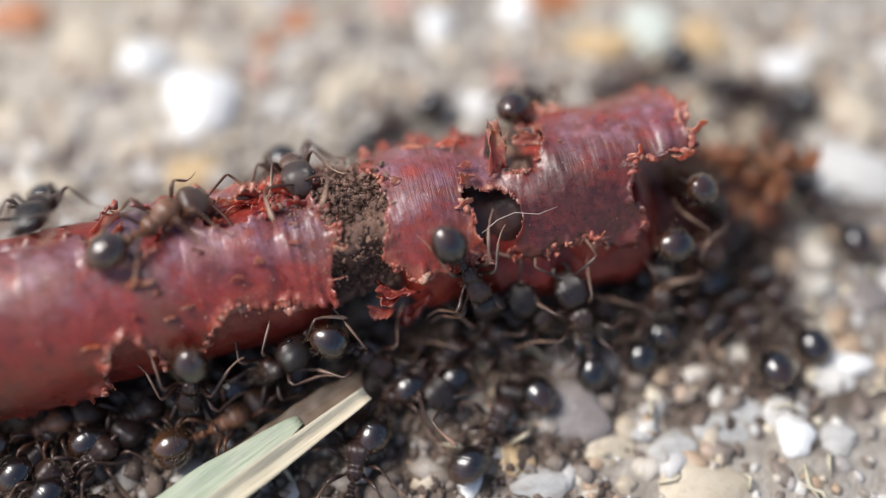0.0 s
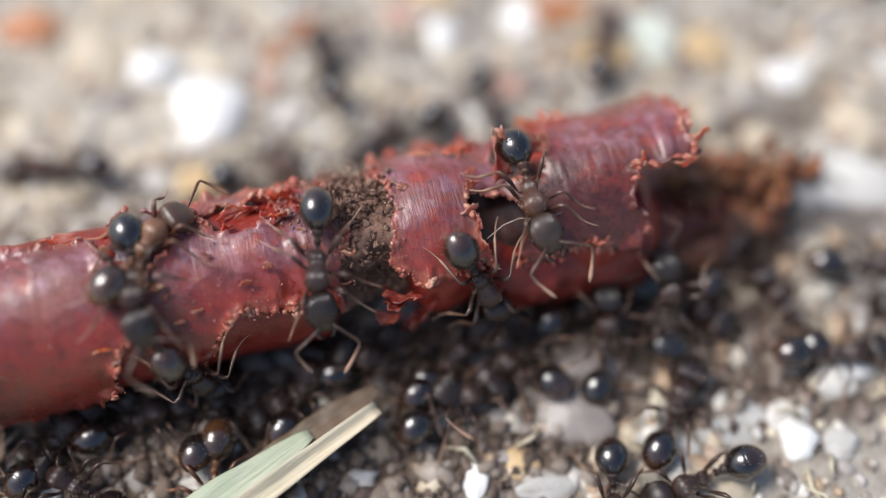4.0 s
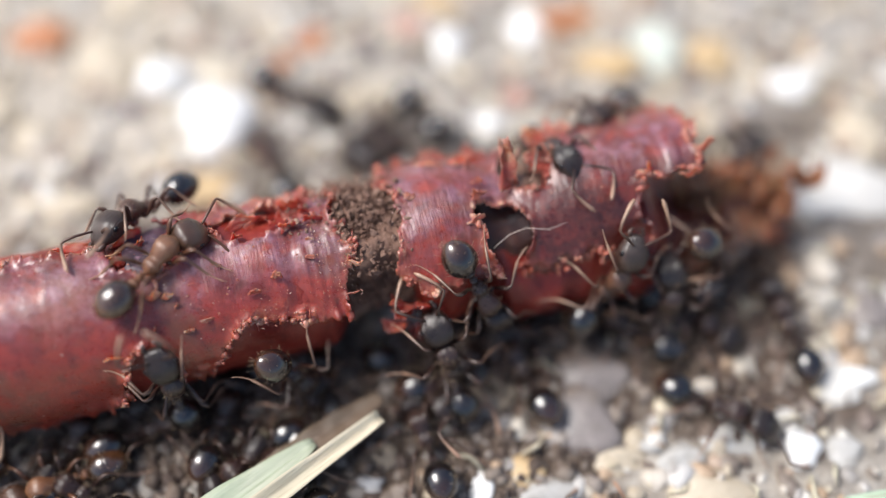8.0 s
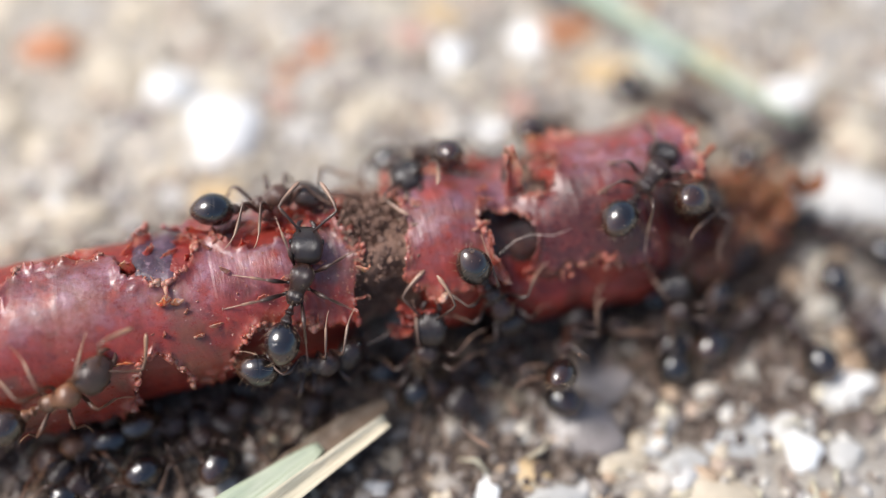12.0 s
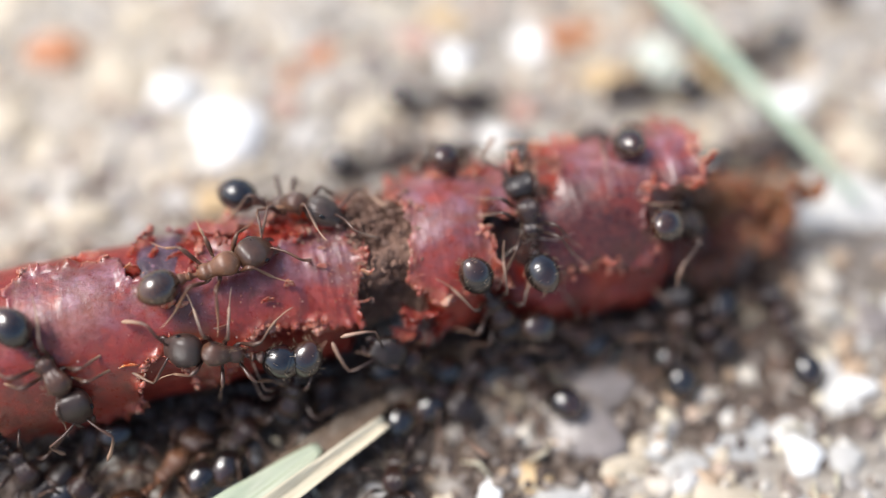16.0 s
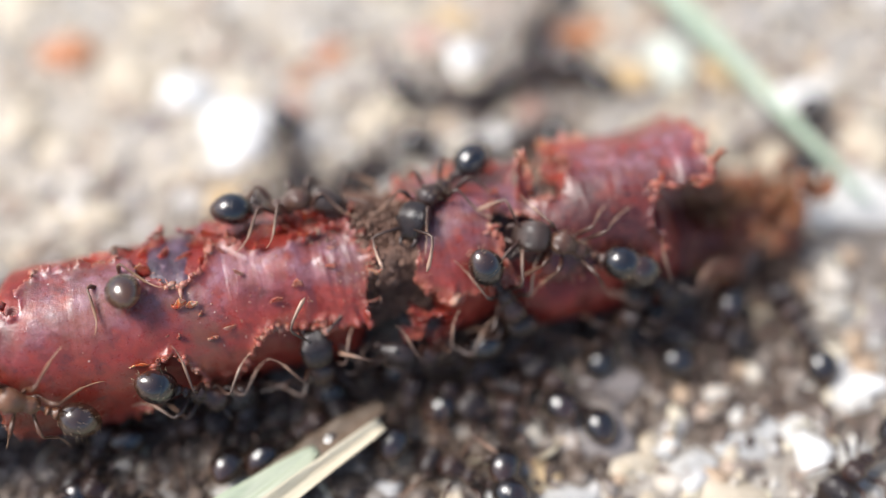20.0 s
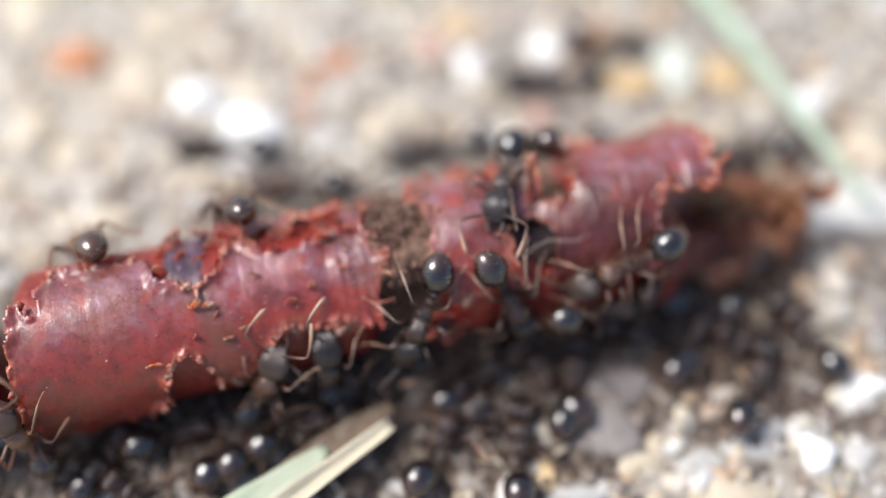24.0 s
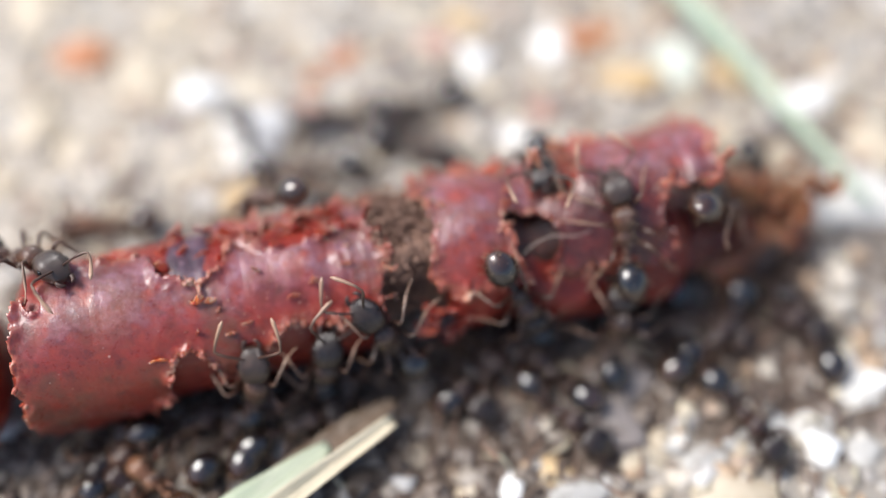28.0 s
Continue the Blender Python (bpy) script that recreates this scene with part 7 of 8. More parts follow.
    crawl(ants[23], [(0,-8.67,-0.24,3.14,-1,-46,-72), (0.15,-9.82,0.61,1.84,18,-19,-142), (0.3,-10.96,1.46,0.54,0,8,160), (0.7,-12.61,1.56,0.54,0,8,160), (0.85,-13.25,1.60,0.52,2,4,-154), (1,-13.89,1.63,0.50,0,0,-108), (1.4,-13.58,2.86,0.54,0,0,-167), (1.8,-13.27,4.09,0.54,0,0,135), (2.2,-12.96,5.32,0.54,0,0,76), (6,-10.00,17.00,0.54,0,0,76), (6.6,-8.00,17.00,0.54,0,0,38), (7.2,-6.00,17.00,0.54,0,0,0), (12,10.00,17.00,0.54,0,0,0), (12.6,10.36,15.45,0.54,0,0,-38), (13.2,10.72,13.90,0.54,0,0,-77), (15,11.80,9.26,0.54,0,0,-77), (15.5,10.24,8.45,0.54,0,0,-115), (16,8.68,7.63,0.54,0,0,-152), (17,5.56,6.00,0.54,0,0,-152), (18.2,4.45,6.33,0.54,0,0,164), (20,2.77,6.81,0.54,0,0,164), (20.5,2.68,6.80,0.54,0,0,-176), (21,2.58,6.79,0.54,0,0,-176), (22.2,2.46,6.78,0.54,0,0,-174), (24,2.27,6.76,0.54,0,0,-174), (25,0.26,6.23,0.54,0,0,-165), (26,-1.75,5.69,0.54,0,0,-165), (27,-2.73,5.41,0.54,0,0,-164), (28,-3.72,5.12,0.54,0,0,-164)])
    crawl(ants[24], [(0,9.78,1.47,0.54,0,0,124), (0.5,9.67,0.74,0.54,0,0,125), (1,9.45,-0.01,0.54,0,0,125), (2,9.37,-0.05,0.54,0,0,137), (3,9.32,-0.11,0.54,0,0,130), (3.5,10.12,-0.10,0.54,0,0,66), (4,10.91,-0.09,0.54,0,0,2), (5,12.53,-0.04,0.54,0,0,2), (5.5,13.34,0.00,0.52,0,0,65), (6,14.15,0.04,0.50,0,0,127), (8.5,14.27,0.64,0.54,0,0,141), (11,14.44,1.26,0.50,0,0,154), (11.3,13.11,1.26,0.54,0,0,180), (11.7,11.33,1.27,0.54,0,0,180), (12,9.97,1.26,0.54,0,0,155), (12.33,10.44,1.24,0.54,0,0,104), (12.67,10.92,1.21,0.54,0,0,53), (13,11.39,1.18,0.54,0,0,3), (14,12.91,1.26,0.54,0,0,3), (14.33,13.46,1.34,0.53,0,0,53), (14.67,14.00,1.42,0.51,0,0,103), (15,14.55,1.50,0.50,0,0,154), (15.5,14.64,1.49,0.50,0,0,84), (16,14.73,1.48,0.50,0,0,15), (16.1,14.18,1.44,0.51,0,0,70), (16.2,13.64,1.40,0.53,0,0,125), (16.3,13.09,1.35,0.54,0,0,-180), (16.7,11.01,1.37,0.54,0,0,-180), (16.8,10.50,1.40,0.54,0,0,125), (16.9,9.99,1.43,0.54,0,0,70), (17,9.48,1.47,0.54,0,0,15), (17.3,11.01,1.44,0.54,0,0,0), (17.7,13.08,1.43,0.54,0,0,0), (18,14.68,1.47,0.50,0,0,15), (20,14.14,0.71,0.50,0,0,-44), (20.15,13.32,0.70,0.52,0,0,-112), (20.3,12.51,0.68,0.54,0,0,180), (20.7,10.41,0.70,0.54,0,0,180), (20.85,9.63,0.71,0.54,0,0,-111), (21,8.85,0.73,0.54,0,0,-42), (22,10.66,0.70,0.54,0,0,1), (23,12.43,0.72,0.54,0,0,1), (24,14.20,0.80,0.50,0,0,-44), (28,13.98,0.65,0.50,0,0,-44)])
    crawl(ants[25], [(0,-8.49,-4.40,0.54,0,0,21), (0.17,-8.94,-4.53,0.54,0,0,79), (0.33,-9.38,-4.65,0.54,0,0,138), (0.5,-9.82,-4.78,0.54,0,0,-163), (0.67,-10.27,-4.92,0.53,0,0,137), (0.83,-10.72,-5.06,0.51,0,0,77), (1,-11.16,-5.20,0.50,0,0,17), (1.5,-10.01,-5.21,0.54,0,0,32), (2,-8.95,-5.13,0.54,0,0,46), (2.25,-9.69,-5.19,0.54,0,0,116), (2.5,-10.42,-5.25,0.54,0,0,-174), (2.67,-10.91,-5.31,0.53,0,0,-116), (2.83,-11.40,-5.37,0.51,0,0,-57), (3,-11.89,-5.43,0.50,0,0,1), (4.5,-10.33,-5.21,0.54,0,0,10), (6,-8.70,-4.89,0.54,0,0,46), (6.25,-8.55,-5.12,0.54,0,0,85), (6.5,-8.40,-5.35,0.54,0,0,124), (6.75,-8.26,-5.55,0.54,0,0,162), (7,-8.13,-5.75,0.54,0,0,-159), (8,-8.80,-5.60,0.54,0,0,-160), (9,-8.57,-5.26,0.54,0,0,164), (9.5,-7.80,-5.21,0.54,0,0,-176), (10,-7.05,-5.18,0.54,0,0,-156), (11,-7.02,-5.15,0.54,0,0,-162), (11.5,-7.74,-4.83,0.54,0,0,-162), (12,-8.46,-4.49,0.54,0,0,-161), (12.5,-8.38,-5.16,0.54,0,0,-122), (13,-8.29,-5.83,0.54,0,0,-82), (14,-8.12,-7.08,0.54,0,0,-82), (14.5,-8.03,-7.65,0.52,0,0,-122), (15,-7.94,-8.21,0.50,0,0,-163), (15.2,-8.76,-5.01,0.50,0,0,163), (15.35,-9.37,-2.61,0.50,0,0,137), (15.4,-9.29,-2.38,0.50,0,0,129), (15.6,-9.01,-1.43,0.50,0,0,94), (15.8,-8.72,-0.49,0.50,0,0,60), (16,-8.43,0.46,0.50,0,0,26), (16.15,-7.87,-1.10,2.34,-1,1,-29), (16.3,-7.31,-2.66,4.18,-2,0,-84), (16.7,-7.56,-3.65,3.69,-11,3,-90), (16.85,-7.71,-3.96,3.37,-37,9,-129), (17,-7.85,-4.27,3.04,-61,-3,-167), (17.15,-7.84,-4.00,3.36,-34,-12,153), (17.3,-7.83,-3.72,3.69,-7,-3,113), (17.7,-7.90,-2.82,4.17,-2,0,110), (17.85,-8.64,-1.30,2.34,-1,0,158), (18,-9.38,0.22,0.50,0,0,-153), (18.3,-8.16,-2.84,4.19,-3,-2,-85), (18.7,-8.50,-3.79,3.77,-11,1,-91), (18.85,-8.69,-4.09,3.47,-38,-14,-147), (19,-8.88,-4.39,3.18,-40,-45,154), (20,-9.44,-4.57,3.19,-52,-30,173), (20.3,-10.07,-4.86,2.98,-62,36,-155), (20.7,-10.91,-5.23,2.62,-72,39,-159), (20.85,-11.65,-5.03,1.56,-37,15,-169), (21,-12.39,-4.82,0.50,0,0,169), (21.75,-11.59,-5.07,1.32,21,-47,109), (22.5,-10.79,-5.31,2.14,87,-35,11), (24,-10.02,-5.03,2.13,-53,-83,158), (25,-9.99,-4.99,2.19,-23,-84,128), (26,-10.00,-4.99,2.26,-24,-82,129), (26.25,-9.69,-4.85,1.40,29,-31,36), (26.5,-9.37,-4.70,0.54,0,15,-2), (27,-8.07,-5.07,0.54,0,0,40), (27.5,-7.87,-5.21,0.54,0,0,90), (28,-7.67,-5.35,0.54,0,0,140)])
    crawl(ants[26], [(0,-3.42,1.74,0.50,0,0,179), (0.15,-3.07,0.73,2.36,9,-19,-120), (0.3,-2.71,-0.28,4.21,-6,-34,-52), (0.7,-2.50,0.24,4.07,-9,-39,-54), (0.85,-2.42,0.46,3.95,-32,-17,-5), (1,-2.35,0.69,3.83,-33,12,33), (1.3,-2.24,0.22,4.10,-3,40,98), (1.7,-2.14,-0.20,4.23,-2,36,97), (1.85,-2.29,0.90,2.36,-9,18,47), (2,-2.44,1.99,0.50,0,0,1), (2.85,-2.71,3.86,0.52,0,0,50), (3.7,-2.98,5.72,0.54,0,0,98), (5.3,-3.58,9.85,0.54,0,0,98), (6.15,-3.93,12.40,0.52,0,0,30), (7,-4.27,14.95,0.50,0,0,-38), (7.3,-4.14,11.79,0.54,0,0,-87), (7.7,-3.95,7.98,0.54,0,0,-87), (8,-3.80,5.37,0.54,0,0,-34), (8.5,-3.08,4.46,0.54,0,0,9), (9,-2.42,3.69,0.54,0,0,52), (9.15,-2.39,3.57,0.54,-6,-8,-14), (9.3,-2.36,3.45,0.54,0,-17,-82), (9.7,-2.03,0.86,3.77,4,-40,-82), (10,-2.02,0.87,3.40,0,-48,-75), (10.1,-2.08,0.85,3.52,40,-24,-144), (10.2,-2.14,0.84,3.64,39,15,172), (10.3,-2.21,0.83,3.76,4,39,111), (10.7,-2.86,3.45,0.54,0,15,111), (11,-3.14,3.83,0.54,0,0,160), (11.5,-2.22,0.68,3.86,34,3,-173), (12,-1.91,2.13,0.50,0,0,-149), (13.33,-2.74,1.92,0.50,0,0,-96), (14.67,-3.57,1.70,0.50,0,0,-42), (16,-4.40,1.49,0.50,0,0,11), (16.25,-4.19,0.81,2.21,-5,10,55), (16.5,-3.97,0.13,3.93,-2,21,100), (16.75,-4.34,1.80,2.23,3,11,146), (17,-4.71,3.46,0.54,0,0,-169), (17.5,-4.50,3.60,0.54,0,0,-116), (18,-4.28,3.74,0.54,0,0,-63), (19,-4.39,3.90,0.54,0,0,-65), (20,-4.57,3.77,0.54,0,0,-79), (21,-4.48,3.74,0.54,0,0,-64), (21.75,-5.10,3.85,0.54,0,0,-129), (22.5,-5.71,3.96,0.54,0,0,167), (24,-7.01,4.32,0.54,0,0,169), (24.25,-6.97,3.43,0.54,0,0,-140), (24.5,-6.92,2.55,0.54,0,0,-88), (24.75,-6.90,1.70,0.52,0,0,-35), (25,-6.88,0.86,0.50,0,0,17), (25.7,-7.02,5.43,0.54,0,0,92), (26.3,-7.15,9.90,0.54,0,0,92), (27,-7.40,16.10,0.50,0,0,106), (27.1,-7.28,14.81,0.51,0,0,163), (27.2,-7.15,13.53,0.53,0,0,-141), (27.3,-7.03,12.25,0.54,0,0,-85), (27.7,-6.59,7.68,0.54,0,0,-85), (27.8,-6.50,6.66,0.54,0,0,-140), (27.9,-6.40,5.64,0.54,0,0,164), (28,-6.30,4.61,0.54,0,0,108)])
    crawl(ants[27], [(0,13.28,-3.43,0.50,0,0,122), (0.3,11.83,-3.42,0.54,0,0,179), (0.7,9.89,-3.38,0.54,0,0,179), (1,8.40,-3.36,0.54,0,0,126), (1.5,7.66,-3.39,0.54,0,0,157), (2,6.94,-3.35,0.54,0,0,-172), (2.5,7.37,-2.93,0.54,0,0,144), (3,7.80,-2.49,0.54,0,0,99), (3.5,8.75,-2.49,0.54,0,0,50), (4,9.70,-2.48,0.54,0,0,1), (5,11.62,-2.44,0.54,0,0,1), (5.5,12.59,-2.41,0.52,0,0,47), (6,13.55,-2.37,0.50,0,0,93), (9,13.76,-1.96,0.50,0,0,71), (9.15,12.82,-1.94,0.52,0,0,125), (9.3,11.88,-1.92,0.54,0,0,180), (9.7,9.33,-1.90,0.54,0,0,180), (9.85,8.37,-1.91,0.54,0,0,128), (10,7.40,-1.92,0.54,0,0,77), (10.5,7.48,-2.71,0.54,0,0,88), (11,7.45,-3.48,0.54,0,0,99), (11.1,7.38,-3.98,0.54,0,0,153), (11.2,7.31,-4.48,0.54,0,0,-153), (11.3,7.24,-4.98,0.54,0,0,-99), (11.7,6.95,-6.85,0.54,0,0,-99), (11.8,6.88,-7.29,0.53,0,0,-152), (11.9,6.82,-7.73,0.51,0,0,154), (12,6.75,-8.16,0.50,0,0,101), (21,6.42,-8.23,0.50,0,0,60), (22,6.63,-6.58,0.54,0,0,83), (23,6.85,-4.71,0.54,0,0,83), (24,7.08,-2.63,0.54,0,0,62), (24.5,7.24,-1.92,0.54,0,0,84), (25,7.36,-1.24,0.54,0,0,107), (26,7.65,-1.49,0.54,0,0,140), (27,7.69,-1.16,0.54,0,0,136), (27.33,7.76,-1.16,0.54,0,0,80), (27.67,7.83,-1.17,0.54,0,0,24), (28,7.91,-1.18,0.54,0,0,-32)])
    crawl(ants[28], [(0,-14.26,3.11,0.50,0,0,156), (1,-14.29,3.19,0.50,0,0,156), (1.1,-13.58,3.18,0.51,0,0,104), (1.2,-12.87,3.16,0.53,0,0,52), (1.3,-12.16,3.15,0.54,0,0,1), (1.7,-9.40,3.19,0.54,0,0,1), (1.8,-8.71,3.22,0.54,0,0,52), (1.9,-8.02,3.24,0.54,0,0,103), (2,-7.33,3.27,0.54,0,0,155), (3,-7.79,2.76,0.54,0,0,171), (4,-10.08,2.77,0.54,0,0,179), (5,-12.40,2.83,0.54,0,0,179), (6,-14.69,2.91,0.50,0,0,171), (6.1,-13.88,2.68,0.51,0,0,-131), (6.2,-13.06,2.46,0.53,0,0,-73), (6.3,-12.25,2.23,0.54,0,0,-15), (6.7,-7.94,-0.53,3.68,-38,-10,-7), (7,-6.82,0.87,0.50,0,0,30), (7.25,-6.55,-0.02,2.32,-10,-20,-24), (7.5,-6.29,-0.91,4.13,4,-40,-86), (8,-6.86,-0.24,3.64,34,-28,-131), (9,-6.83,-0.41,3.80,33,-19,-139), (9.15,-6.63,-0.58,3.93,35,21,165), (9.3,-6.42,-0.76,4.06,-7,40,88), (9.7,-5.95,-1.10,4.21,-4,36,85), (9.85,-5.10,-0.70,4.20,-12,14,42), (10,-4.25,-0.31,4.09,-21,-7,-2), (11,-4.29,0.18,3.80,-29,19,44), (12,-4.03,-0.01,3.99,-28,3,20), (15,-3.71,-0.01,4.01,-24,-11,-9), (16,-3.73,-0.03,4.00,-23,-14,-15), (17,-3.68,0.04,3.95,-23,-17,-20), (18,-3.68,0.32,3.79,-32,-18,-11), (19,-3.94,0.09,3.95,-30,-5,6), (20,-3.89,-0.01,4.01,-27,-1,13), (21,-3.90,0.09,3.96,-29,2,18), (22.5,-4.71,0.01,3.89,-22,27,61), (24,-5.70,0.54,3.09,4,44,118), (24.33,-5.44,0.50,3.15,-38,23,51), (24.67,-5.18,0.46,3.21,-42,-18,9), (25,-4.92,0.43,3.27,-6,-47,-54), (25.1,-4.85,0.41,3.39,-38,-21,1), (25.2,-4.78,0.38,3.50,-39,16,37), (25.3,-4.71,0.36,3.62,-11,44,89), (25.7,-5.02,2.68,0.54,0,19,88), (25.85,-4.92,2.77,0.54,5,9,141), (26,-4.82,2.85,0.54,0,0,-167), (27,-4.78,2.92,0.54,0,0,-156), (27.5,-5.15,2.69,0.54,0,-18,-97), (27.75,-5.10,1.74,1.73,24,7,-152), (28,-5.05,0.79,2.93,16,41,152)])
    crawl(ants[29], [(0,3.84,-8.49,0.50,0,0,-37), (2,3.78,-8.46,0.50,0,0,-37), (2.25,3.82,-7.76,0.52,0,0,24), (2.5,3.87,-7.06,0.54,0,0,86), (2.75,3.92,-6.31,0.54,0,0,23), (3,3.98,-5.57,0.54,0,0,-39), (4.5,3.84,-7.05,0.54,0,0,-95), (6,3.72,-8.40,0.50,0,0,-37), (28,3.06,-8.46,0.50,0,0,-37)])
    crawl(ants[30], [(0,4.94,-8.46,0.50,0,0,169), (2,4.89,-8.43,0.50,0,0,169), (2.25,4.93,-7.82,0.52,0,0,127), (2.5,4.98,-7.21,0.54,0,0,85), (2.75,5.05,-6.56,0.54,0,0,126), (3,5.11,-5.92,0.54,0,0,168), (4.5,6.11,-5.64,0.54,0,0,-151), (6,7.13,-5.30,0.54,0,0,-111), (7,7.05,-5.29,0.54,0,0,-101), (7.5,6.78,-6.85,0.54,0,0,-99), (8,6.56,-8.34,0.50,0,0,-101), (28,6.05,-8.46,0.50,0,0,-101)])
    crawl(ants[31], [(0,2.14,3.16,0.50,0,0,-151), (1,2.09,3.14,0.50,0,0,-98), (2,2.03,3.13,0.50,0,0,-46), (3,1.97,3.12,0.50,0,0,7), (3.5,2.02,1.33,2.31,0,2,-35), (4,2.07,-0.46,4.12,-1,4,-78), (5,2.53,-1.15,3.63,-2,7,-79), (5.5,2.79,-1.38,3.19,-42,7,-131), (6,3.05,-1.62,2.74,-68,-22,-174), (7,3.18,-1.48,2.92,-58,-38,173), (7.5,3.52,-1.46,2.69,-14,-71,122), (8,3.87,-1.44,2.45,69,-52,31), (8.5,4.06,-1.52,1.65,95,-22,16), (8.75,4.18,-1.48,1.09,47,-9,16), (9,4.29,-1.43,0.54,0,0,6), (10,3.78,-1.95,0.54,0,0,-5), (10.35,3.14,0.57,0.50,0,0,-4), (10.5,2.84,1.15,0.50,0,0,-4), (11,1.87,3.09,0.50,0,0,-2), (11.33,2.02,3.13,0.50,0,0,58), (11.67,2.16,3.16,0.50,0,0,118), (12,2.31,3.20,0.50,0,0,178), (12.5,2.27,1.27,2.26,-4,6,-132), (13,2.24,-0.65,4.02,-3,13,-81), (14,2.63,-1.45,3.27,-9,18,-85), (14.5,2.91,-1.60,2.46,-56,27,-130), (15,3.18,-1.74,1.66,-96,4,-166), (15.5,3.08,-1.77,1.36,-87,68,-142), (16,2.98,-1.80,1.07,57,44,14), (16.5,2.72,-1.87,1.76,92,-16,17), (17,2.55,-1.63,2.14,27,-73,62), (17.5,2.75,-1.60,2.97,42,-55,56), (18,3.11,-1.17,3.12,44,-42,49), (18.5,2.54,-1.24,3.54,4,-48,99), (19,1.99,-1.13,3.51,-27,-37,144), (20,2.46,-0.96,3.72,-34,-20,168), (20.5,2.81,-1.18,3.54,-46,2,-165), (21,3.25,-1.29,3.18,-49,30,-142), (24,3.37,-1.26,3.26,-54,9,-159), (25,3.35,-1.34,3.15,-58,4,-163), (25.5,3.12,-1.06,3.58,-40,-21,170), (26,2.98,-0.59,3.74,-15,-32,131), (26.5,3.18,-0.16,4.12,-1,-20,106), (27,3.47,0.70,3.93,2,-5,85), (27.5,3.42,-0.09,4.13,5,-20,90), (28,3.46,-0.49,3.71,5,-36,96)])
    crawl(ants[32], [(0,0.44,2.73,0.50,0,0,178), (6,0.50,2.70,0.50,0,0,-176), (6.5,0.56,2.72,0.54,0,-6,-136), (7,0.64,2.18,3.14,8,-43,-98), (7.15,0.29,3.18,1.84,21,-12,-162), (7.3,-0.06,4.18,0.54,0,13,139), (7.7,-1.09,4.28,0.54,0,13,139), (7.85,-1.47,4.30,0.54,3,7,-174), (8,-1.84,4.32,0.54,0,0,-128), (8.5,-1.57,4.43,0.54,0,0,178), (9,-1.29,4.54,0.54,0,0,124), (9.17,-1.17,4.42,0.54,5,-4,178), (9.33,-1.05,4.30,0.54,5,-10,-127), (9.5,-0.93,4.18,0.54,0,-13,-71), (10,-0.57,2.44,2.30,-2,-52,-71), (10.5,-0.68,3.70,0.54,0,-8,-43), (11,-0.80,3.91,0.54,0,0,-20), (11.15,-0.88,3.82,0.54,-3,-9,-60), (11.3,-0.97,3.74,0.54,0,-18,-100), (11.7,-1.09,1.39,3.52,17,-45,-100), (12,-1.25,1.45,3.20,-3,-49,-65), (12.33,-1.24,1.33,3.38,-40,-23,-2), (12.67,-1.24,1.22,3.56,-40,16,38), (13,-1.23,1.10,3.74,-6,42,94), (14,-1.38,3.52,0.54,0,19,93), (14.5,-1.38,3.64,0.54,-5,9,39), (15,-1.38,3.77,0.54,0,0,-13), (16,-1.66,3.67,0.54,0,0,10), (17,-1.65,3.69,0.54,0,0,12), (18,-1.52,3.80,0.54,0,0,5), (19,-1.91,3.78,0.54,0,0,26), (19.33,-2.04,3.73,0.54,0,0,-30), (19.67,-2.17,3.67,0.54,0,0,-86), (20,-2.30,3.62,0.54,0,0,-143), (20.33,-2.05,3.75,0.54,0,0,-86), (20.67,-1.79,3.88,0.54,0,0,-30), (21,-1.53,4.01,0.54,0,0,27), (21.75,-1.37,2.33,2.28,-3,9,64), (22.5,-1.20,0.65,4.02,-1,18,103), (23.25,-1.16,1.49,2.26,3,9,142), (24,-1.12,2.33,0.50,0,0,180), (24.15,-1.23,4.10,0.52,0,0,137), (24.3,-1.35,5.87,0.54,0,0,94), (24.7,-1.73,11.33,0.54,0,0,94), (25,-2.08,16.12,0.50,0,0,49), (25.15,-2.04,14.23,0.52,0,0,-20), (25.3,-2.00,12.34,0.54,0,0,-89), (25.7,-1.91,7.88,0.54,0,0,-89), (25.85,-1.88,6.38,0.54,0,0,-22), (26,-1.84,4.89,0.54,0,0,44), (26.5,-2.90,4.59,0.54,0,0,118), (27,-3.97,4.36,0.54,0,0,-168), (27.25,-3.72,3.73,0.54,0,0,-119), (27.5,-3.48,3.10,0.54,0,0,-70), (27.75,-3.26,2.47,0.52,0,0,-31), (28,-3.03,1.84,0.50,0,0,8)])
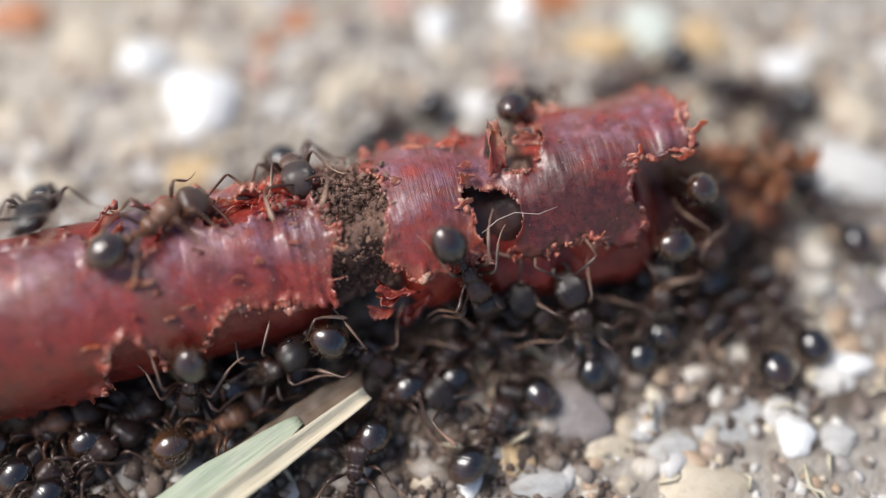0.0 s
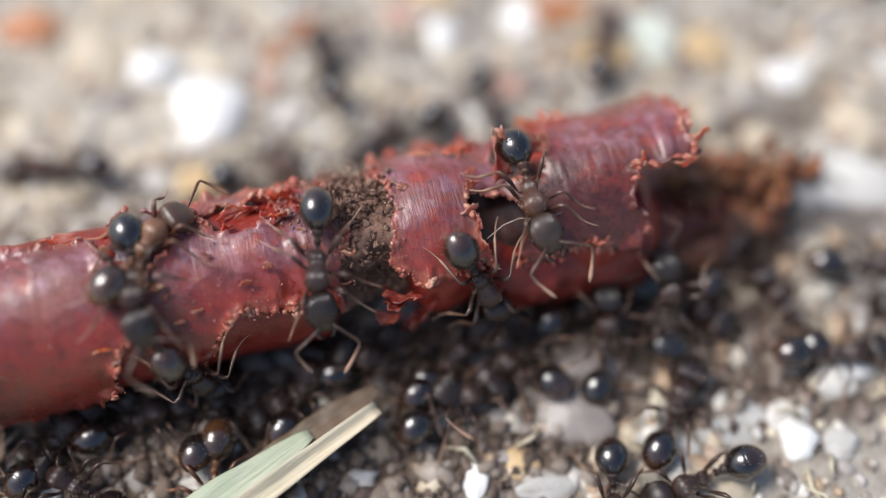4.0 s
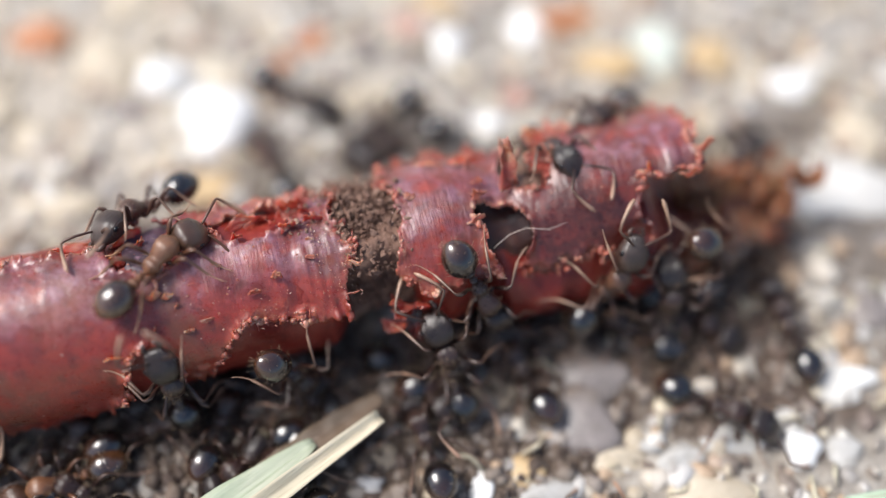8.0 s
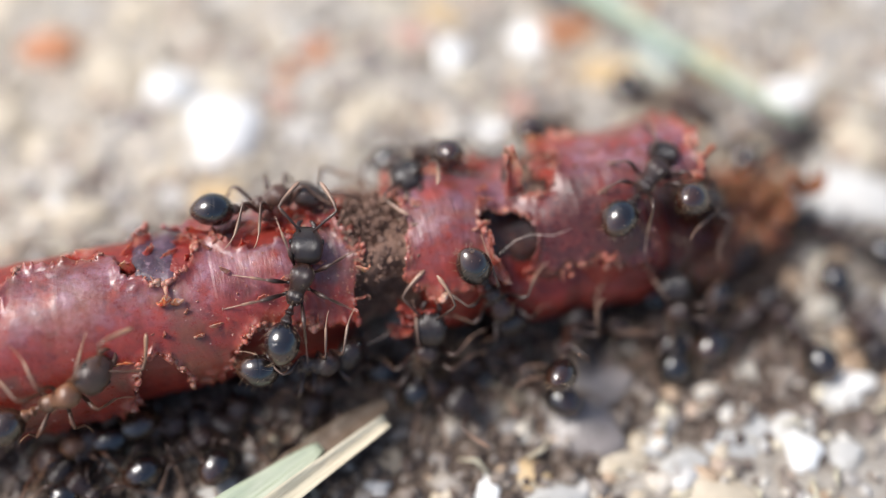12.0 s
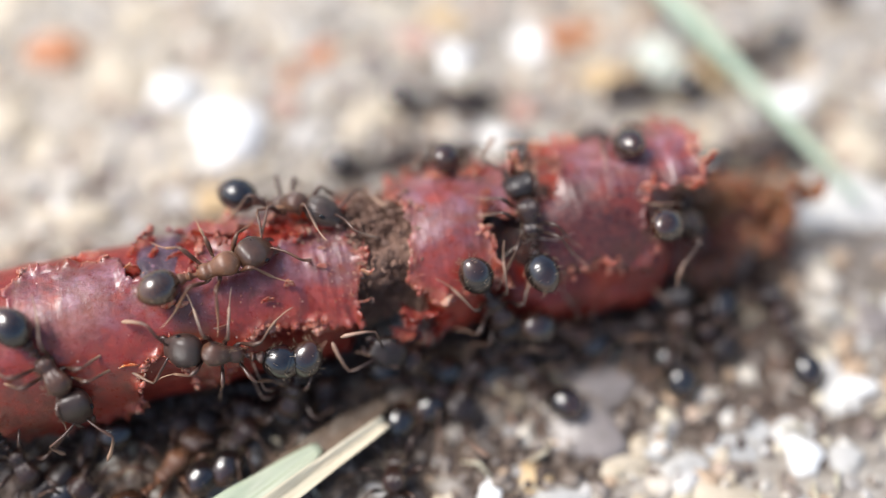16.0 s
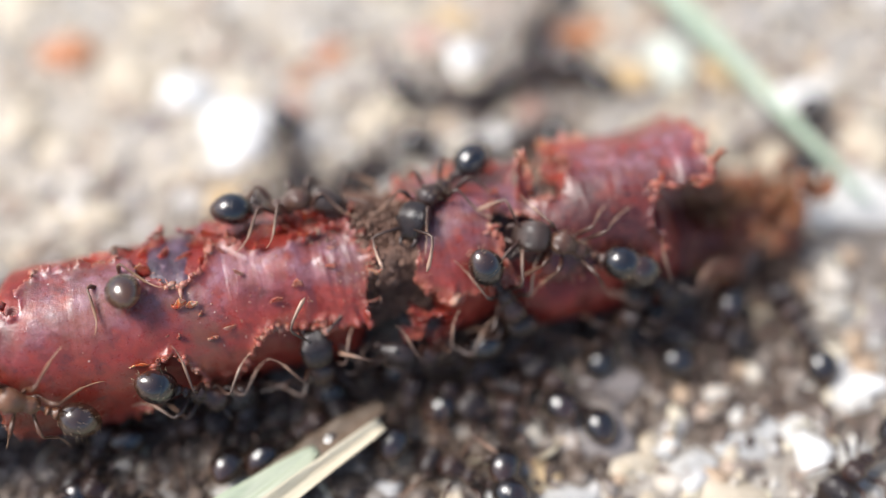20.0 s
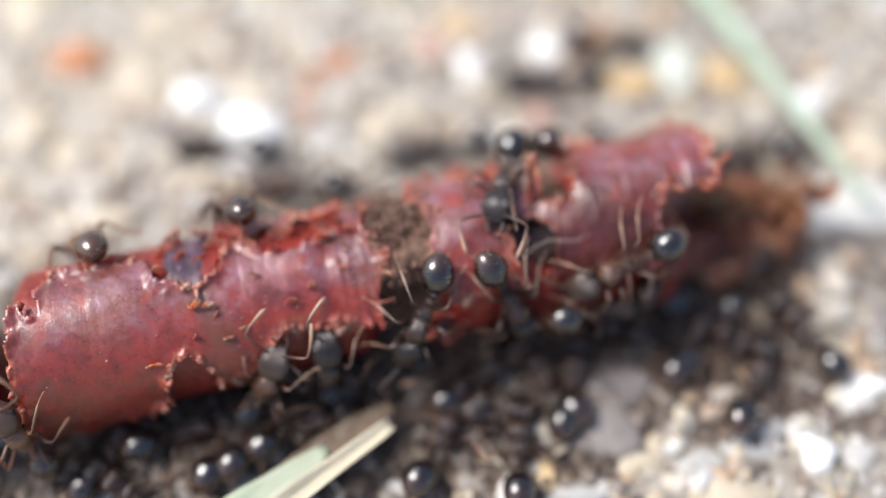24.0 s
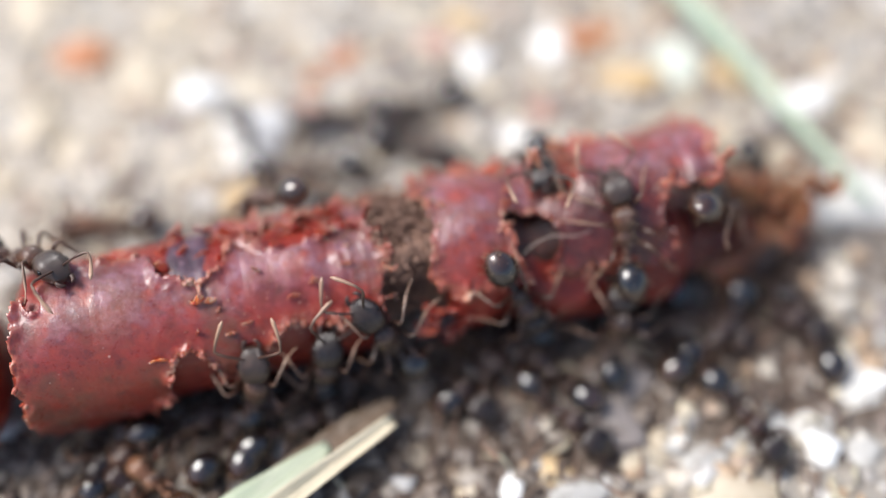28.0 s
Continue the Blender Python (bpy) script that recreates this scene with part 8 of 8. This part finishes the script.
    crawl(ants[33], [(0,-4.45,1.48,0.50,0,0,-158), (2.33,-4.70,1.42,0.50,0,0,-102), (4.67,-4.94,1.35,0.50,0,0,-47), (7,-5.19,1.29,0.50,0,0,8), (7.33,-4.47,0.03,0.50,24,23,11), (7.65,-3.77,-1.19,0.50,47,46,14), (7.67,-3.74,-1.31,0.55,48,47,15), (8,-3.22,-3.34,1.30,72,70,18), (8.33,-3.74,-1.31,0.55,48,47,17), (8.35,-3.77,-1.19,0.50,47,46,17), (8.67,-3.77,0.21,0.50,24,23,17), (9,-3.78,1.65,0.50,0,0,16), (9.5,-3.62,-0.49,0.50,0,0,40), (9.65,-3.57,-1.13,0.50,0,0,47), (10,-2.92,-3.67,0.54,0,0,64), (11,-2.50,-3.24,0.54,0,0,30), (12,-3.21,-3.67,0.54,0,0,69), (15,-3.59,-4.12,0.54,0,0,31), (15.15,-3.54,-4.76,0.54,0,0,-28), (15.3,-3.50,-5.41,0.54,0,0,-86), (15.7,-3.39,-7.05,0.54,0,0,-86), (15.85,-3.35,-7.63,0.52,0,0,-29), (16,-3.31,-8.21,0.50,0,0,29), (17,-3.12,-8.23,0.50,0,0,51), (17.3,-3.25,-7.06,0.54,0,0,95), (17.7,-3.40,-5.36,0.54,0,0,95), (18,-3.49,-3.99,0.54,0,0,54), (19,-3.41,-3.94,0.54,0,0,32), (20,-3.55,-4.01,0.54,0,0,34), (21,-3.81,-3.94,0.54,0,0,40), (24,-3.75,-3.95,0.54,0,0,22), (25,-3.65,-3.98,0.54,0,0,25), (26,-3.69,-4.01,0.54,0,0,21), (27,-3.84,-3.96,0.54,0,0,20), (28,-4.05,-4.06,0.54,0,0,24)])
    crawl(ants[34], [(0,13.16,-3.99,0.50,0,0,131), (8,13.16,-3.67,0.50,0,0,131), (8.3,12.07,-3.68,0.54,0,0,180), (8.7,10.65,-3.66,0.54,0,0,180), (9,9.57,-3.64,0.54,0,0,133), (9.15,10.14,-3.62,0.54,0,0,67), (9.3,10.72,-3.60,0.54,0,0,1), (9.7,12.21,-3.58,0.54,0,0,1), (9.85,12.77,-3.59,0.52,0,0,66), (10,13.32,-3.59,0.50,0,0,131), (28,12.80,-3.62,0.50,0,0,131)])
    crawl(ants[35], [(0,2.10,3.15,0.50,0,0,19), (6,2.14,3.12,0.50,0,0,12), (11.5,2.20,3.20,0.50,0,0,28), (12,2.52,3.65,1.81,-18,45,64), (13.5,2.66,5.37,0.54,0,8,86), (14,2.68,5.73,0.54,3,6,145), (14.5,2.69,6.08,0.54,3,2,-156), (15,2.70,6.44,0.54,0,0,-98), (15.3,3.19,5.81,0.54,0,-11,-76), (15.7,3.81,4.97,0.54,0,-11,-76), (15.8,3.77,4.07,1.47,22,2,-128), (15.9,3.74,3.16,2.41,26,28,-177), (16,3.71,2.26,3.34,2,45,119), (16.3,3.28,1.94,3.95,0,34,104), (16.7,3.38,4.82,0.54,0,16,104), (17,3.01,5.14,0.54,0,0,173), (17.5,2.30,5.22,0.54,0,0,171), (18,1.66,5.33,0.54,0,0,169), (18.15,1.61,5.14,0.54,3,-7,-145), (18.3,1.57,4.96,0.54,0,-14,-99), (18.7,1.43,4.44,0.54,0,-14,-99), (19,1.13,1.99,3.35,9,-39,-112), (19.1,1.24,2.93,2.41,28,-22,-174), (19.2,1.36,3.86,1.48,22,1,135), (19.3,1.47,4.80,0.54,0,10,80), (19.7,1.73,5.85,0.54,0,10,80), (19.85,1.86,6.27,0.54,3,5,139), (20,1.98,6.68,0.54,0,0,-162), (20.5,1.67,7.55,0.54,0,0,-167), (21,1.46,8.50,0.54,0,0,-172), (21.5,1.48,9.69,0.54,0,0,139), (22,1.51,10.87,0.54,0,0,89), (23,1.52,13.51,0.54,0,0,89), (23.5,1.53,14.99,0.52,0,0,139), (24,1.54,16.48,0.50,0,0,-171), (24.15,1.77,15.01,0.52,0,0,-126), (24.3,2.00,13.54,0.54,0,0,-81), (24.7,2.55,10.03,0.54,0,0,-81), (24.85,2.73,8.83,0.54,0,0,-127), (25,2.92,7.62,0.54,0,0,-172), (25.15,2.98,8.80,0.54,0,0,137), (25.3,3.04,9.97,0.54,0,0,87), (25.7,3.22,13.37,0.54,0,0,87), (25.85,3.30,14.78,0.52,0,0,138), (26,3.37,16.19,0.50,0,0,-171), (28,3.28,16.25,0.50,0,0,-172)])
    crawl(ants[36], [(0,13.77,-1.86,0.50,0,0,-71), (11,13.85,-1.34,0.50,0,0,-71), (11.15,13.30,-1.34,0.52,0,0,-126), (11.3,12.75,-1.34,0.54,0,0,-180), (11.7,11.27,-1.34,0.54,0,0,-180), (11.85,10.70,-1.34,0.54,0,0,-124), (12,10.13,-1.34,0.54,0,0,-68), (13,11.30,-1.42,0.54,0,0,3), (14,12.57,-1.35,0.54,0,0,3), (15,13.95,-1.14,0.50,0,0,-72), (28,13.45,-1.34,0.50,0,0,-72)])
    crawl(ants[37], [(0,-6.90,0.85,0.50,0,0,11), (12,-7.45,0.71,0.50,0,0,5), (12.5,-6.90,-0.51,2.38,-4,-11,-31), (13,-6.36,-1.73,4.27,0,-22,-69), (14,-6.38,-1.86,4.27,0,-21,-68), (14.5,-6.39,-1.90,4.25,-2,-10,-18), (15,-6.41,-1.93,4.24,5,-2,32), (15.5,-5.75,-1.88,4.25,7,-1,26), (16,-5.10,-1.85,4.23,10,-1,21), (16.5,-4.65,-2.10,4.14,19,4,4), (17,-4.22,-2.27,3.99,23,12,-11), (17.15,-4.37,-2.15,4.07,9,1,56), (17.3,-4.51,-2.02,4.16,-6,10,123), (17.7,-4.89,-1.61,4.26,-2,13,119), (17.85,-5.45,-0.27,2.38,2,7,161), (18,-6.01,1.08,0.50,0,0,-158), (21.33,-6.00,1.08,0.50,0,0,-104), (24.67,-6.00,1.08,0.50,0,0,-50), (28,-5.99,1.09,0.50,0,0,4)])
    crawl(ants[38], [(0,-5.85,1.12,0.50,0,0,17), (12,-5.58,1.19,0.50,0,0,20), (12.5,-5.18,-0.41,2.34,-2,-1,-31), (13,-4.77,-2.02,4.18,-2,-3,-83), (14,-4.83,-2.71,3.87,-7,-1,-86), (14.5,-4.87,-2.98,3.64,-31,2,-132), (15,-4.92,-3.25,3.40,-50,-12,-176), (16,-4.97,-3.41,3.19,-56,-18,-177), (17,-5.53,-3.73,2.78,-57,-49,168), (18,-5.37,-3.20,3.48,-39,-31,162), (19,-5.71,-2.55,3.84,4,-28,97), (19.3,-5.76,-2.35,4.15,-3,10,112), (19.7,-5.86,-1.86,4.26,-1,13,111), (19.85,-6.41,-0.51,2.38,2,7,152), (20,-6.95,0.84,0.50,0,0,-168), (20.25,-6.52,0.95,0.50,0,0,149), (20.5,-6.09,1.06,0.50,0,0,106), (20.75,-5.66,1.17,0.50,0,0,63), (21,-5.23,1.28,0.50,0,0,20), (21.5,-4.86,-0.50,2.28,0,6,-33), (22,-4.48,-2.28,4.06,-5,10,-87), (23,-4.54,-3.19,3.39,-17,16,-94), (23.33,-4.62,-3.33,2.87,24,7,-47), (23.67,-4.69,-3.48,2.34,49,-25,-14), (24,-4.77,-3.62,1.82,53,-65,20), (25,-4.29,-3.50,2.31,51,-76,52), (26,-4.52,-3.57,1.75,69,-76,16), (27,-4.89,-3.67,1.56,70,-64,2), (28,-5.04,-3.78,1.76,53,-78,38)])
    crawl(ants[39], [(0,1.31,2.95,0.50,0,0,-167), (4,1.01,2.87,0.50,0,0,133), (8,0.70,2.79,0.50,0,0,73), (12,0.39,2.71,0.50,0,0,13), (12.5,0.60,1.17,2.36,-1,-5,-26), (13,0.80,-0.37,4.23,2,-10,-66), (14,1.33,-0.73,4.09,5,-8,-64), (15,1.88,-0.91,3.80,25,19,-20), (15.5,1.80,-0.64,3.88,25,-7,37), (16,1.71,-0.36,3.96,2,-20,99), (16.3,1.25,-0.36,4.21,-3,13,117), (16.7,0.65,-0.12,4.26,-1,16,115), (16.85,0.48,1.29,2.38,3,8,161), (17,0.32,2.69,0.50,0,0,-154), (17.25,0.74,1.80,2.33,2,-18,-90), (17.5,1.16,0.90,4.16,-15,-26,-20), (18,2.34,2.39,3.17,-2,-50,-70), (18.17,2.10,1.95,3.50,35,-28,-132), (18.33,1.85,1.50,3.82,36,8,-171), (18.5,1.61,1.05,4.15,12,35,141), (18.75,1.40,1.99,2.33,-7,21,67), (19,1.20,2.92,0.50,0,0,4), (19.5,1.15,1.04,4.11,-21,-1,11), (20,1.70,4.38,0.54,0,0,17), (20.25,1.59,4.60,0.54,0,0,57), (20.5,1.48,4.82,0.54,0,0,96), (20.75,1.41,5.07,0.54,0,0,136), (21,1.35,5.32,0.54,0,0,175), (21.75,1.52,5.08,0.54,4,-7,-133), (22.5,1.70,4.84,0.54,0,-15,-81), (23,1.72,4.15,1.29,-26,-2,-27), (23.5,1.74,3.45,2.04,-32,27,23), (24,1.76,2.76,2.79,-6,47,89), (24.5,1.82,2.14,3.50,-23,41,72), (25,1.91,1.80,3.76,-23,28,62), (25.3,2.31,4.51,0.54,0,16,82), (25.7,2.34,4.93,0.54,0,16,82), (26,2.38,5.24,0.54,0,0,55), (26.3,2.49,8.11,0.54,0,0,88), (26.7,2.65,12.42,0.54,0,0,88), (27,2.79,16.16,0.50,0,0,59), (28,2.79,16.31,0.50,0,0,59)])
    crawl(ants[40], [(0,-11.12,-3.09,0.50,0,0,-53), (6,-10.11,-4.27,3.71,20,22,-44), (12,-12.19,-2.58,0.50,0,0,-51), (12.5,-11.12,-3.13,2.28,17,-8,-14), (13,-10.05,-3.69,4.06,26,-25,21), (14,-9.58,-3.18,4.19,16,-21,13), (14.5,-9.36,-2.86,4.20,11,-8,-21), (15,-9.15,-2.54,4.21,0,1,-55), (15.5,-8.72,-3.38,4.05,10,23,-52), (16,-8.52,-4.01,3.33,23,42,-44), (17,-8.57,-3.77,3.73,25,27,-29), (17.5,-8.78,-3.77,3.77,-1,35,-79), (18,-9.00,-3.78,3.80,-25,23,-126), (18.3,-9.51,-4.17,3.67,-42,29,-153), (18.7,-10.27,-4.64,3.39,-50,34,-152), (19,-12.16,-3.89,0.50,0,0,-117), (20,-11.83,-4.04,2.25,-10,-5,-173), (21,-11.51,-4.19,4.00,-12,-17,130), (23,-12.31,-3.11,4.27,1,2,127), (25,-15.38,0.40,0.50,0,0,132), (25.1,-15.03,0.38,0.51,-3,-3,82), (25.2,-14.68,0.37,0.53,-3,-7,31), (25.3,-14.32,0.36,0.54,0,-9,-20), (25.7,-11.29,-1.64,3.87,-26,-24,-23), (25.8,-11.06,-1.54,3.68,-42,3,20), (25.9,-10.83,-1.45,3.50,-34,34,63), (26,-10.60,-1.35,3.31,4,46,128), (26.33,-10.44,-1.47,3.55,-30,33,61), (26.67,-10.28,-1.59,3.79,-35,5,15), (27,-10.12,-1.70,4.03,-17,-19,-32), (28,-10.11,-1.49,3.94,-24,-19,-22)])
    crawl(ants[41], [(0,1.03,14.09,0.50,0,0,139), (6,0.81,14.82,0.54,0,0,139), (12,0.61,15.80,0.50,0,0,138), (12.5,0.57,13.85,0.52,0,0,-156), (13,0.54,11.90,0.54,0,0,-91), (14,0.46,8.60,0.54,0,0,-91), (14.5,0.44,7.16,0.54,0,0,-154), (15,0.42,5.72,0.54,0,0,143), (15.5,0.17,5.79,0.54,0,0,73), (16,-0.08,5.87,0.54,0,0,3), (16.15,-0.09,7.20,0.54,0,0,47), (16.3,-0.09,8.52,0.54,0,0,90), (16.7,-0.10,12.57,0.54,0,0,90), (16.85,-0.13,14.36,0.52,0,0,47), (17,-0.15,16.15,0.50,0,0,4), (17.15,-0.10,13.98,0.52,-1,-2,-42), (17.3,-0.05,11.82,0.54,0,-4,-89), (17.7,0.09,6.84,0.54,0,-4,-89), (18,0.10,1.12,3.93,-21,-23,-31), (18.15,0.08,0.93,4.03,-32,12,28), (18.3,0.05,0.75,4.12,-2,38,98), (18.7,-0.02,0.35,4.22,-1,35,98), (18.85,-0.03,1.47,2.36,7,17,146), (19,-0.05,2.60,0.50,0,0,-171), (19.25,-0.15,3.38,0.52,0,0,142), (19.5,-0.25,4.16,0.54,0,0,95), (19.75,-0.29,5.04,0.54,0,0,44), (20,-0.33,5.92,0.54,0,0,-7), (20.5,0.21,5.19,0.54,0,0,66), (21,0.84,4.50,0.54,0,0,140), (21.5,0.79,3.11,2.09,19,-17,-159), (22,0.73,1.72,3.64,10,-42,-91), (23,0.73,0.99,4.09,5,-28,-90), (24,0.76,0.73,3.98,9,-18,-102), (25,0.73,0.16,4.09,2,-4,-103), (25.1,0.67,0.37,4.11,11,5,-155), (25.2,0.61,0.58,4.13,9,17,152), (25.3,0.55,0.78,4.15,-3,23,95), (25.7,0.50,4.43,0.54,0,12,95), (26,0.31,5.25,0.54,0,0,107), (27,0.84,4.52,0.54,0,0,170), (27.15,1.00,4.40,0.54,4,-8,-134), (27.3,1.15,4.28,0.54,0,-16,-77), (27.7,1.27,1.41,3.96,0,-34,-77), (28,1.57,1.46,3.54,2,-43,-93)])


motions()
